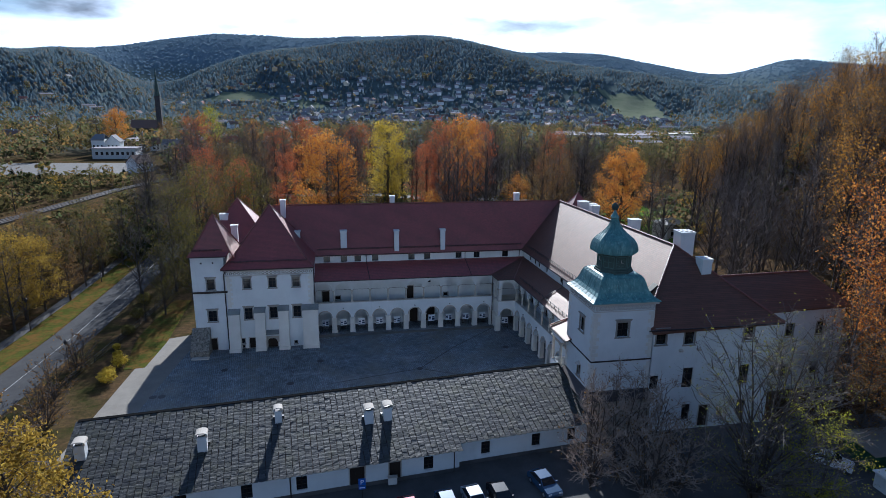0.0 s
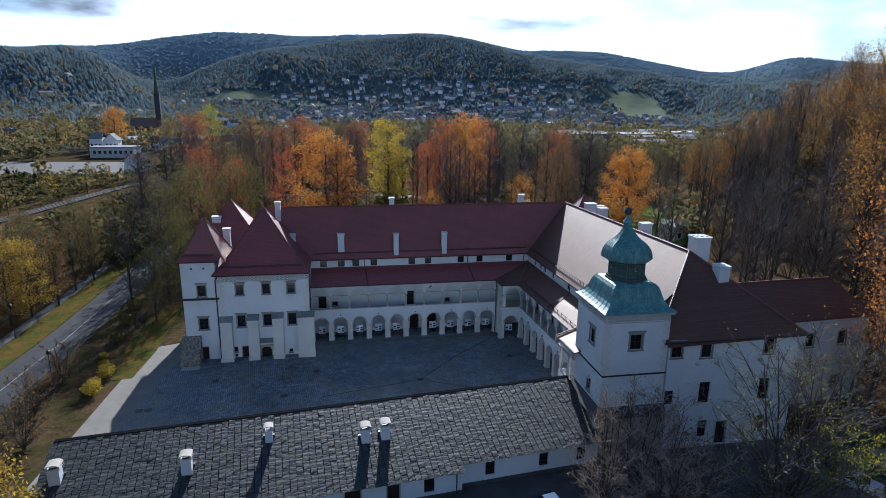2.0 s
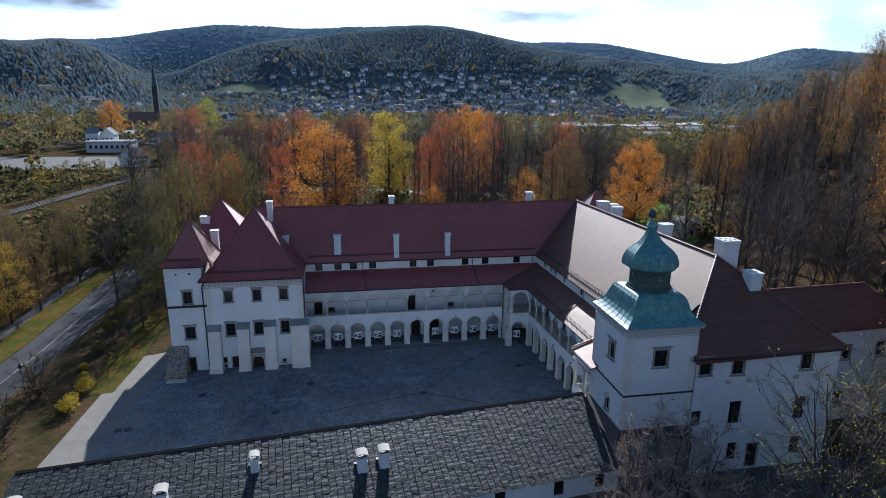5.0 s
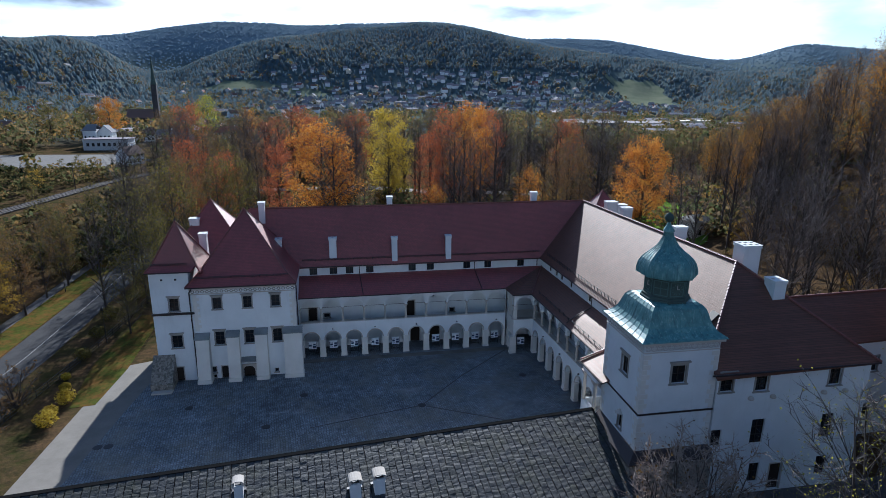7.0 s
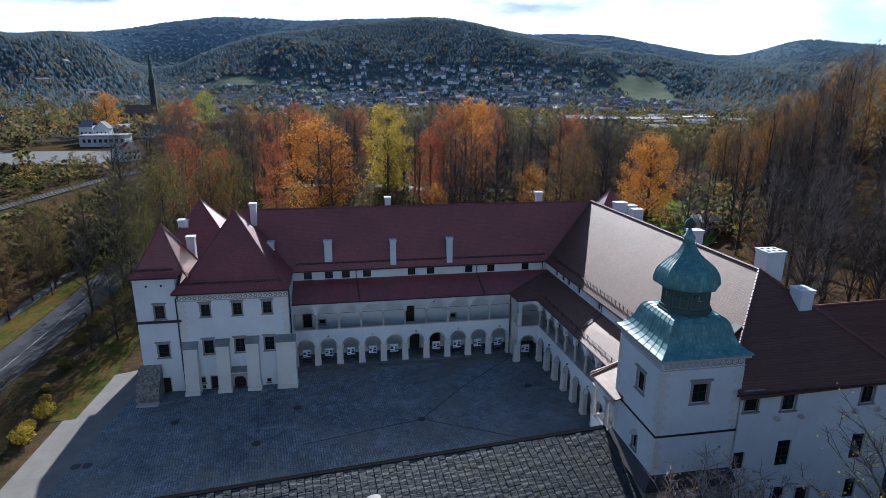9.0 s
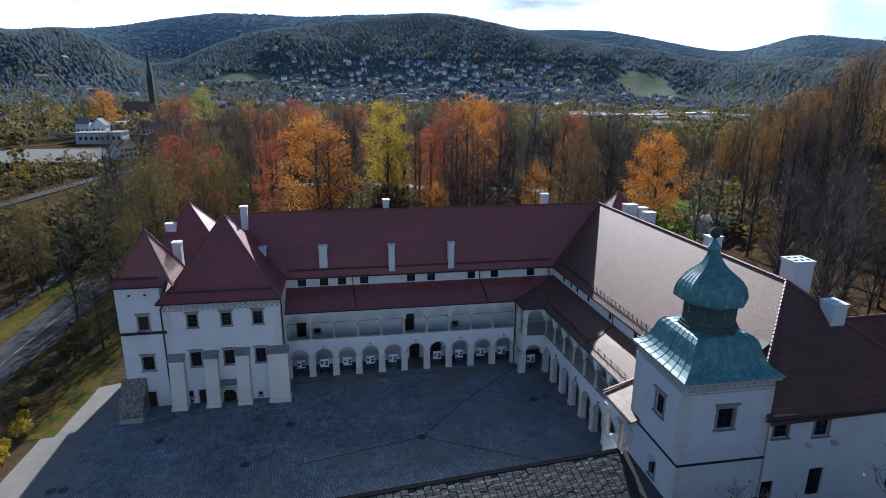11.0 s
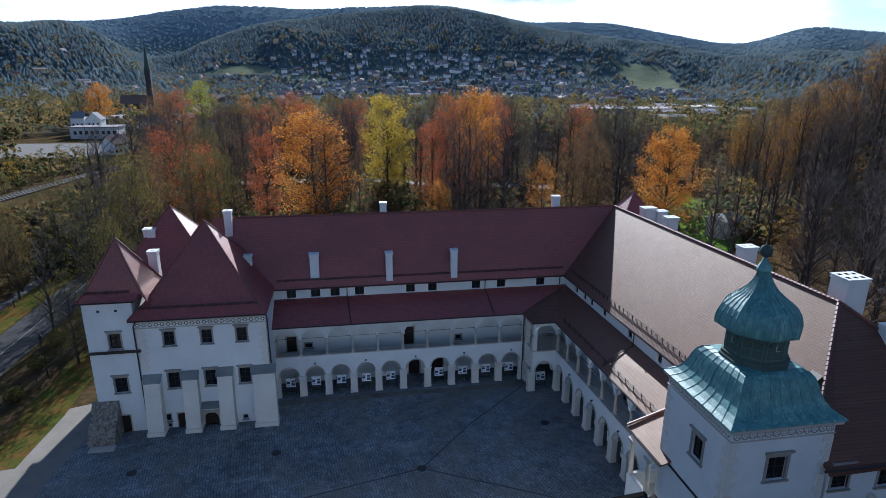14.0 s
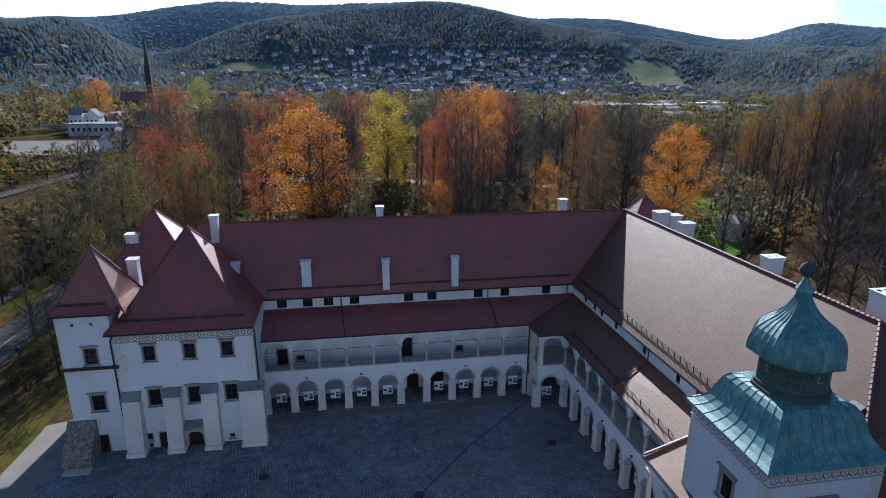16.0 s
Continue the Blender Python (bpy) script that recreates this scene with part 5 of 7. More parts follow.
part("skirt_roof", Mesh().slab([(X0 - o - 0.2, Y0 - o - 0.2, 5.0), (X1 + 0.25, Y0 - o - 0.2, 5.0), (X1 + 0.25, Y0, 5.85), (X0, Y0, 5.85)], 0.1)
     .slab([(X0 - o - 0.2, Y1, 5.0), (X0 - o - 0.2, Y0 - o - 0.2, 5.0), (X0, Y0, 5.85), (X0, Y1, 5.85)], 0.1), M_GUTTER, tower, "dark sheet-metal skirt roof over the footing")

# chimneys of the castle roofs
g = "castle chimneys"
W = "white plastered castle chimney with moulded cap"
for x, y, z0, z1, w in ((5.0, 3.65, 13.0, 17.0, 1.05), (14.0, 3.25, 12.9, 16.9, 0.8), (22.1, 3.25, 12.9, 16.9, 0.8), (-2.6, 3.4, 12.95, 17.2, 0.8), (-5.0, 6.4, 17.0, 22.0, 0.85), (13.7, 7.6, 19.6, 22.2, 0.8), (36.6, 7.6, 19.6, 22.4, 0.9)):
    chimney(x, y, z0, z1, w, 0.85, W, g)
for x, y, w, d, z0, z1 in ((48.45, 4.7, 1.7, 1.3, 15.5, 21.1), (50.0, 4.3, 1.4, 1.2, 14.0, 20.7), (47.1, -3.1, 1.4, 1.1, 17.4, 21.7), (47.3, -16.6, 1.5, 1.1, 17.6, 22.0)):
    chimney(x, y, z0, z1, w, d, W, g)
chimney(48.95, -26.9, 16.5, 22.4, 1.95, 1.75, "broad white chimney stack with several flues on the ridge", g)
chimney(49.15, -31.4, 15.0, 19.95, 1.3, 1.5, W, g)
chimney(-12.2, 0.9, 14.3, 18.95, 0.95, 0.95, W, g)
chimney(-15.65, 11.6, 15.0, 18.85, 1.4, 1.1, W, g)


# ---- outbuilding in front of the courtyard ----
AN = pose(4.9, -32.76, 0, 0, 0, 6.0)      # x along the ridge, y across it
annex = thing("outbuilding", label="long low white outbuilding with rough grey slate roof", category="building", m=AN)
RZ, U0, U1, US = 6.12, -27.6, 26.8, 10.5
SL = (RZ - 3.1) / 10.2                     # fall of the roof towards the yard


def an_part(name, mesh, material, label=""):
    return part(name, mesh, material, annex, label, m=AN)


def an_at(u, v):
    q = AN @ Vector((u, v, 0))
    return (q.x, q.y)


holes = []
a0, a1 = an_at(U0 + 0.3, -9.55), an_at(US, -9.55)
for u, kind in ((-23.0, 1), (-17.0, 1), (-11.1, 1), (-5.9, 1), (-0.4, 2), (3.5, 3), (7.1, 1)):
    u -= U0 + 0.3
    if kind == 1:
        holes.append(window(annex, a0, a1, u, 0.75, 1.05, 1.55, False, (1, 2), 0.0))
    elif kind == 2:
        holes.append(door(annex, a0, a1, u, 0, 1.5, 2.35))
    else:
        holes.append(door(annex, a0, a1, u, 0, 1.2, 2.3))
m = Mesh()
wall(m, a0, a1, -0.2, 3.1, 0.4, holes)
b0, b1 = an_at(US, -8.65), an_at(U1 - 0.6, -8.65)
holes = [window(annex, b0, b1, u, 0.9, 1.05, 1.55, False, (1, 2), 0.0) for u in (3.3, 9.3, 13.7)]
wall(m, b0, b1, -0.2, 3.4, 0.4, holes)
wall(m, a1, b0, -0.2, 3.2, 0.3)
wall(m, b1, an_at(U1 - 0.6, 0.35), -0.2, 3.6, 0.4)
wall(m, an_at(U1 - 0.6, 0.35), an_at(U0 + 0.3, 0.35), -0.2, RZ - 0.05, 0.4)
wall(m, an_at(U0 + 0.3, 0.35), a0, -0.2, 3.0, 0.4)
part("wall", m, M_PLASTER, annex)
m = Mesh()
for p, q, w0 in ((a0, a1, 0), (b0, b1, 0)):
    d = Vector((q[0] - p[0], q[1] - p[1])).normalized()
    n = Vector((d.y, -d.x)) * 0.05
    m.slab([(p[0] + n.x, p[1] + n.y, 0.42), (q[0] + n.x, q[1] + n.y, 0.42), (q[0], q[1], 0.42), (p[0], p[1], 0.42)], 0.6)
part("plinth_band", m, M_YARD, annex, "grey painted plinth")
for p in ((U1 - 0.6, 0, 3.4), (U0 + 0.3, 0, 3.0)):
    an_part("gable", Mesh().quad((p[0], -8.6, p[2] - 0.3), (p[0], 0.1, p[2] - 0.3), (p[0], 0.1, RZ - 0.25)), M_PLASTER)


def roof_z(v):
    return RZ + SL * v if v < 0 else RZ - 0.42 * v


# boarding under the slates, then the back slope
an_part("roof_deck", Mesh().slab([(U0, -10.15, roof_z(-10.15) - 0.04), (US, -10.15, roof_z(-10.15) - 0.04), (US, 0, RZ - 0.04), (U0, 0, RZ - 0.04)], 0.16)
        .slab([(US, -9.2, roof_z(-9.2) - 0.04), (U1, -9.2, roof_z(-9.2) - 0.04), (U1, 0, RZ - 0.04), (US, 0, RZ - 0.04)], 0.16), M_WOOD_DARK, "dark roof boarding with shadowed eaves")
# board coloured black to draw the shaded line along the ridge
an_part("ridge_board", Mesh().box(U0, -0.10, RZ - 0.02, U1, 0.37, RZ + 0.06), M_MATT_BLACK, "ridge board, coloured black for the shaded ridge edge")
an_part("gutter", Mesh().tube((U0, -10.25, roof_z(-10.25) - 0.05), (US, -10.25, roof_z(-10.25) - 0.05), 0.09, n=6), M_GUTTER)
an_part("gutter", Mesh().tube((US, -9.3, roof_z(-9.3) - 0.05), (U1, -9.3, roof_z(-9.3) - 0.05), 0.09, n=6), M_GUTTER)
for u, v in ((-7.0, -9.65), (9.9, -9.65)):
    an_part("downpipe", Mesh().tube((u, v, 3.0), (u, v, 0.05), 0.06, n=7), M_GUTTER)

# slates: the nearest as pieces of their own, the rest joined
rng = random.Random(5)
SW, SH = 0.64, 0.48


def slate_mesh(k):
    r = random.Random(40 + k)
    w, l, t = SW * 0.90, SH * 1.25, 0.03
    jit = lambda a: r.uniform(-a, a)
    m = Mesh()
    lo = [(-w / 2 + jit(0.012), -l + jit(0.04), 0.022 + jit(0.022)), (w / 2 + jit(0.012), -l + jit(0.04), 0.022 + jit(0.022))]
    mid = [(w / 2, -l * 0.45, 0.03 + jit(0.012)), (-w / 2, -l * 0.45, 0.03 + jit(0.012))]
    up = [(w / 2, 0, 0), (-w / 2, 0, 0)]
    m.quad(lo[0], lo[1], mid[0], mid[1])
    m.quad(mid[1], mid[0], up[0], up[1])
    b = [(p[0], p[1], p[2] - t) for p in lo]
    m.quad(b[0], b[1], lo[1], lo[0])
    m.quad((-w / 2, 0, -t), b[0], lo[0], mid[1], up[1])
    m.quad(b[1], (w / 2, 0, -t), up[0], mid[0], lo[1])
    return m


slate_kinds = [slate_mesh(k) for k in range(10)]
slate_data = [k.data("slate", M_SLATE) for k in slate_kinds]
rest = Mesh()
tilt = math.atan(SL)
slate_spots = []
for row in range(23):
    v = -row * 0.452
    off = 0.0
    n = int((U1 - U0) / SW)
    for c in range(n + 1):
        u = U0 + off + (c + 0.5) * SW - 0.2
        if u > U1 - 0.1 or v - 0.5 < (-10.15 if u < US else -9.2) - 0.35:
            continue
        slate_spots.append((u + rng.uniform(-0.02, 0.02), v + rng.uniform(-0.035, 0.035), rng.randrange(10), rng.uniform(-2, 2), rng.uniform(-0.01, 0.02)))
single = []
for u, v, k, tw, dz in slate_spots:
    m0 = pose(u, v, roof_z(v) + 0.03 + dz, math.degrees(tilt), 0, tw)
    if -9.0 < u < 7.2 and -10.2 < v < -4.9 and len(single) < 300:
        single.append((k, m0))
        continue
    s = len(rest.v)
    rest.v += [tuple(m0 @ Vector(p)) for p in slate_kinds[k].v]
    rest.f += [tuple(s + i for i in q) for q in slate_kinds[k].f]
tagged(an_part("slate_cover", rest, M_SLATE, "overlapping rough grey slates"), kind="stuff")


def annex_chimney(u, v, h, w):
    t = thing("chimney", label="whitewashed chimney with small arched cowl on the slate roof", category="chimney", group="outbuilding chimneys", m=AN @ pose(u, v, roof_z(v) - 0.3))
    m0 = WORLD[t]
    hh = h + 0.3
    part("shaft", Mesh().box(-w / 2, -w / 2, 0, w / 2, w / 2, hh - 0.55), M_PLASTER, t, m=m0)
    part("cornice", Mesh().box(-w / 2 - 0.08, -w / 2 - 0.08, hh - 0.55, w / 2 + 0.08, w / 2 + 0.08, hh - 0.45), M_PLASTER, t, m=m0)
    c = Mesh()
    s = w / 2 + 0.02
    for a in (-1, 1):
        for b in (-1, 1):
            c.box(a * s - 0.09, b * s - 0.09, hh - 0.45, a * s + 0.09, b * s + 0.09, hh - 0.18)
    prof = [(math.cos(math.pi * i / 8) * (s + 0.1), hh - 0.2 + math.sin(math.pi * i / 8) * 0.24) for i in range(9)]
    for (x0, z0), (x1, z1) in zip(prof[:-1], prof[1:]):
        c.quad((x0, -s - 0.1, z0), (x1, -s - 0.1, z1), (x1, s + 0.1, z1), (x0, s + 0.1, z0))
        c.quad((x0, s + 0.1, z0 - 0.07), (x1, s + 0.1, z1 - 0.07), (x1, -s - 0.1, z1 - 0.07), (x0, -s - 0.1, z0 - 0.07))
        c.quad((x0, -s - 0.1, z0 - 0.07), (x1, -s - 0.1, z1 - 0.07), (x1, -s - 0.1, z1), (x0, -s - 0.1, z0))
    part("cowl", c, M_TRIM, t, m=m0)
    part("flue", Mesh().box(-w / 2 + 0.12, -w / 2 + 0.12, hh - 0.5, w / 2 - 0.12, w / 2 - 0.12, hh - 0.4), M_IRON, t, m=m0)
    part("flashing", Mesh().box(-w / 2 - 0.2, w / 2, 0.1, w / 2 + 0.2, w / 2 + 0.3, 0.42 + SL * w), M_IRON, t, m=m0)


for u, v, h, w in ((-15.2, -5.6, 2.0, 0.9), (-7.85, -3.3, 1.75, 0.72), (1.55, -5.0, 1.9, 0.9), (3.6, -4.9, 1.9, 0.9), (-26.2, -4.6, 1.9, 0.95)):
    annex_chimney(u, v, h, w)


# ---- trees ----
def tree_kind(name, seed, leaf, label, R=6.5, base=0.18, mid=0.52, limbs=26, subs=6, twigs=0, leaves=3000, size=0.34, trunk=0.30, lean=0.0, stems=1, droop=0.0, H=25.0, up=0.45, twig=None):
    """A tree of height H: tapered trunk, limbs that reach into a rounded crown, side branches, twigs and many small leaf sprays."""
    r = random.Random(seed)
    t = thing(name, label=label, category="tree")
    wood, fine, tips = Mesh(), Mesh(), []
    axes = []
    for s in range(stems):
        a = 2 * math.pi * (s + r.random() * 0.6) / stems
        out = 0.0 if stems == 1 else R * r.uniform(0.25, 0.6)
        pts = []
        for k in range(8):
            f = k / 7
            wob = 0.012 * H
            pts.append(Vector((math.cos(a) * out * f ** 0.8 + r.uniform(-wob, wob) * f, math.sin(a) * out * f ** 0.8 + r.uniform(-wob, wob) * f, -0.4 + H * 0.93 * f)))
        rt = trunk / (1 if stems == 1 else 1.5)
        for k in range(7):
            wood.tube(pts[k], pts[k + 1], rt * (1 - k / 7) ** 0.8 + 0.03, rt * (1 - (k + 1) / 7) ** 0.8 + 0.02, 7 if k < 3 else 5, caps=False)
        axes.append(pts)

    def ribbon_twig(p, q, w):
        d = (q - p)
        sd = d.orthogonal().normalized() * w
        fine.quad(p - sd, p + sd, q)

    for i in range(limbs):
        pts = axes[i % stems]
        f = base + (1 - base) * ((i + r.random()) / limbs)
        env = max(0.06, 1 - ((f - mid) / (1.02 - mid if f > mid else mid - base * 0.55)) ** 2) ** 0.55
        a = i * 2.399 + r.uniform(-0.5, 0.5)
        rad = R * env * r.uniform(0.55, 1.08)
        k = min(6.99, f * 7 * 0.93)
        axis = pts[int(k)].lerp(pts[int(k) + 1], k - int(k))
        end = Vector((axis.x + math.cos(a) * rad, axis.y + math.sin(a) * rad, H * f + rad * 0.12 * r.uniform(-1, 1) - droop * rad))
        fs = max(0.10, f - up * rad / H - r.uniform(0.02, 0.08))
        ks = min(6.99, fs * 7 / 0.93)
        st = pts[int(ks)].lerp(pts[int(ks) + 1], ks - int(ks))
        m1 = st.lerp(end, 0.5) + Vector((0, 0, rad * (0.10 + 0.3 * droop)))
        r0 = 0.03 + trunk * 0.42 * (1 - f) ** 0.6 * (0.4 + 0.6 * rad / R)
        wood.tube(st, m1, r0, r0 * 0.6, 5, caps=False)
        fine.tube(m1, end, r0 * 0.6, 0.018, 4, caps=False)
        tips.append(end)
        for j in range(subs):
            g = r.uniform(0.30, 1.0)
            p = st.lerp(m1, g * 2) if g < 0.5 else m1.lerp(end, g * 2 - 1)
            d = Vector((r.gauss(0, 1), r.gauss(0, 1), r.gauss(0.35 if not droop else -0.8, 0.7)))
            d = (d.normalized() + (end - st).normalized() * 0.8).normalized()
            q = p + d * H * r.uniform(0.045, 0.11)
            fine.tube(p, q, 0.035, 0.012, 3, caps=False)
            tips.append(q)
            tips.append(p.lerp(q, 0.6))
            for _ in range(twigs):
                o = p.lerp(q, r.uniform(0.3, 1.0))
                e = (d + Vector((r.gauss(0, 0.6), r.gauss(0, 0.6), r.gauss(0.2, 0.5)))).normalized()
                ribbon_twig(o, o + e * H * r.uniform(0.03, 0.07), 0.016)
    part("trunk", wood, M_BARK, t)
    part("branchwork" if leaf else "crown", fine, twig or M_TWIG, t, "" if leaf else "bare brown branches and twigs")
    if leaf:
        q = np.random.RandomState(seed)
        P = np.array([tuple(p) for p in tips])
        c = P[q.randint(0, len(P), leaves)] + q.normal(0, 1, (leaves, 3)) * np.array([0.030, 0.030, 0.026]) * H
        if droop:
            c[:, 2] -= np.abs(q.normal(0, 0.06, leaves)) * H
        a = q.normal(0, 1, (leaves, 3))
        a /= np.linalg.norm(a, axis=1)[:, None]
        b = np.cross(a, q.normal(0, 1, (leaves, 3)))
        b /= np.linalg.norm(b, axis=1)[:, None]
        s = size * q.uniform(0.5, 1.35, (leaves, 1))
        n = np.cross(a, b) * s * 0.3
        v = np.stack([c - a * s, c - b * s * 0.65 + n, c + a * s, c + b * s * 0.65 + n], 1).reshape(-1, 3)
        me = bpy.data.meshes.new("crown")
        me.from_pydata(v.tolist(), [], [(4 * i, 4 * i + 1, 4 * i + 2, 4 * i + 3) for i in range(leaves)])
        me.materials.append(LEAF[leaf])
        part("crown", me, None, t)
    return t


def conifer_kind(seed, height):
    r = random.Random(seed)
    t = thing("spruce_tree", label="dark green spruce with drooping branches", category="tree")
    part("trunk", Mesh().tube((0, 0, -0.3), (0, 0, height * 0.95), 0.2, 0.03, 6), M_BARK, t)
    m = Mesh()
    for k in range(26):
        f = k / 26
        z = height * (0.08 + 0.9 * f)
        rad = height * 0.22 * (1 - f) ** 0.9 + 0.12
        for i in range(9):
            a = 2 * math.pi * (i + r.random()) / 9
            L = rad * r.uniform(0.75, 1.15)
            d, s = Vector((math.cos(a), math.sin(a), 0)), Vector((-math.sin(a), math.cos(a), 0))
            w = 0.28 * L + 0.1
            p = Vector((0, 0, z))
            m.quad(p, p + d * L * 0.55 - s * w + Vector((0, 0, -0.1 * L)), p + d * L + Vector((0, 0, -0.42 * L)), p + d * L * 0.55 + s * w + Vector((0, 0, -0.1 * L)))
    part("crown", m, LEAF["spruce"], t)
    return t


BARE = "tall bare tree with fine brown branches"
KIND = {
    "bare1": tree_kind("bare_tree", 11, None, BARE, 4.6, 0.30, 0.62, 30, 6, 5, trunk=0.34, up=0.9),
    "bare2": tree_kind("bare_tree", 12, None, BARE, 3.8, 0.36, 0.66, 28, 6, 5, trunk=0.30, up=1.1),
    "bare3": tree_kind("bare_tree", 13, None, "bare tree with wide crown of brown twigs", 6.4, 0.24, 0.58, 32, 7, 5, trunk=0.38, up=0.6),
    "orange1": tree_kind("oak_tree", 21, "orange", "large tree in full orange autumn leaf", 8.2, 0.12, 0.46, 36, 7, 1, 14000, 0.175, 0.42),
    "orange3": tree_kind("oak_tree", 33, "rust_orange", "tall oak in thinning rust-orange autumn leaf", 6.8, 0.12, 0.5, 40, 8, 4, 9000, 0.13, 0.40),
    "orange2": tree_kind("oak_tree", 22, "orange", "tree with thinning orange autumn leaves", 6.8, 0.20, 0.55, 32, 7, 3, 5000, 0.17, 0.36),
    "yellow1": tree_kind("maple_tree", 23, "yellow", "large tree in bright yellow autumn leaf", 8.0, 0.14, 0.55, 36, 7, 1, 11500, 0.18, 0.40),
    "rust1": tree_kind("beech_tree", 24, "rust", "tree with rust-red autumn leaves", 7.4, 0.14, 0.55, 34, 7, 2, 7000, 0.18, 0.40),
    "brown1": tree_kind("beech_tree", 25, "brown", "half-bare tree with brown autumn leaves", 6.0, 0.20, 0.55, 32, 6, 3, 3200, 0.17, 0.34),
    "brown2": tree_kind("beech_tree", 26, "brown", "nearly bare tree with last brown leaves", 5.0, 0.26, 0.6, 30, 6, 4, 1000, 0.17, 0.30, up=0.8),
    "olive1": tree_kind("lime_tree", 27, "olive", "tree with fading olive-green leaves", 6.6, 0.14, 0.5, 32, 6, 2, 4600, 0.19, 0.36),
    "olive2": tree_kind("lime_tree", 28, "olive", "thinning tree with olive-green leaves", 6.0, 0.20, 0.55, 32, 6, 3, 2400, 0.18, 0.34),
    "lime1": tree_kind("maple_tree", 29, "lime", "tree with yellow-green autumn leaves", 6.4, 0.18, 0.52, 30, 6, 1, 4200, 0.22, 0.34),
    "amber1": tree_kind("lime_tree", 34, "amber", "tree in thick amber and olive autumn leaf", 7.2, 0.12, 0.48, 30, 6, 1, 5200, 0.23, 0.36),
    "scrub1": tree_kind("shrub", 35, "olive", "low shrub with fading olive leaves", 7.5, 0.05, 0.42, 14, 4, 1, 1100, 0.42, 0.2),
    "scrub2": tree_kind("shrub", 36, "brown", "low shrub with last brown leaves", 7.0, 0.05, 0.45, 16, 4, 3, 800, 0.36, 0.2),
    "scrub3": tree_kind("shrub", 37, "amber", "low shrub in amber autumn leaf", 7.0, 0.05, 0.42, 14, 4, 1, 1000, 0.42, 0.2),
    "gold": tree_kind("birch_tree", 30, "yellow", "slender tree with sparse golden leaves", 4.2, 0.3, 0.6, 26, 6, 3, 900, 0.22, 0.22, up=0.9),
    "bank1": tree_kind("oak_tree", 41, "bronze", "tall oak with a bare stem and thin golden-brown crown", 5.2, 0.46, 0.78, 32, 7, 3, 2600, 0.17, 0.36, up=0.9),
    "bank2": tree_kind("oak_tree", 42, "bronze", "tall slender oak with last golden-brown leaves", 4.4, 0.40, 0.74, 30, 6, 4, 1300, 0.16, 0.32, up=1.0),
    "spruce": conifer_kind(31, 20),
}
USED = set()
trng = random.Random(77)


def plant(kind, x, y, height, width=1.0):
    """A tree of that kind and height at a place, turned at random."""
    k = height / (20 if kind == "spruce" else 25)
    m = Matrix.LocRotScale((x, y, float(terrain(x, y)) - 0.05), Euler((0, 0, trng.uniform(0, 6.28))), (k * width, k * width, k))
    ob = KIND[kind]
    if kind in USED:
        ob = copy_thing(ob, Matrix())
    USED.add(kind)
    ob.matrix_basis = m
    return ob


# the coloured trees of the park behind the castle
for kind, x, y, h, w in (
        ("orange1", 1, 84, 28.8, 1.12), ("rust1", -11, 86, 23, 0.7), ("yellow1", 22, 119, 30.5, 0.9), ("rust1", 41, 106, 31, 0.85),
        ("orange1", 48, 108, 33, 0.72), ("rust1", 33, 96, 25, 0.8), ("orange2", 30, 66, 14, 0.9), ("brown1", 61, 62, 24, 0.8), ("orange1", 90, 71, 25.0, 1.0),
        ("brown1", 69, 66, 22, 0.85), ("rust1", -22, 70, 22, 0.8), ("orange2", 55, 66, 18, 0.85), ("brown2", 12, 70, 20, 0.8), ("brown1", -30, 90, 26, 0.9), ("rust1", 58, 128, 30, 0.8),
        ("orange2", 62, 150, 31, 0.8), ("brown1", 74, 84, 25, 0.8), ("brown2", -18, 80, 25, 0.9), ("rust1", -34, 84, 24, 0.8)):
    plant(kind, x, y, h, w)
# the bare rows behind and between them
for i in range(150):
    x, y = trng.uniform(-60, 140), trng.uniform(66, 205)
    if (abs(x - (22 + 0.09 * (y - 119))) < 9 and y < 122) or (72 < x and y < 170 and x > 78 + (y - 66) * 0.55) or (y < 78 and x < 20):
        continue
    plant(trng.choice(["bare1", "bare2", "bare3", "bare1", "bare3", "brown2", "bare2", "rust1" if y > 130 and trng.random() < 0.5 else "bare3"]), x, y, trng.uniform(23, 31), trng.uniform(0.85, 1.25))
for i in range(60):
    x, y = trng.uniform(75, 210), trng.uniform(150, 260)
    plant(trng.choice(["bare3", "olive2", "brown2", "bare3", "bare1"]), x, y, trng.uniform(13, 20), trng.uniform(1.0, 1.4))
for i in range(30):
    x, y = trng.uniform(98, 150), trng.uniform(108, 160)
    plant(trng.choice(["bare3", "brown2", "bare1", "olive2", "bare2"]), x, y, trng.uniform(14, 21), trng.uniform(0.9, 1.3))
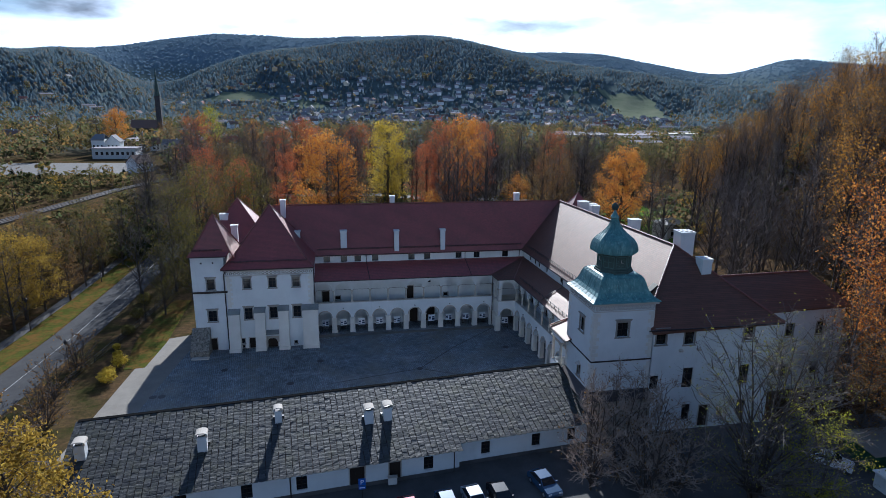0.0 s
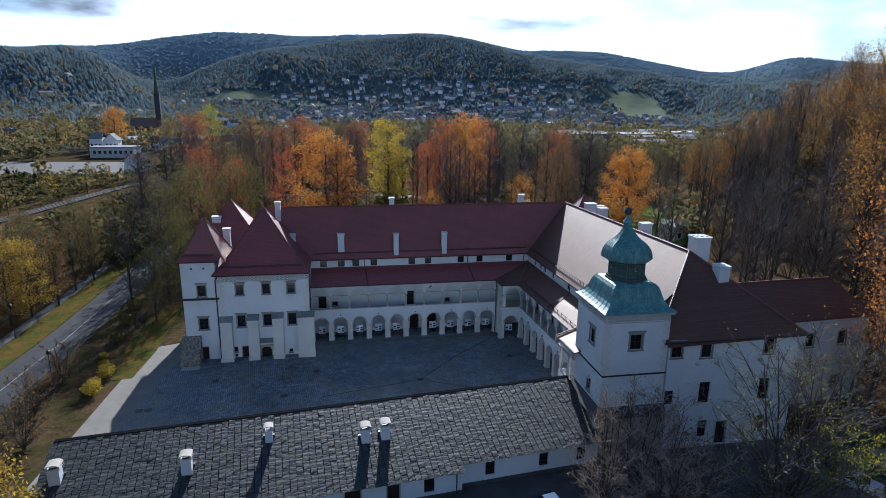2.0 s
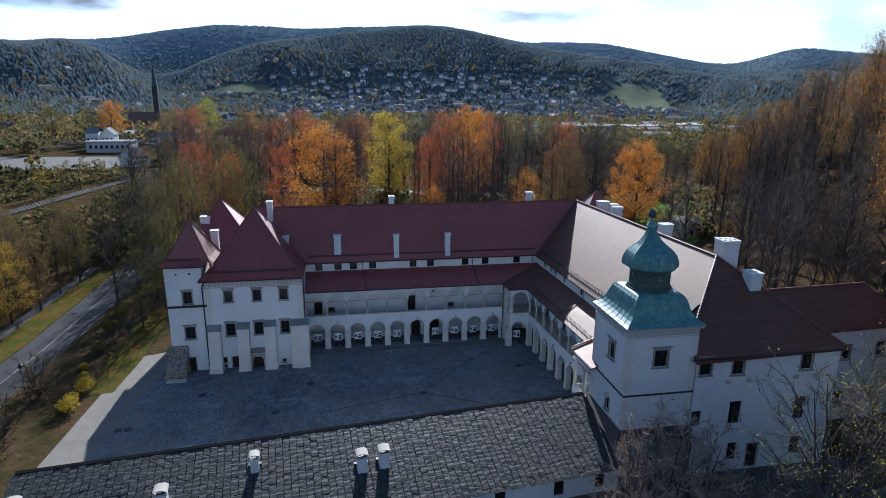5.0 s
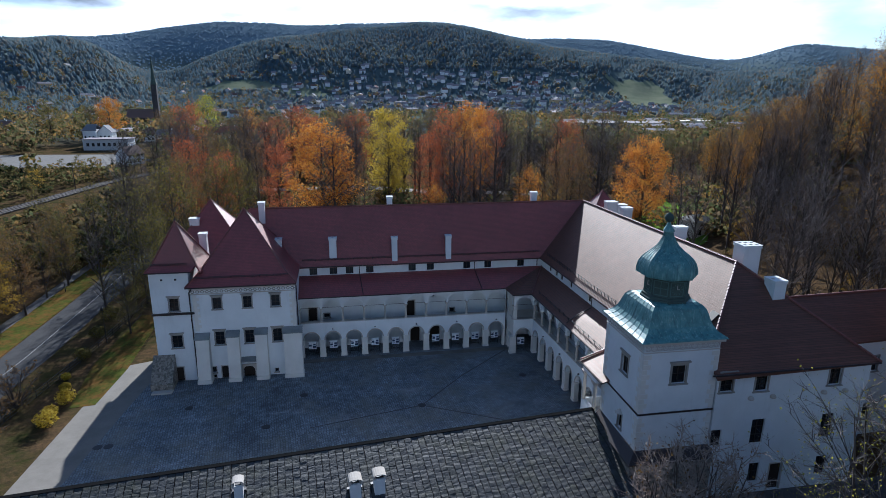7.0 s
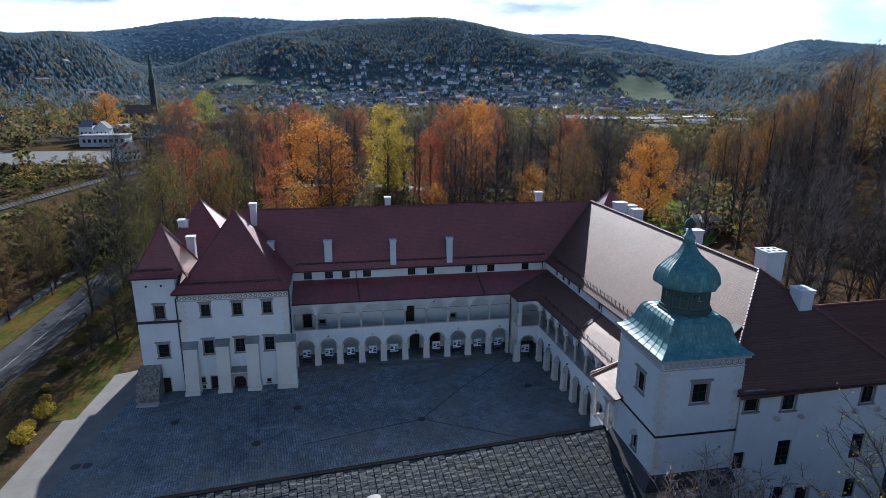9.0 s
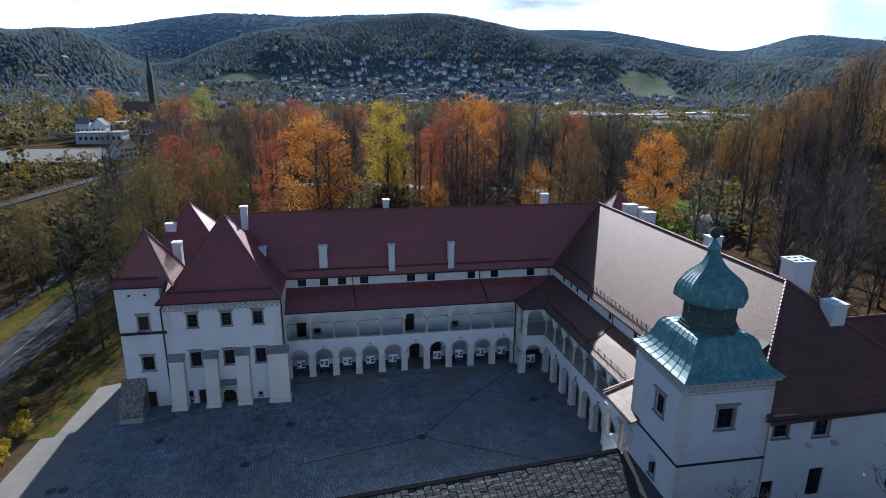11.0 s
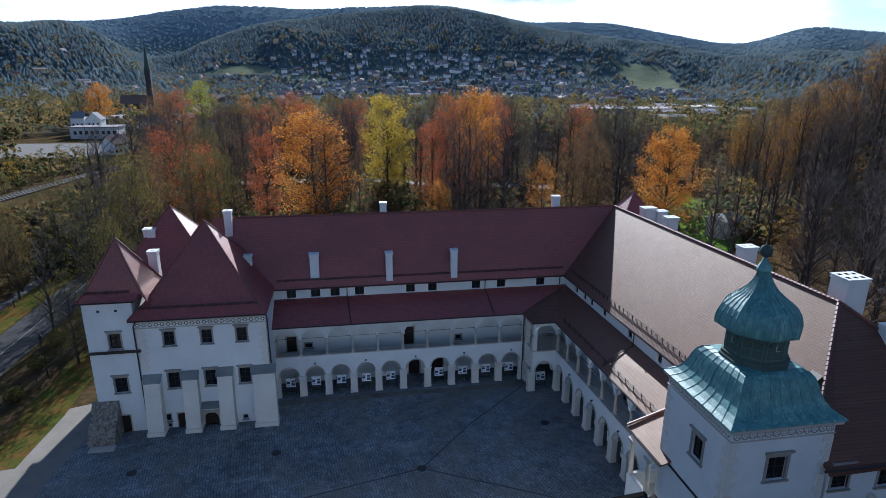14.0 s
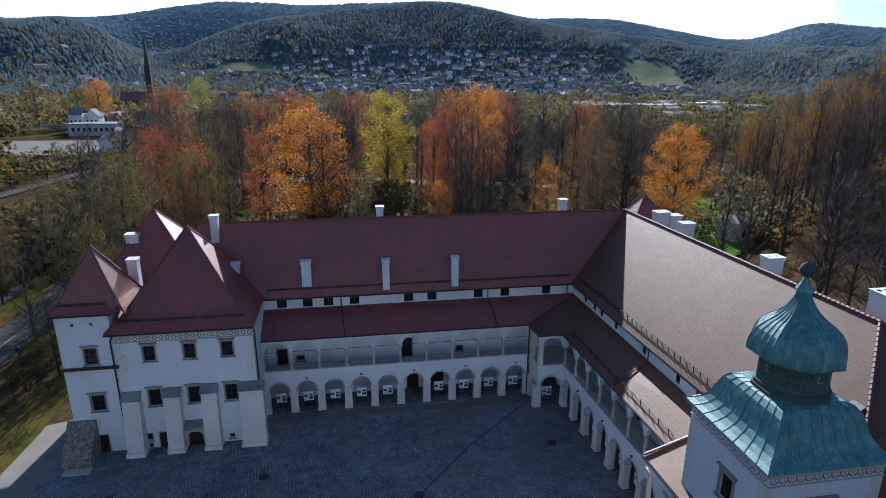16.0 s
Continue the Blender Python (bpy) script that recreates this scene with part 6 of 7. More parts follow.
# left: olive and brown trees by the road
for kind, x, y, h, w in (
        ("olive1", -26, 38, 25, 0.8), ("olive2", -29, 27, 23, 0.8), ("brown1", -27, 50, 24, 0.9), ("olive2", -21, 54, 23, 0.9), ("bare3", -31, 40, 22, 0.9),
        ("brown2", -31, 62, 22, 1), ("olive1", -18, 64, 22, 0.9), ("bare3", -50, 8, 15, 0.9), ("lime1", -58, -6, 15, 1.0), ("brown2", -52, 26, 13, 1.0),
        ("brown1", -49, 44, 15, 1.0), ("bare3", -45, 58, 17, 0.9), ("bare3", -60, 22, 11, 1.2), ("gold", -66, 8, 12, 1.6), ("olive2", -70, 30, 9, 1.3),
        ("orange2", -56, -18, 14, 1.0), ("brown2", -62, 52, 10, 1.3), ("bare3", -48, 76, 17, 1.0), ("bare2", -40, 70, 19, 1.0), ("brown2", -66, 70, 9, 1.4),
        ("bare1", -44, 96, 18, 1.0), ("olive2", -26, 92, 24, 0.9), ("brown2", -38, 116, 20, 1.0), ("bare3", -56, 104, 11, 1.3), ("olive2", -49, -4, 12, 1.1),
        ("olive1", -76, 44, 8, 1.4), ("brown1", -72, -10, 12, 1.2), ("olive2", -68, -24, 13, 1.1), ("lime1", -62, -32, 14, 1.1), ("spruce", -80, 60, 8, 1.2), ("olive1", -24, 76, 21, 0.9),
        ("bare3", -34, 36, 17, 1.0), ("brown2", -33.5, 50, 19, 1.0), ("bare3", -34.5, 66, 20, 1.0), ("bare1", -34.2, 22, 15, 1.0), ("olive1", -24.5, 21, 18, 0.7), ("olive2", -27.5, 13, 13, 0.9), ("amber1", -51, 14, 15, 1.0), ("olive2", -54, 30, 16, 1.1), ("amber1", -58, 20, 15, 1.1), ("brown1", -60, 36, 15, 1.2),
        ("olive2", -53, 48, 16, 1.1), ("amber1", -62, 10, 15, 1.2), ("amber1", -55, 2, 14, 1.1), ("olive1", -66, 26, 14, 1.2), ("olive2", -50, 62, 17, 1.0), ("olive1", -54, 9, 15, 1.1),
        ("amber1", -57, -10, 13, 1.1), ("amber1", -61, -2, 13, 1.2), ("olive1", -70, 2, 13, 1.3), ("gold", -63, -16, 13, 1.8), ("olive1", -72, 40, 13, 1.2), ("brown1", -64, 48, 14, 1.2),
        ("olive2", -50.5, -22, 12, 1.1), ("olive2", -33.6, 58, 20, 1.0), ("brown1", -47.8, 24, 13, 1.0), ("olive2", -47.6, 40, 14, 1.0), ("brown1", -49.8, -10, 12, 1.1), ("amber1", -49.6, 18, 14, 1.0), ("brown2", -48.4, 33, 14, 1.0), ("bare3", -46.8, 50, 14, 1.0), ("orange1", -164, 400, 30, 1.1), ("lime1", -92, 388, 32, 1.1), ("olive1", -170, 380, 26, 1.3), ("brown1", -120, 372, 22, 1.4), ("olive1", -205, 400, 28, 1.3), ("orange2", -60, 380, 22, 1.3)):
    plant(kind, x, y, h, w)
for i in range(150):
    x, y = trng.uniform(-190, -60), trng.uniform(40, 224)
    near_rail = x + 99.5 - (y - 112) * 0.2
    if -7 < near_rail < 22:
        continue
    plant(trng.choice(["scrub1", "scrub1", "scrub2", "scrub3", "spruce", "spruce", "scrub2", "scrub1"]), x, y, trng.uniform(3, 5.5) if 0 < near_rail < 40 else trng.uniform(4, 8.5), trng.uniform(1.1, 1.7))
# the wooded bank on the right
for i in range(320):
    x, y = trng.uniform(68, 150), trng.uniform(-50, 115)
    if x < 73 + max(0, y) * 0.55 or (y < -20 and x < 80):
        continue
    kind = trng.choice(["bare1", "bare2", "bare1", "bare2", "bare3"] if x < 104 else ["bank1", "bank2", "bare1", "bare2", "bare3"])
    plant(kind, x, y, trng.uniform(20, 27), trng.uniform(0.7, 1.0))
for kind, x, y, h, w in (("orange3", 73.5, -38.5, 34, 0.95), ("orange3", 79, -33, 32, 0.9), ("orange3", 77, -47, 29, 0.9), ("brown1", 104, 4, 27, 0.9), ("bank1", 110, -4, 28, 0.9), ("bank1", 92, -8, 27, 1.0),
                         ("brown2", 90, -16, 26, 0.9), ("lime1", 61, -54, 10, 1.3), ("orange1", 80, -58, 24, 0.8), ("bare1", 80, 36, 23, 1.0), ("bare2", 79, 28, 23, 1.0), ("bare1", 82, 14, 24, 1.0)):
    plant(kind, x, y, h, w)
# lower growth with golden and brown leaves under them
for i in range(180):
    x, y = trng.uniform(66, 140), trng.uniform(-45, 110)
    if x < 70 + max(0, y) * 0.58 or (y < -20 and x < 80):
        continue
    plant(trng.choice(["scrub2", "scrub1", "scrub2", "scrub2", "scrub3", "scrub2"]), x, y, trng.uniform(4, 8), trng.uniform(1.1, 1.7))
# trees close to the camera
near = tree_kind("young_tree", 61, "lime", "many-stemmed bare tree with last yellow-green leaves", 7.0, 0.10, 0.42, 96, 9, 8, 3600, 0.075, 0.22, stems=5, H=19.0, up=0.9)
near.matrix_basis = pose(44.0, -51.0, 0)
young = tree_kind("young_tree", 62, "lime", "low leafy tree with yellow-green leaves by the yard", 4.2, 0.08, 0.45, 44, 8, 4, 6500, 0.085, 0.12, stems=3, H=10.0, up=0.8)
young.matrix_basis = pose(49.5, -52.0, 0)
for k, (x, y, h, w) in enumerate(((29.0, -46.4, 12, 3.6), (32.3, -45.4, 12.5, 3.8), (36.0, -44.5, 11, 3.4), (33.8, -49.0, 9, 3.6), (37.5, -48.0, 8, 3.4))):
    b = tree_kind("birch_tree", 70 + k, "brown", "bare thin birch sapling with a few brown leaves", w, 0.12, 0.5, 46, 9, 8, 420, 0.10, 0.09, stems=4, H=h, up=0.9, twig=M_BIRCH_TWIG)
    b.matrix_basis = pose(x, y, 0)
for kind, x, y, h, w in (("bare3", 60, -41, 15, 1.1), ("brown2", 66, -38, 18, 1.0), ("bare1", 57, -42.5, 13, 1.2), ("bare3", 71, -42, 19, 0.9), ("brown1", 63, -44, 12, 1.0), ("bare2", 74, -36, 22, 1.0)):
    plant(kind, x, y, h, w)
wil = tree_kind("willow_tree", 81, "amber", "weeping willow with golden-green leaves", 6.0, 0.25, 0.6, 44, 7, 2, 9500, 0.17, 0.3, droop=0.35, H=15.0)
wil.matrix_basis = pose(-21.5, -50.5, 0)
wil2 = tree_kind("willow_tree", 82, "amber", "weeping willow with golden-green leaves", 4.2, 0.25, 0.6, 36, 7, 2, 4200, 0.17, 0.24, droop=0.35, H=10.5)
wil2.matrix_basis = pose(-29.5, -41.5, 0)
for k, (x, y, h) in enumerate(((-30.5, -26, 6.5), (-33, -18, 6), (-35, -30, 7.5), (-33.5, -9, 5.5))):
    b = tree_kind("shrub", 90 + k, "brown", "tangled bare shrub with a few brown leaves", 3.0, 0.1, 0.5, 30, 7, 4, 500, 0.13, 0.08, stems=4, H=h, up=0.7)
    b.matrix_basis = pose(x, y, 0)


MEADOWS = ((27.0, 31.3, 1150, 1390), (-10.5, -5.5, 1240, 1330), (-4, -1, 1180, 1230))


# woods far off: crowns of a few leaf sprays each, joined in one
def crowns(name, material, label, seed, n, az0, az1, d0, d1, h0, h1, sprays, wide, spire, fields, power=1.0):
    r = np.random.RandomState(seed)
    az = np.radians(r.uniform(az0, az1, n))
    d = d0 * (d1 / d0) ** (r.uniform(0, 1, n) ** power)
    x, y = 8 + d * np.sin(az), -78 + d * np.cos(az)
    f = np.sin(x * 0.010 + 1.5 * np.sin(y * 0.005)) * np.sin(y * 0.008 + 2) + r.uniform(-0.6, 0.6, n)
    keep = f > fields
    # the built-up slope is only thinly wooded
    built = (az > radians(-6)) & (az < radians(32)) & (d > 900) & (d < 1640)
    keep &= ~built | (r.uniform(0, 1, n) < 0.3)
    keep |= built & (terrain(x, y) - 38 > d * math.tan(radians(1.9)))
    for a0, a1, b0, b1 in MEADOWS:
        skew = az + radians(2.4) * (d - b0) / (b1 - b0)
        keep &= ~((skew > radians(a0)) & (skew < radians(a1)) & (d > b0) & (d < b1))
    keep &= ~((x > -220) & (x < -95) & (y > 228) & (y < 300)) & ~((x > -172) & (x < -88) & (y > 295) & (y < 352))
    keep &= ~((np.abs(x + 99.5 - (y - 112) * 0.2 - 7) < 15) & (y < 240) & (x < -50))
    x, y = x[keep], y[keep]
    n = len(x)
    z = terrain(x, y)
    h = r.uniform(h0, h1, n)
    w = h * r.uniform(0.7, 1.2, n) * wide
    if spire:
        # far crowns: tapering conifers, or rounded ones with a shoulder
        k = 5
        a = r.uniform(0, 2 * math.pi, n)[:, None] + np.arange(k) * 2 * math.pi / k
        rings = [(1.0, 0.10)] if spire == "cone" else [(0.85, 0.15), (0.80, 0.66)]
        lev = []
        for wide_at, up in rings:
            q = w[:, None] * wide_at * r.uniform(0.7, 1.2, (n, k))
            lev.append(np.stack([x[:, None] + q * np.cos(a), y[:, None] + q * np.sin(a), z[:, None] - 1.0 + h[:, None] * (up + r.uniform(-0.1, 0.1, (n, k)))], 2))
        tip = np.stack([x + w * r.uniform(-0.2, 0.2, n), y, z + h], 1)[:, None, :]
        V = np.concatenate(lev + [tip], 1)
        m = V.shape[1]
        k0 = m * np.arange(n)[:, None, None]
        i5 = np.arange(k)
        j5 = (i5 + 1) % k
        tri = [np.stack([m - 1 - k + i5, m - 1 - k + j5, np.full(k, m - 1)], 1)]
        if len(rings) == 2:
            tri += [np.stack([i5, j5, k + j5], 1), np.stack([i5, k + j5, k + i5], 1)]
        F = (k0 + np.concatenate(tri)[None]).reshape(-1)
        me = bpy.data.meshes.new(name)
        me.vertices.add(n * m)
        me.vertices.foreach_set("co", V.ravel())
        me.loops.add(len(F))
        me.loops.foreach_set("vertex_index", F)
        me.polygons.add(len(F) // 3)
        me.polygons.foreach_set("loop_start", np.arange(0, len(F), 3))
        me.polygons.foreach_set("use_smooth", [True] * (len(F) // 3))
        me.update(calc_edges=True)
        me.materials.append(material)
        tagged(new(name, me), label, "woods", kind="stuff")
        return
    t = r.uniform(0, 1, (n, sprays)) ** 0.8
    a = r.uniform(0, 2 * math.pi, (n, sprays))
    taper = np.sqrt(np.clip(1 - (2 * t - 1) ** 2, 0.05, 1))
    rad = w[:, None] * taper * np.sqrt(r.uniform(0.1, 1, (n, sprays)))
    c = np.stack([x[:, None] + rad * np.cos(a), y[:, None] + rad * np.sin(a), z[:, None] + h[:, None] * (0.12 + 0.83 * t)], 2)
    u = r.normal(0, 1, (n, sprays, 3))
    u /= np.linalg.norm(u, axis=2)[..., None]
    v = np.cross(u, r.normal(0, 1, (n, sprays, 3)))
    v /= np.linalg.norm(v, axis=2)[..., None]
    s = (w[:, None] * (0.30 + 0.25 * taper) * r.uniform(0.6, 1.2, (n, sprays)) * (7.0 / sprays) ** 0.55)[..., None]
    V = np.stack([c - u * s, c - v * s, c + u * s, c + v * s], 2).reshape(-1, 3)
    k = n * sprays
    me = bpy.data.meshes.new(name)
    me.vertices.add(4 * k)
    me.vertices.foreach_set("co", V.ravel())
    me.loops.add(4 * k)
    me.loops.foreach_set("vertex_index", np.arange(4 * k))
    me.polygons.add(k)
    me.polygons.foreach_set("loop_start", np.arange(0, 4 * k, 4))
    me.update(calc_edges=True)
    me.materials.append(material)
    tagged(new(name, me), label, "woods", kind="stuff")


def meadow(a0, a1, d0, d1):
    """An open field draped over the slope."""
    m = Mesh()
    n = 14
    P = [[None] * (n + 1) for _ in range(n + 1)]
    for i in range(n + 1):
        for j in range(n + 1):
            az = radians(a0 + (a1 - a0) * i / n + 0.25 * math.sin(j * 1.3) - 2.4 * j / n)
            d = d0 + (d1 - d0) * j / n + 14 * math.sin(i * 1.1)
            x, y = 8 + d * math.sin(az), -78 + d * math.cos(az)
            P[i][j] = (x, y, float(terrain(x, y)) + 1.2)
    for i in range(n):
        for j in range(n):
            m.quad(P[i][j], P[i + 1][j], P[i + 1][j + 1], P[i][j + 1])
    tagged(part("meadow", m, M_MEADOW, None, "open pale green meadow on the hillside"), category="meadow", kind="structure")


for a in MEADOWS:
    meadow(*a)
crowns("far_woods", M_WOODS, "dark spruce woods on the nearer hills, tinted blue for haze", 9, 34000, -42, 58, 1000, 2000, 6, 9.5, 9, 0.40, "cone", -1.1, 0.75)
crowns("far_broadleaf_woods", M_WOODS_LEAF, "autumn broadleaf woods on the nearer hills, paled for haze", 29, 18000, -42, 58, 880, 1900, 5, 8.5, 9, 0.58, "dome", -0.9, 0.8)
crowns("high_woods", M_FAR_RIDGE, "woods on the high ridge, coloured blue for haze", 19, 14000, -42, 58, 2000, 3060, 4, 7, 6, 0.9, "cone", -1.5, 0.6)
crowns("valley_woods", M_VALLEY, "autumn trees between the houses of the valley", 10, 6500, -42, 56, 335, 1500, 7, 14, 26, 0.42, False, -0.6, 0.95)
crowns("park_underwood", M_VALLEY, "brown underwood between the park trees", 12, 800, -34, 50, 150, 330, 3, 7, 40, 0.6, False, -0.3)
crowns("lineside_scrub", M_SCRUB, "dark olive and brown scrub beside the railway line", 14, 1100, -45, -19, 140, 312, 2.5, 6.0, 30, 0.6, False, -0.45)


# ---- courtyard things ----
def box_mesh(name, material, *boxes):
    m = Mesh()
    for b in boxes:
        m.box(*b)
    return m.data(name, material)


board = thing("display_board", label="white exhibition board on dark posts under the arcade", category="display board", group="exhibition boards")
part("panel", Mesh().box(-0.56, -0.03, 1.0, 0.56, 0.03, 2.15), M_WHITE, board)
part("picture", Mesh().box(-0.50, -0.036, 1.42, -0.12, -0.03, 1.70), M_NAVY, board, "dark printed photograph")
part("picture", Mesh().box(0.06, -0.036, 1.18, 0.50, -0.03, 1.50), M_NAVY, board, "dark printed photograph")
part("picture", Mesh().box(0.10, -0.036, 1.60, 0.46, -0.03, 1.84), M_NAVY, board, "dark printed photograph")
part("text_bar", Mesh().box(-0.52, -0.036, 1.80, -0.05, -0.03, 1.85), M_IRON, board)
part("text_bar", Mesh().box(-0.52, -0.036, 1.16, -0.1, -0.03, 1.22), M_IRON, board)
for x in (-0.58, 0.58):
    part("post", Mesh().box(x - 0.03, 0.03, 0.0, x + 0.03, 0.08, 1.98), M_IRON, board)
part("rail", Mesh().box(-0.62, 0.03, 0.30, 0.62, 0.07, 0.36), M_IRON, board)
spots = [along(A0, A1, (k + 0.5) * 3.05, 0, 0.75) for k in (0, 1, 2, 3, 4, 6, 7, 8, 9)]
spots.append(along((30.8, -3.35), (33.75, -3.35), 1.47, 0, 0.85))
spots += [along(C0, C1, (k + 0.5) * 2.876, 0, 0.8) for k in (2, 3, 4, 5)]
board.matrix_basis = spots[0]
for m0 in spots[1:]:
    copy_thing(board, m0)

drain = thing("drain_cover", label="dark round cast-iron drain cover set in the paving", category="drain cover", group="drain covers")
part("lid", Mesh().lathe([(0.42, 0.0), (0.42, 0.015), (0.36, 0.02)], 16, 0, 0), M_IRON, drain)
part("rim", Mesh().lathe([(0.50, 0.0), (0.50, 0.008), (0.43, 0.008)], 16, 0, 0), M_GUTTER, drain)
spots = [(15.5, -16.0), (-3.0, -18.0), (-12.8, -12.3), (-19.5, -19.3), (-20.6, -19.3), (0.9, -11.2), (30.3, -10.2)]
drain.matrix_basis = pose(*spots[0], 0.003)
for p in spots[1:]:
    copy_thing(drain, pose(*p, 0.003))
for p0, p1 in (((15.5, -16), (22, -9)), ((15.5, -16), (27, -22)), ((15.5, -16), (2, -19)), ((22, -9), (30.0, -2.0))):
    d = Vector((p1[0] - p0[0], p1[1] - p0[1])).normalized()
    n = Vector((-d.y, d.x)) * 0.09
    tagged(part("gutter_strip", Mesh().slab([(p0[0] - n.x, p0[1] - n.y, 0.006), (p1[0] - n.x, p1[1] - n.y, 0.006), (p1[0] + n.x, p1[1] + n.y, 0.006), (p0[0] + n.x, p0[1] + n.y, 0.006)], 0.004), M_YARD, None,
                "dark drainage strip of setts across the courtyard"), category="drainage strip", kind="structure")
# stepped edge in front of the arcades
sheet("kerb", [(0.4, -2.0), (30.6, -2.0), (30.6, -0.95), (0.4, -0.95)], 0.03, M_KERB, "worn stone kerb strip before the arcade", "kerb", 0.04)


# ---- bushes, lamps, fence ----
def bush(x, y, r, leaf, seed, label):
    t = thing("bush", x, y, 0, label, "bush", "garden bushes")
    q = np.random.RandomState(seed)
    rr = random.Random(seed)
    st = Mesh()
    for k in range(9):
        a = k * 0.7
        st.tube((x, y, 0), (x + math.cos(a) * r * 0.6, y + math.sin(a) * r * 0.6, r * rr.uniform(0.7, 1.2)), 0.03, 0.01, 4, caps=False)
    part("stem", st, M_TWIG, t)
    n = 700
    a = q.normal(0, 1, (n, 3))
    a /= np.linalg.norm(a, axis=1)[:, None]
    c = a * q.uniform(0.55, 1.05, (n, 1)) * r * np.array([1, 1, 0.75]) + np.array([x, y, r * 0.75])
    u = q.normal(0, 1, (n, 3))
    u /= np.linalg.norm(u, axis=1)[:, None]
    w = np.cross(u, a)
    s = 0.10 * q.uniform(0.6, 1.4, (n, 1))
    v = np.stack([c - u * s, c - w * s, c + u * s, c + w * s], 1).reshape(-1, 3)
    me = bpy.data.meshes.new("foliage")
    me.from_pydata(v.tolist(), [], [(4 * i, 4 * i + 1, 4 * i + 2, 4 * i + 3) for i in range(n)])
    me.materials.append(LEAF[leaf])
    part("foliage", me, None, t)


for k, (x, y, r) in enumerate(((-28.1, -8.6, 1.25), (-28.6, -11.6, 0.9), (-28.0, -13.8, 1.3), (-29.6, -5.2, 0.7), (-30.8, -2.0, 0.6))):
    bush(x, y, r, "yellow", 200 + k, "rounded golden-yellow bush beside the paving")
for k, (x, y, r) in enumerate(((-33, 20, 1.6), (-32, 12, 1.3), (-31.5, 30, 1.8), (-31, 4, 1.2), (-34, 40, 2.0))):
    bush(x, y, r, "olive", 220 + k, "dark green shrub at the edge of the park")


def street_lamp(x, y, h=5.2):
    t = thing("street_lamp", x, y, 0, "slim black street lamp with glass head", "street lamp", "street lamps")
    part("pole", Mesh().lathe([(0.10, 0), (0.09, 0.6), (0.05, 0.7), (0.04, h)], 8, x, y), M_IRON, t)
    hd = part("head", Mesh().lathe([(0.05, h), (0.22, h + 0.12), (0.26, h + 0.5), (0.10, h + 0.62), (0.03, h + 0.8)], 8, x, y), M_IRON, t)
    part("globe", Mesh().lathe([(0.16, h + 0.10), (0.21, h + 0.46), (0.1, h + 0.5)], 8, x, y), M_WHITE, hd)


for x, y in ((-29.9, 9.8), (-33.4, -12), (-35.0, 24), (-47.6, 8), (-46.5, 36)):
    street_lamp(x, y)
fence = thing("fence", -31, 0, 0, "low dark iron park fence beside the road bank", "fence")
post = box_mesh("post", M_IRON, (-0.03, -0.03, 0, 0.03, 0.03, 1.15))
line = [(-35.0, -30), (-33.2, -14), (-31.6, -2), (-30.4, 8), (-29.6, 20), (-29.0, 34)]
for a, b in zip(line[:-1], line[1:]):
    n = max(2, int(math.hypot(b[0] - a[0], b[1] - a[1]) / 2.2))
    for z in (0.25, 0.65, 1.05):
        part("rail", Mesh().tube((*a, z), (*b, z), 0.03, n=4), M_IRON, fence)
    for i in range(n):
        part("post", post, None, fence, m=pose(a[0] + (b[0] - a[0]) * i / n, a[1] + (b[1] - a[1]) * i / n, 0))

# ---- car park ----
CAR_PAINT = {n: mat(n + "_car_paint", c, 0.25, 0.2, 0.6) for n, c in (("silver", (0.42, 0.44, 0.46)), ("white", (0.75, 0.76, 0.77)), ("red", (0.25, 0.02, 0.025)), ("blue", (0.05, 0.09, 0.16)), ("black", (0.015, 0.016, 0.018)))}
M_TYRE = mat("tyre_rubber", (0.015, 0.015, 0.015), 0.85)
M_LAMP_RED = mat("tail_lamp_plastic", (0.3, 0.01, 0.01), 0.3)
M_LAMP_CLEAR = mat("headlamp_glass", (0.6, 0.62, 0.63), 0.15)


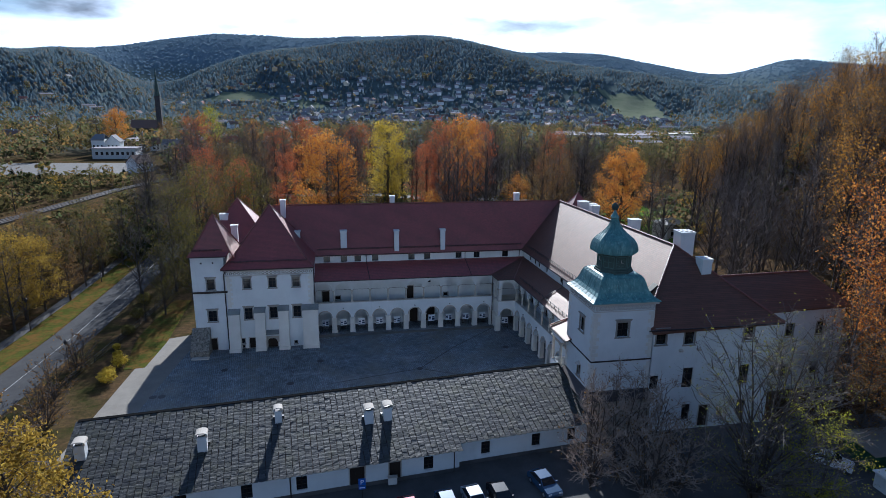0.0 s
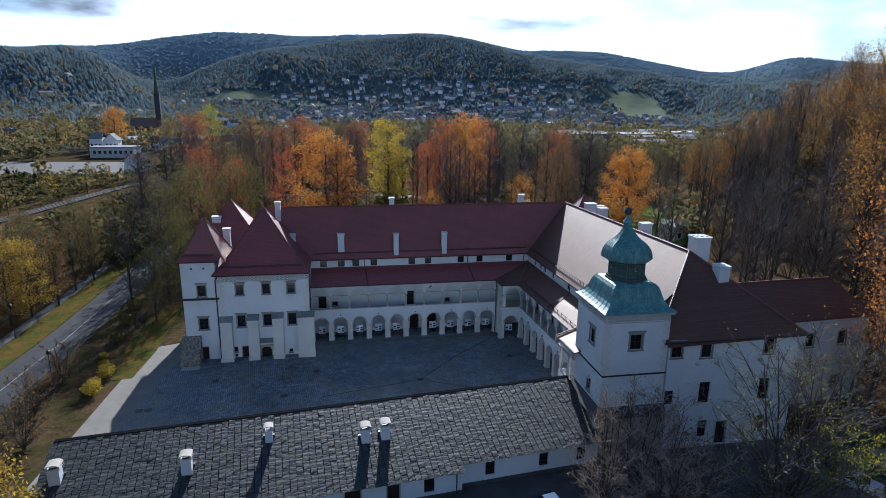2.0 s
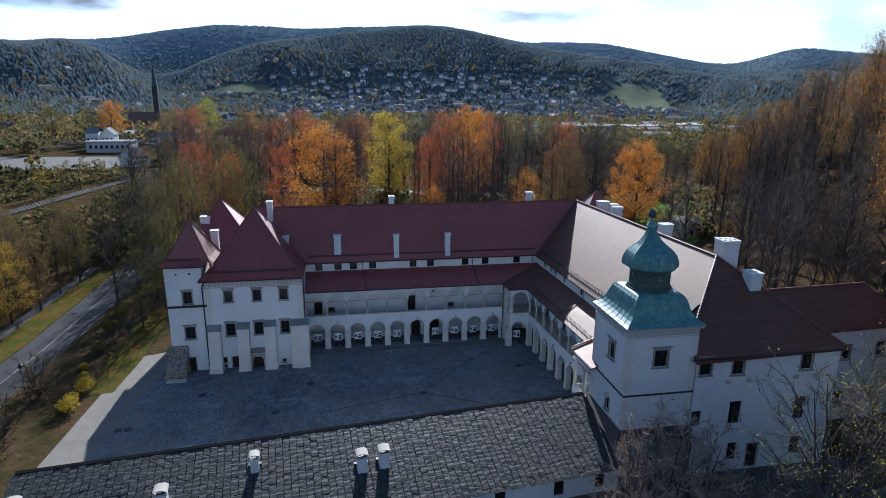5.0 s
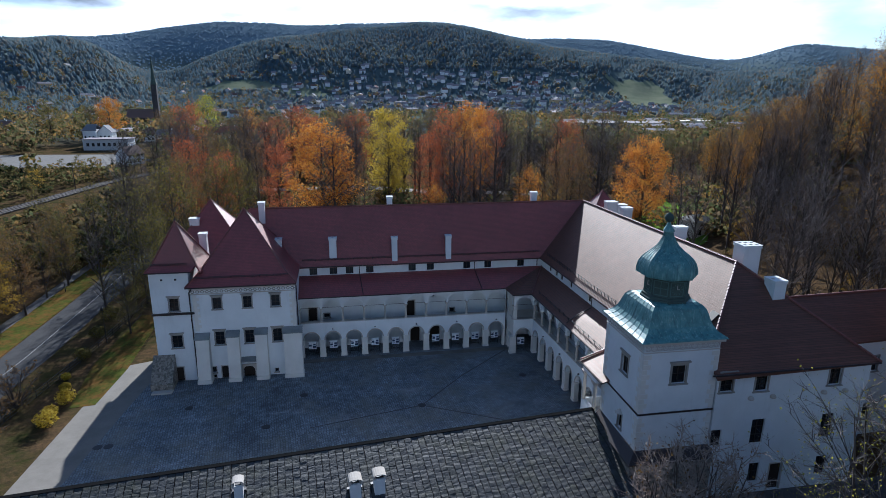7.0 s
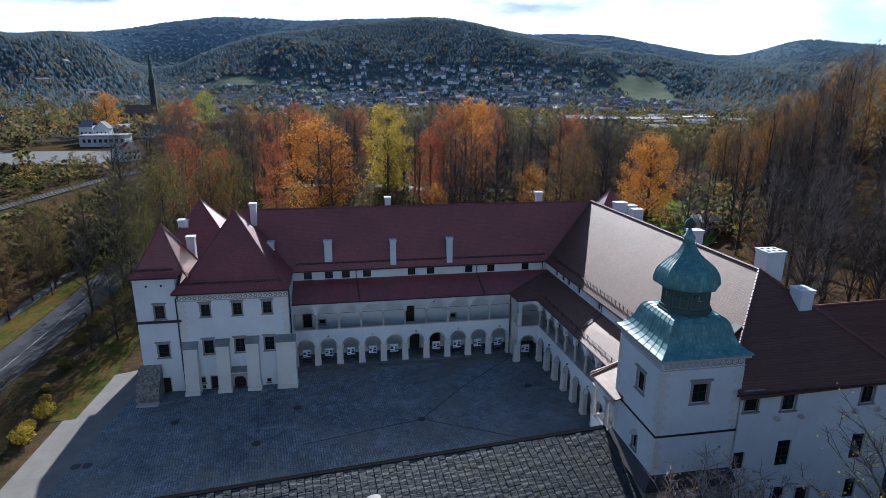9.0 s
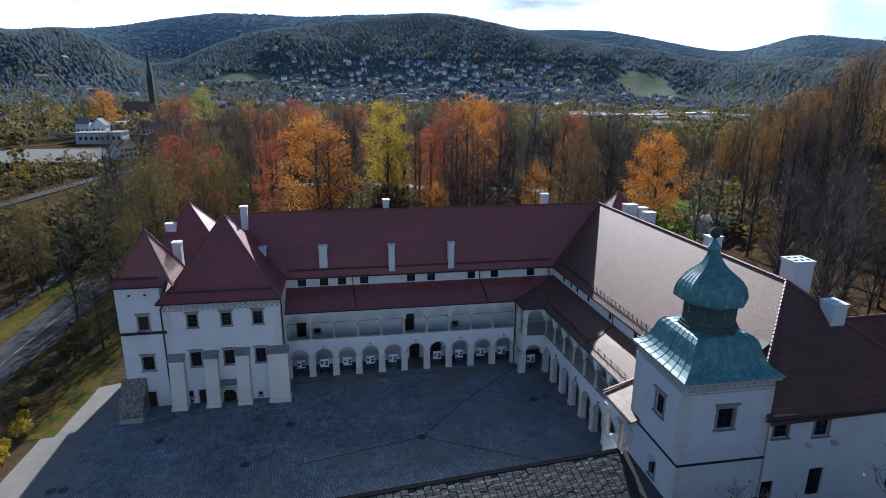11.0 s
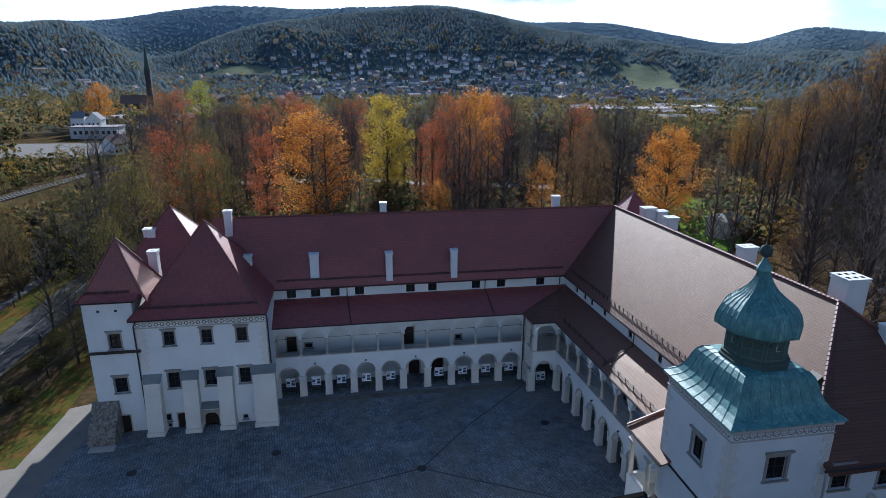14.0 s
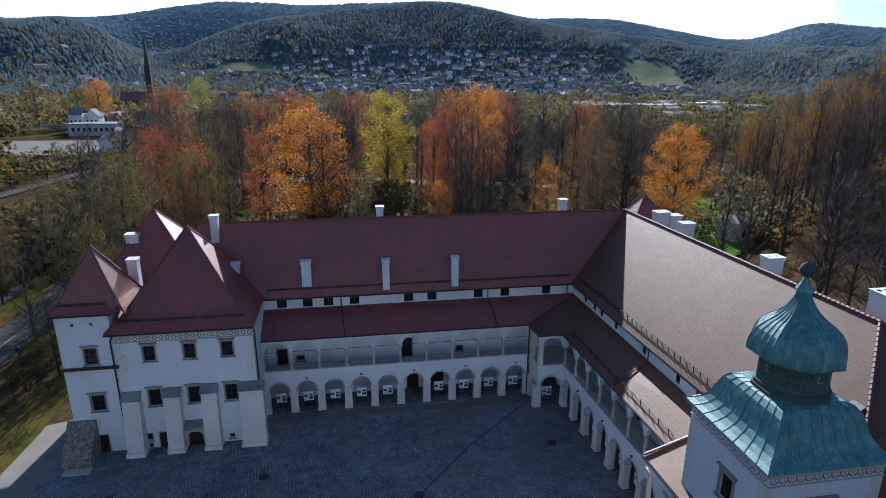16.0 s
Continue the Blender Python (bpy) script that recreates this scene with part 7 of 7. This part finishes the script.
def car(x, y, turn, paint):
    """A small hatchback, its length along y."""
    t = thing("car", label=f"{paint} hatchback parked on the dark yard", category="car", group="parked cars", m=pose(x, y, 0, 0, 0, turn))
    m0 = WORLD[t]
    w = 0.88
    prof = [(-2.05, 0.32), (-2.08, 0.62), (-1.95, 0.86), (-0.95, 0.98), (-0.25, 1.42), (1.05, 1.46), (1.75, 1.02), (2.0, 0.95), (2.05, 0.5), (2.0, 0.3)]
    m = Mesh()
    inset = [0, 0, 0.02, 0.04, 0.20, 0.20, 0.06, 0.02, 0, 0]
    L = [(-w + i, yy, z) for (yy, z), i in zip(prof, inset)]
    R = [(w - i, yy, z) for (yy, z), i in zip(prof, inset)]
    for i in range(len(prof) - 1):
        m.quad(L[i], R[i], R[i + 1], L[i + 1])
    m.quad(*L[::-1])
    m.quad(*R)
    m.quad(L[-1], R[-1], R[0], L[0])
    b = part("body", m, CAR_PAINT[paint], t, m=m0)
    g = Mesh().quad((-0.72, -0.92, 1.015), (0.72, -0.92, 1.015), (0.62, -0.30, 1.40), (-0.62, -0.30, 1.40))
    part("windscreen", g, M_GLASS, b, m=m0 @ pose(0, -0.012, 0.008))
    g = Mesh().quad((0.62, 1.12, 1.42), (0.72, 1.68, 1.08), (-0.72, 1.68, 1.08), (-0.62, 1.12, 1.42))
    part("rear_window", g, M_GLASS, b, m=m0 @ pose(0, 0.012, 0.012))
    for s in (-1, 1):
        p = [(s * 0.862, -0.80, 1.03), (s * 0.875, 1.55, 1.06), (s * 0.71, 1.0, 1.40), (s * 0.71, -0.22, 1.38)]
        part("side_window", Mesh().quad(*(p if s > 0 else p[::-1])), M_GLASS, b, m=m0)
        part("headlight", Mesh().box(s * 0.6 - 0.18, -2.09, 0.62, s * 0.6 + 0.18, -1.99, 0.78), M_LAMP_CLEAR, b, m=m0)
        part("tail_light", Mesh().box(s * 0.7 - 0.12, 1.96, 0.72, s * 0.7 + 0.12, 2.07, 0.92), M_LAMP_RED, b, m=m0)
        part("mirror", Mesh().box(s * 0.96 - 0.09, -0.75, 0.98, s * 0.96 + 0.09, -0.6, 1.1), CAR_PAINT[paint], b, m=m0)
        for yy in (-1.3, 1.3):
            wh = part("wheel", Mesh().tube((s * 0.70, yy, 0.31), (s * 0.89, yy, 0.31), 0.31, n=14), M_TYRE, t, m=m0)
            part("rim", Mesh().tube((s * 0.80, yy, 0.31), (s * 0.90, yy, 0.31), 0.19, n=10), CAR_PAINT["silver"], wh, m=m0)


for x, y, turn, paint in ((10.2, -47.6, 5, "red"), (14.0, -47.2, 6, "blue"), (16.8, -46.9, 8, "silver"), (19.4, -46.8, 6, "black"), (24.4, -45.4, 12, "blue"), (57.0, -46.6, 40, "white")):
    car(x, y, turn, paint)
sign = thing("parking_sign", 5.9, -44.4, 0, "blue parking sign with white letter on a grey post", "road sign")
part("post", Mesh().tube((5.9, -44.4, 0), (5.9, -44.4, 2.5), 0.035, n=7), M_GUTTER, sign)
part("plate", Mesh().box(5.55, -44.47, 1.75, 6.25, -44.44, 2.5), M_BLUE_SIGN, sign)
part("sub_plate", Mesh().box(5.55, -44.47, 1.30, 6.25, -44.44, 1.68), M_BLUE_SIGN, sign)
part("text_bar", Mesh().box(5.63, -44.476, 1.44, 6.17, -44.47, 1.54), M_WHITE, sign)
fc = bpy.data.curves.new("letter", 'FONT')
fc.body = "P"
fc.size = 0.72
fc.align_x = 'CENTER'
fc.extrude = 0.004
fc.materials.append(M_WHITE)
letter = new("letter", fc)
letter.parent = sign
letter.matrix_basis = WORLD[sign].inverted() @ pose(5.9, -44.48, 1.87, 90, 0, 0)
box = thing("meter_box", 9.3, -42.6, 0, "grey service box fixed beside the door", "service box")
part("cabinet", Mesh().box(8.6, -42.85, 0.3, 9.5, -42.45, 1.1), M_CREAM, box)
part("lid", Mesh().box(8.55, -42.9, 1.1, 9.55, -42.45, 1.16), M_TRIM, box)

# a pale ribbon, its colour standing for glints on water, and a grey lodge by the park lawn
ribbon("path", [(-30, 152), (0, 154), (20, 152), (36, 142), (60, 136), (84, 128)], 7.0, 0.03, M_CONCRETE, "pale ribbon through the park, in place of glinting water", "path")
lodge = thing("lodge", 99, 57, 0, "small grey rendered lodge with hipped roof by the lawn", "house", m=pose(99, 57, float(terrain(99, 57)) - 0.4, 0, 0, 12))
part("wall", Mesh().box(-4, -3.2, 0, 4, 3.2, 4.6), M_TRIM, lodge, m=WORLD[lodge])
part("roof", Mesh().quad((-4.4, -3.6, 4.6), (4.4, -3.6, 4.6), (2.2, 0, 6.0), (-2.2, 0, 6.0)).quad((4.4, 3.6, 4.6), (-4.4, 3.6, 4.6), (-2.2, 0, 6.0), (2.2, 0, 6.0))
     .quad((4.4, -3.6, 4.6), (4.4, 3.6, 4.6), (2.2, 0, 6.0)).quad((-4.4, 3.6, 4.6), (-4.4, -3.6, 4.6), (-2.2, 0, 6.0)).quad((-4.4, 3.6, 4.6), (4.4, 3.6, 4.6), (4.4, -3.6, 4.6), (-4.4, -3.6, 4.6)), M_SLATE, lodge, m=WORLD[lodge])
for x in (-2.4, 0.0, 2.4):
    part("window", Mesh().box(x - 0.45, -3.25, 1.2, x + 0.45, -3.15, 2.6), M_GLASS, lodge, m=WORLD[lodge])

# sheds at the edge of the wood
M_GREEN = mat("green_tarpaulin", (0.012, 0.07, 0.035), 0.6)
shed = thing("shed", 63, -46, 0, "low green shed with pale flat roof by the trees", "shed")
part("wall", Mesh().box(60.5, -48.5, 0, 67, -44.5, 2.0), M_GREEN, shed)
part("roof", Mesh().slab([(60.2, -48.8, 2.1), (67.3, -48.8, 2.1), (67.3, -44.2, 2.5), (60.2, -44.2, 2.5)], 0.1), M_CONCRETE, shed)
skip = thing("shed", 62, -52, 0, "low white garage with flat roof by the trees", "shed")
part("wall", Mesh().box(58.5, -54.5, 0, 66, -50.5, 1.7), M_PLASTER, skip)
part("roof", Mesh().box(58.3, -54.7, 1.7, 66.2, -50.3, 1.85), M_WHITE, skip)

# ---- railway, valley, town ----
RAIL = [(-122, 20), (-111, 65), (-101, 105), (-95, 141), (-89, 178), (-80, 205), (-64, 232), (-40, 262), (0, 285)]
ribbon("railway_bed", RAIL, 5.6, 0.30, M_GRAVEL, "grey ballast bed of the railway line", "railway", 0.5)
for o in (-1.9, -0.5, 1.1, 2.5):
    ribbon("rail_track", [(x + o, y - o * 0.35) for x, y in RAIL], 0.12, 0.46, M_GUTTER, "rusty steel rail on the ballast", "rail", 0.16)
mast = thing("catenary_mast", label="grey steel catenary mast beside the railway", category="mast", group="railway masts")
part("pole", Mesh().lathe([(0.2, 0), (0.12, 8.5)], 6, 0, 0), M_GUTTER, mast)
part("bracket", Mesh().tube((0, 0, 6.6), (3.2, 0, 7.0), 0.06, n=4).tube((0, 0, 8.0), (3.2, 0, 7.0), 0.04, n=4), M_GUTTER, mast)
spots = [(-108, 90), (-102, 118), (-96, 165), (-85, 208), (-68, 238), (-44, 268)]
mast.matrix_basis = pose(*spots[0], 0)
for p in spots[1:]:
    copy_thing(mast, pose(*p, 0))
M_CARPARK = paving_mat("pale_gravel", (0.105, 0.10, 0.09), (0.16, 0.15, 0.135), 1.0)
sheet("car_park", [(-215, 232), (-104, 232), (-96, 262), (-120, 292), (-215, 296)], 0.03, M_CARPARK, "pale empty gravel car park in the valley", "car park")

ROOFS = [mat(n, c, 0.9, spec=0.15) for n, c in (("brown_house_roof", (0.16, 0.11, 0.09)), ("grey_house_roof", (0.19, 0.19, 0.195)), ("red_house_roof", (0.24, 0.11, 0.085)), ("pale_metal_roof", (0.24, 0.22, 0.23)))]
WALLS = [mat(n, c, 0.9) for n, c in (("white_house_wall", (0.66, 0.67, 0.68)), ("cream_house_wall", (0.62, 0.56, 0.44)), ("grey_house_wall", (0.48, 0.48, 0.47)), ("ochre_house_wall", (0.50, 0.38, 0.22)))]


def house_kind(k, w, d, h, pitch):
    m = Mesh().box(-w / 2, -d / 2, -1.5, w / 2, d / 2, h)
    m.quad((-w / 2, -d / 2, h), (-w / 2, d / 2, h), (-w / 2, 0, h + d / 2 * pitch))
    m.quad((w / 2, d / 2, h), (w / 2, -d / 2, h), (w / 2, 0, h + d / 2 * pitch))
    o = 0.5
    r = Mesh()
    z0, zr = h - o * pitch, h + d / 2 * pitch + 0.08
    r.slab([(-w / 2 - o, -d / 2 - o, z0), (w / 2 + o, -d / 2 - o, z0), (w / 2 + o, 0, zr), (-w / 2 - o, 0, zr)], 0.25)
    r.slab([(-w / 2 - o, 0, zr), (w / 2 + o, 0, zr), (w / 2 + o, d / 2 + o, z0), (-w / 2 - o, d / 2 + o, z0)], 0.25)
    win = []
    for z in ([1.0, 3.8] if h > 5 else [1.0]):
        for i in range(4):
            x = -w / 2 + w * (i + 0.5) / 4
            win.append((x - 0.55, -d / 2 - 0.04, z, x + 0.55, -d / 2 + 0.04, z + 1.4))
    side = [(w / 2 - 0.04, y - 0.5, 1.2, w / 2 + 0.04, y + 0.5, 2.6) for y in (-d / 4, d / 4)]
    return m.data("wall", WALLS[k % 4]), r.data("roof", ROOFS[k % 4]), [box_mesh("window", M_GLASS, b) for b in win + side], Mesh().box(w * 0.15, -0.4, zr - 1, w * 0.15 + 0.7, 0.3, zr + 0.9).data("chimney", WALLS[0])


HOUSES = [house_kind(k, w, d, h, p) for k, (w, d, h, p) in enumerate(((12, 9, 5.8, 0.8), (14, 9, 6.2, 0.7), (11, 8.5, 3.6, 1.0), (20, 11, 6.5, 0.35), (10, 8, 5.5, 0.9), (13, 10, 3.8, 0.9), (12, 9, 6.0, 0.75), (28, 12, 8, 0.22)))]
HOUSE_LABEL = ("white house with brown gable roof", "cream house with grey gable roof", "small grey house with steep red roof", "long ochre house with pale metal roof",
               "white house with steep brown roof", "small cream house with grey roof", "grey house with red gable roof", "long ochre block with pale flat roof")


def house(k, x, y, turn, windows=False):
    z = float(terrain(x, y))
    t = thing("house", label=HOUSE_LABEL[k] + " in the valley town", category="house", group="town houses", m=pose(x, y, z, 0, 0, turn))
    wm, rm, wins, ch = HOUSES[k]
    m0 = WORLD[t]
    wl0 = part("wall", wm, None, t, m=m0)
    rf = part("roof", rm, None, t, m=m0)
    part("chimney", ch, None, rf, m=m0)
    if windows:
        for w0 in wins:
            part("window", w0, None, wl0, m=m0)


hr = random.Random(3)


def too_high(x, y, most=1.6):
    d = math.hypot(x - 8, y + 78)
    return (float(terrain(x, y)) - 38) / d > math.tan(radians(most - 0.035 * max(0.0, math.degrees(math.atan2(x - 8, y + 78)))))


for i in range(170):
    az, d = radians(hr.uniform(-4, 31)), hr.uniform(880, 1450)
    x, y = 8 + d * math.sin(az), -78 + d * math.cos(az)
    if (az > radians(23) and d > 1150) or too_high(x, y):
        continue
    house(hr.randrange(7), 8 + d * math.sin(az), -78 + d * math.cos(az), hr.choice((0, 90, 20, -25, 70)) + hr.uniform(-10, 10))
for i in range(50):
    az, d = radians(hr.uniform(-30, -3)), hr.uniform(620, 1450)
    house(hr.randrange(7), 8 + d * math.sin(az), -78 + d * math.cos(az), hr.uniform(0, 90), d < 700)
for i in range(16):
    house(hr.randrange(7), hr.uniform(-210, -60), hr.uniform(345, 520), hr.uniform(0, 90), True)
for i in range(12):
    house(hr.choice((3, 7, 7)), hr.uniform(230, 420), hr.uniform(360, 560), hr.uniform(-15, 15), True)
# the town higher up, too small to tell one house from another
upper, upper_roof = Mesh(), Mesh()
for i in range(420):
    az, d = radians(hr.uniform(-6, 33)), hr.uniform(1000, 1500)
    x, y = 8 + d * math.sin(az), -78 + d * math.cos(az)
    if (az > radians(22) and d > 1150) or too_high(x, y, 2.1):
        continue
    z, w, dp, h = float(terrain(x, y)), hr.uniform(3.5, 7), hr.uniform(3, 5), hr.uniform(3, 6)
    upper.box(x - w, y - dp, z - 3, x + w, y + dp, z + h)
    upper.quad((x - w, y - dp, z + h), (x - w, y + dp, z + h), (x - w, y, z + h + dp * 0.8))
    upper_roof.slab([(x - w - 0.5, y - dp - 0.5, z + h - 0.3), (x + w + 0.5, y - dp - 0.5, z + h - 0.3), (x + w + 0.5, y, z + h + dp * 0.8), (x - w - 0.5, y, z + h + dp * 0.8)], 0.3)
    upper_roof.slab([(x - w - 0.5, y, z + h + dp * 0.8), (x + w + 0.5, y, z + h + dp * 0.8), (x + w + 0.5, y + dp + 0.5, z + h - 0.3), (x - w - 0.5, y + dp + 0.5, z + h - 0.3)], 0.3)
upper_town = thing("hillside_houses", 200, 1200, 0, "pale little houses with dark roofs on the far hillside", "houses")
tagged(upper_town, "pale little houses with dark roofs on the far hillside", "houses", kind="stuff")
part("house_walls", upper, WALLS[0], upper_town)
part("house_roofs", upper_roof, ROOFS[3], upper_town)
# the white villa, its flat neighbour and the little house by the line
villa = thing("villa", -152, 345, 0, "white two-storey villa with two grey gables", "house")
part("wall", Mesh().box(-160, 340, 0, -152, 352, 11).box(-152, 342, 0, -143, 350, 9.5), M_PLASTER, villa)
part("roof", Mesh().slab([(-160.5, 339.5, 10.8), (-151.5, 339.5, 10.8), (-153, 346, 14.5), (-159, 346, 14.5)], 0.3).slab([(-159, 346, 14.5), (-153, 346, 14.5), (-151.5, 352.5, 10.8), (-160.5, 352.5, 10.8)], 0.3), ROOFS[1], villa)
part("gable_roof", Mesh().slab([(-152, 341.5, 9.4), (-147.5, 341.5, 14), (-147.5, 350.5, 14), (-152, 350.5, 9.4)], 0.3).slab([(-147.5, 341.5, 14), (-142.6, 341.5, 9.4), (-142.6, 350.5, 9.4), (-147.5, 350.5, 14)], 0.3), ROOFS[1], villa)
part("gable", Mesh().quad((-152, 342, 9.4), (-143, 342, 9.4), (-147.5, 342, 13.8)), M_PLASTER, villa)
for x in (-158.5, -156, -153.6, -150, -147.5, -145):
    for z in (1.5, 5.5):
        part("window", Mesh().box(x - 0.5, 339.9 if x < -152 else 341.9, z, x + 0.5, 340.1 if x < -152 else 342.1, z + 1.8), M_GLASS, villa)
flat = thing("hall", -138, 322, 0, "pale flat-roofed hall beside the villa", "building")
part("wall", Mesh().box(-152, 318, 0, -126, 332, 6.5), WALLS[2], flat)
part("roof", Mesh().box(-152.6, 317.4, 6.5, -125.4, 332.6, 7.0), ROOFS[3], flat)
for k in range(8):
    part("window", Mesh().box(-150 + k * 3.1, 317.9, 2.5, -148.4 + k * 3.1, 318.05, 4.5), M_GLASS, flat)
house(4, -101, 244, 60, True)
house(1, -94, 318, 20, True)
# the church
church = thing("church", -170, 540, 0, "dark grey stone church with tall pointed spire", "church")
M_BRICK = paving_mat("church_stone", (0.055, 0.055, 0.06), (0.09, 0.085, 0.085))
part("nave", Mesh().box(-196, 536, 0, -173, 548, 10), M_BRICK, church)
part("roof", Mesh().slab([(-197, 535, 10), (-172, 535, 10), (-172, 542, 18), (-197, 542, 18)], 0.3).slab([(-197, 542, 18), (-172, 542, 18), (-172, 549, 10), (-197, 549, 10)], 0.3), ROOFS[0], church)
part("tower", Mesh().box(-172.4, 537.8, 0, -167.6, 542.4, 41), M_BRICK, church)
part("spire", Mesh().lathe([(2.9, 41), (2.1, 45), (0.12, 67)], 8, -170.0, 540.1, math.pi / 8), M_COPPER_DARK, church, "tall dark green copper spire")
# works on the valley floor
works = thing("factory_hall", 250, 470, 0, "long low factory hall with pale roof", "building")
part("wall", Mesh().box(225, 455, 0, 330, 490, 8), WALLS[2], works)
part("roof", Mesh().box(224, 454, 8, 331, 491, 8.6), ROOFS[3], works)
part("canopy", Mesh().box(335, 460, 0, 372, 480, 10), WALLS[1], works)

# the single slates, last
for k, m0 in single:
    part("slate", slate_data[k], None, annex, m=AN @ m0)
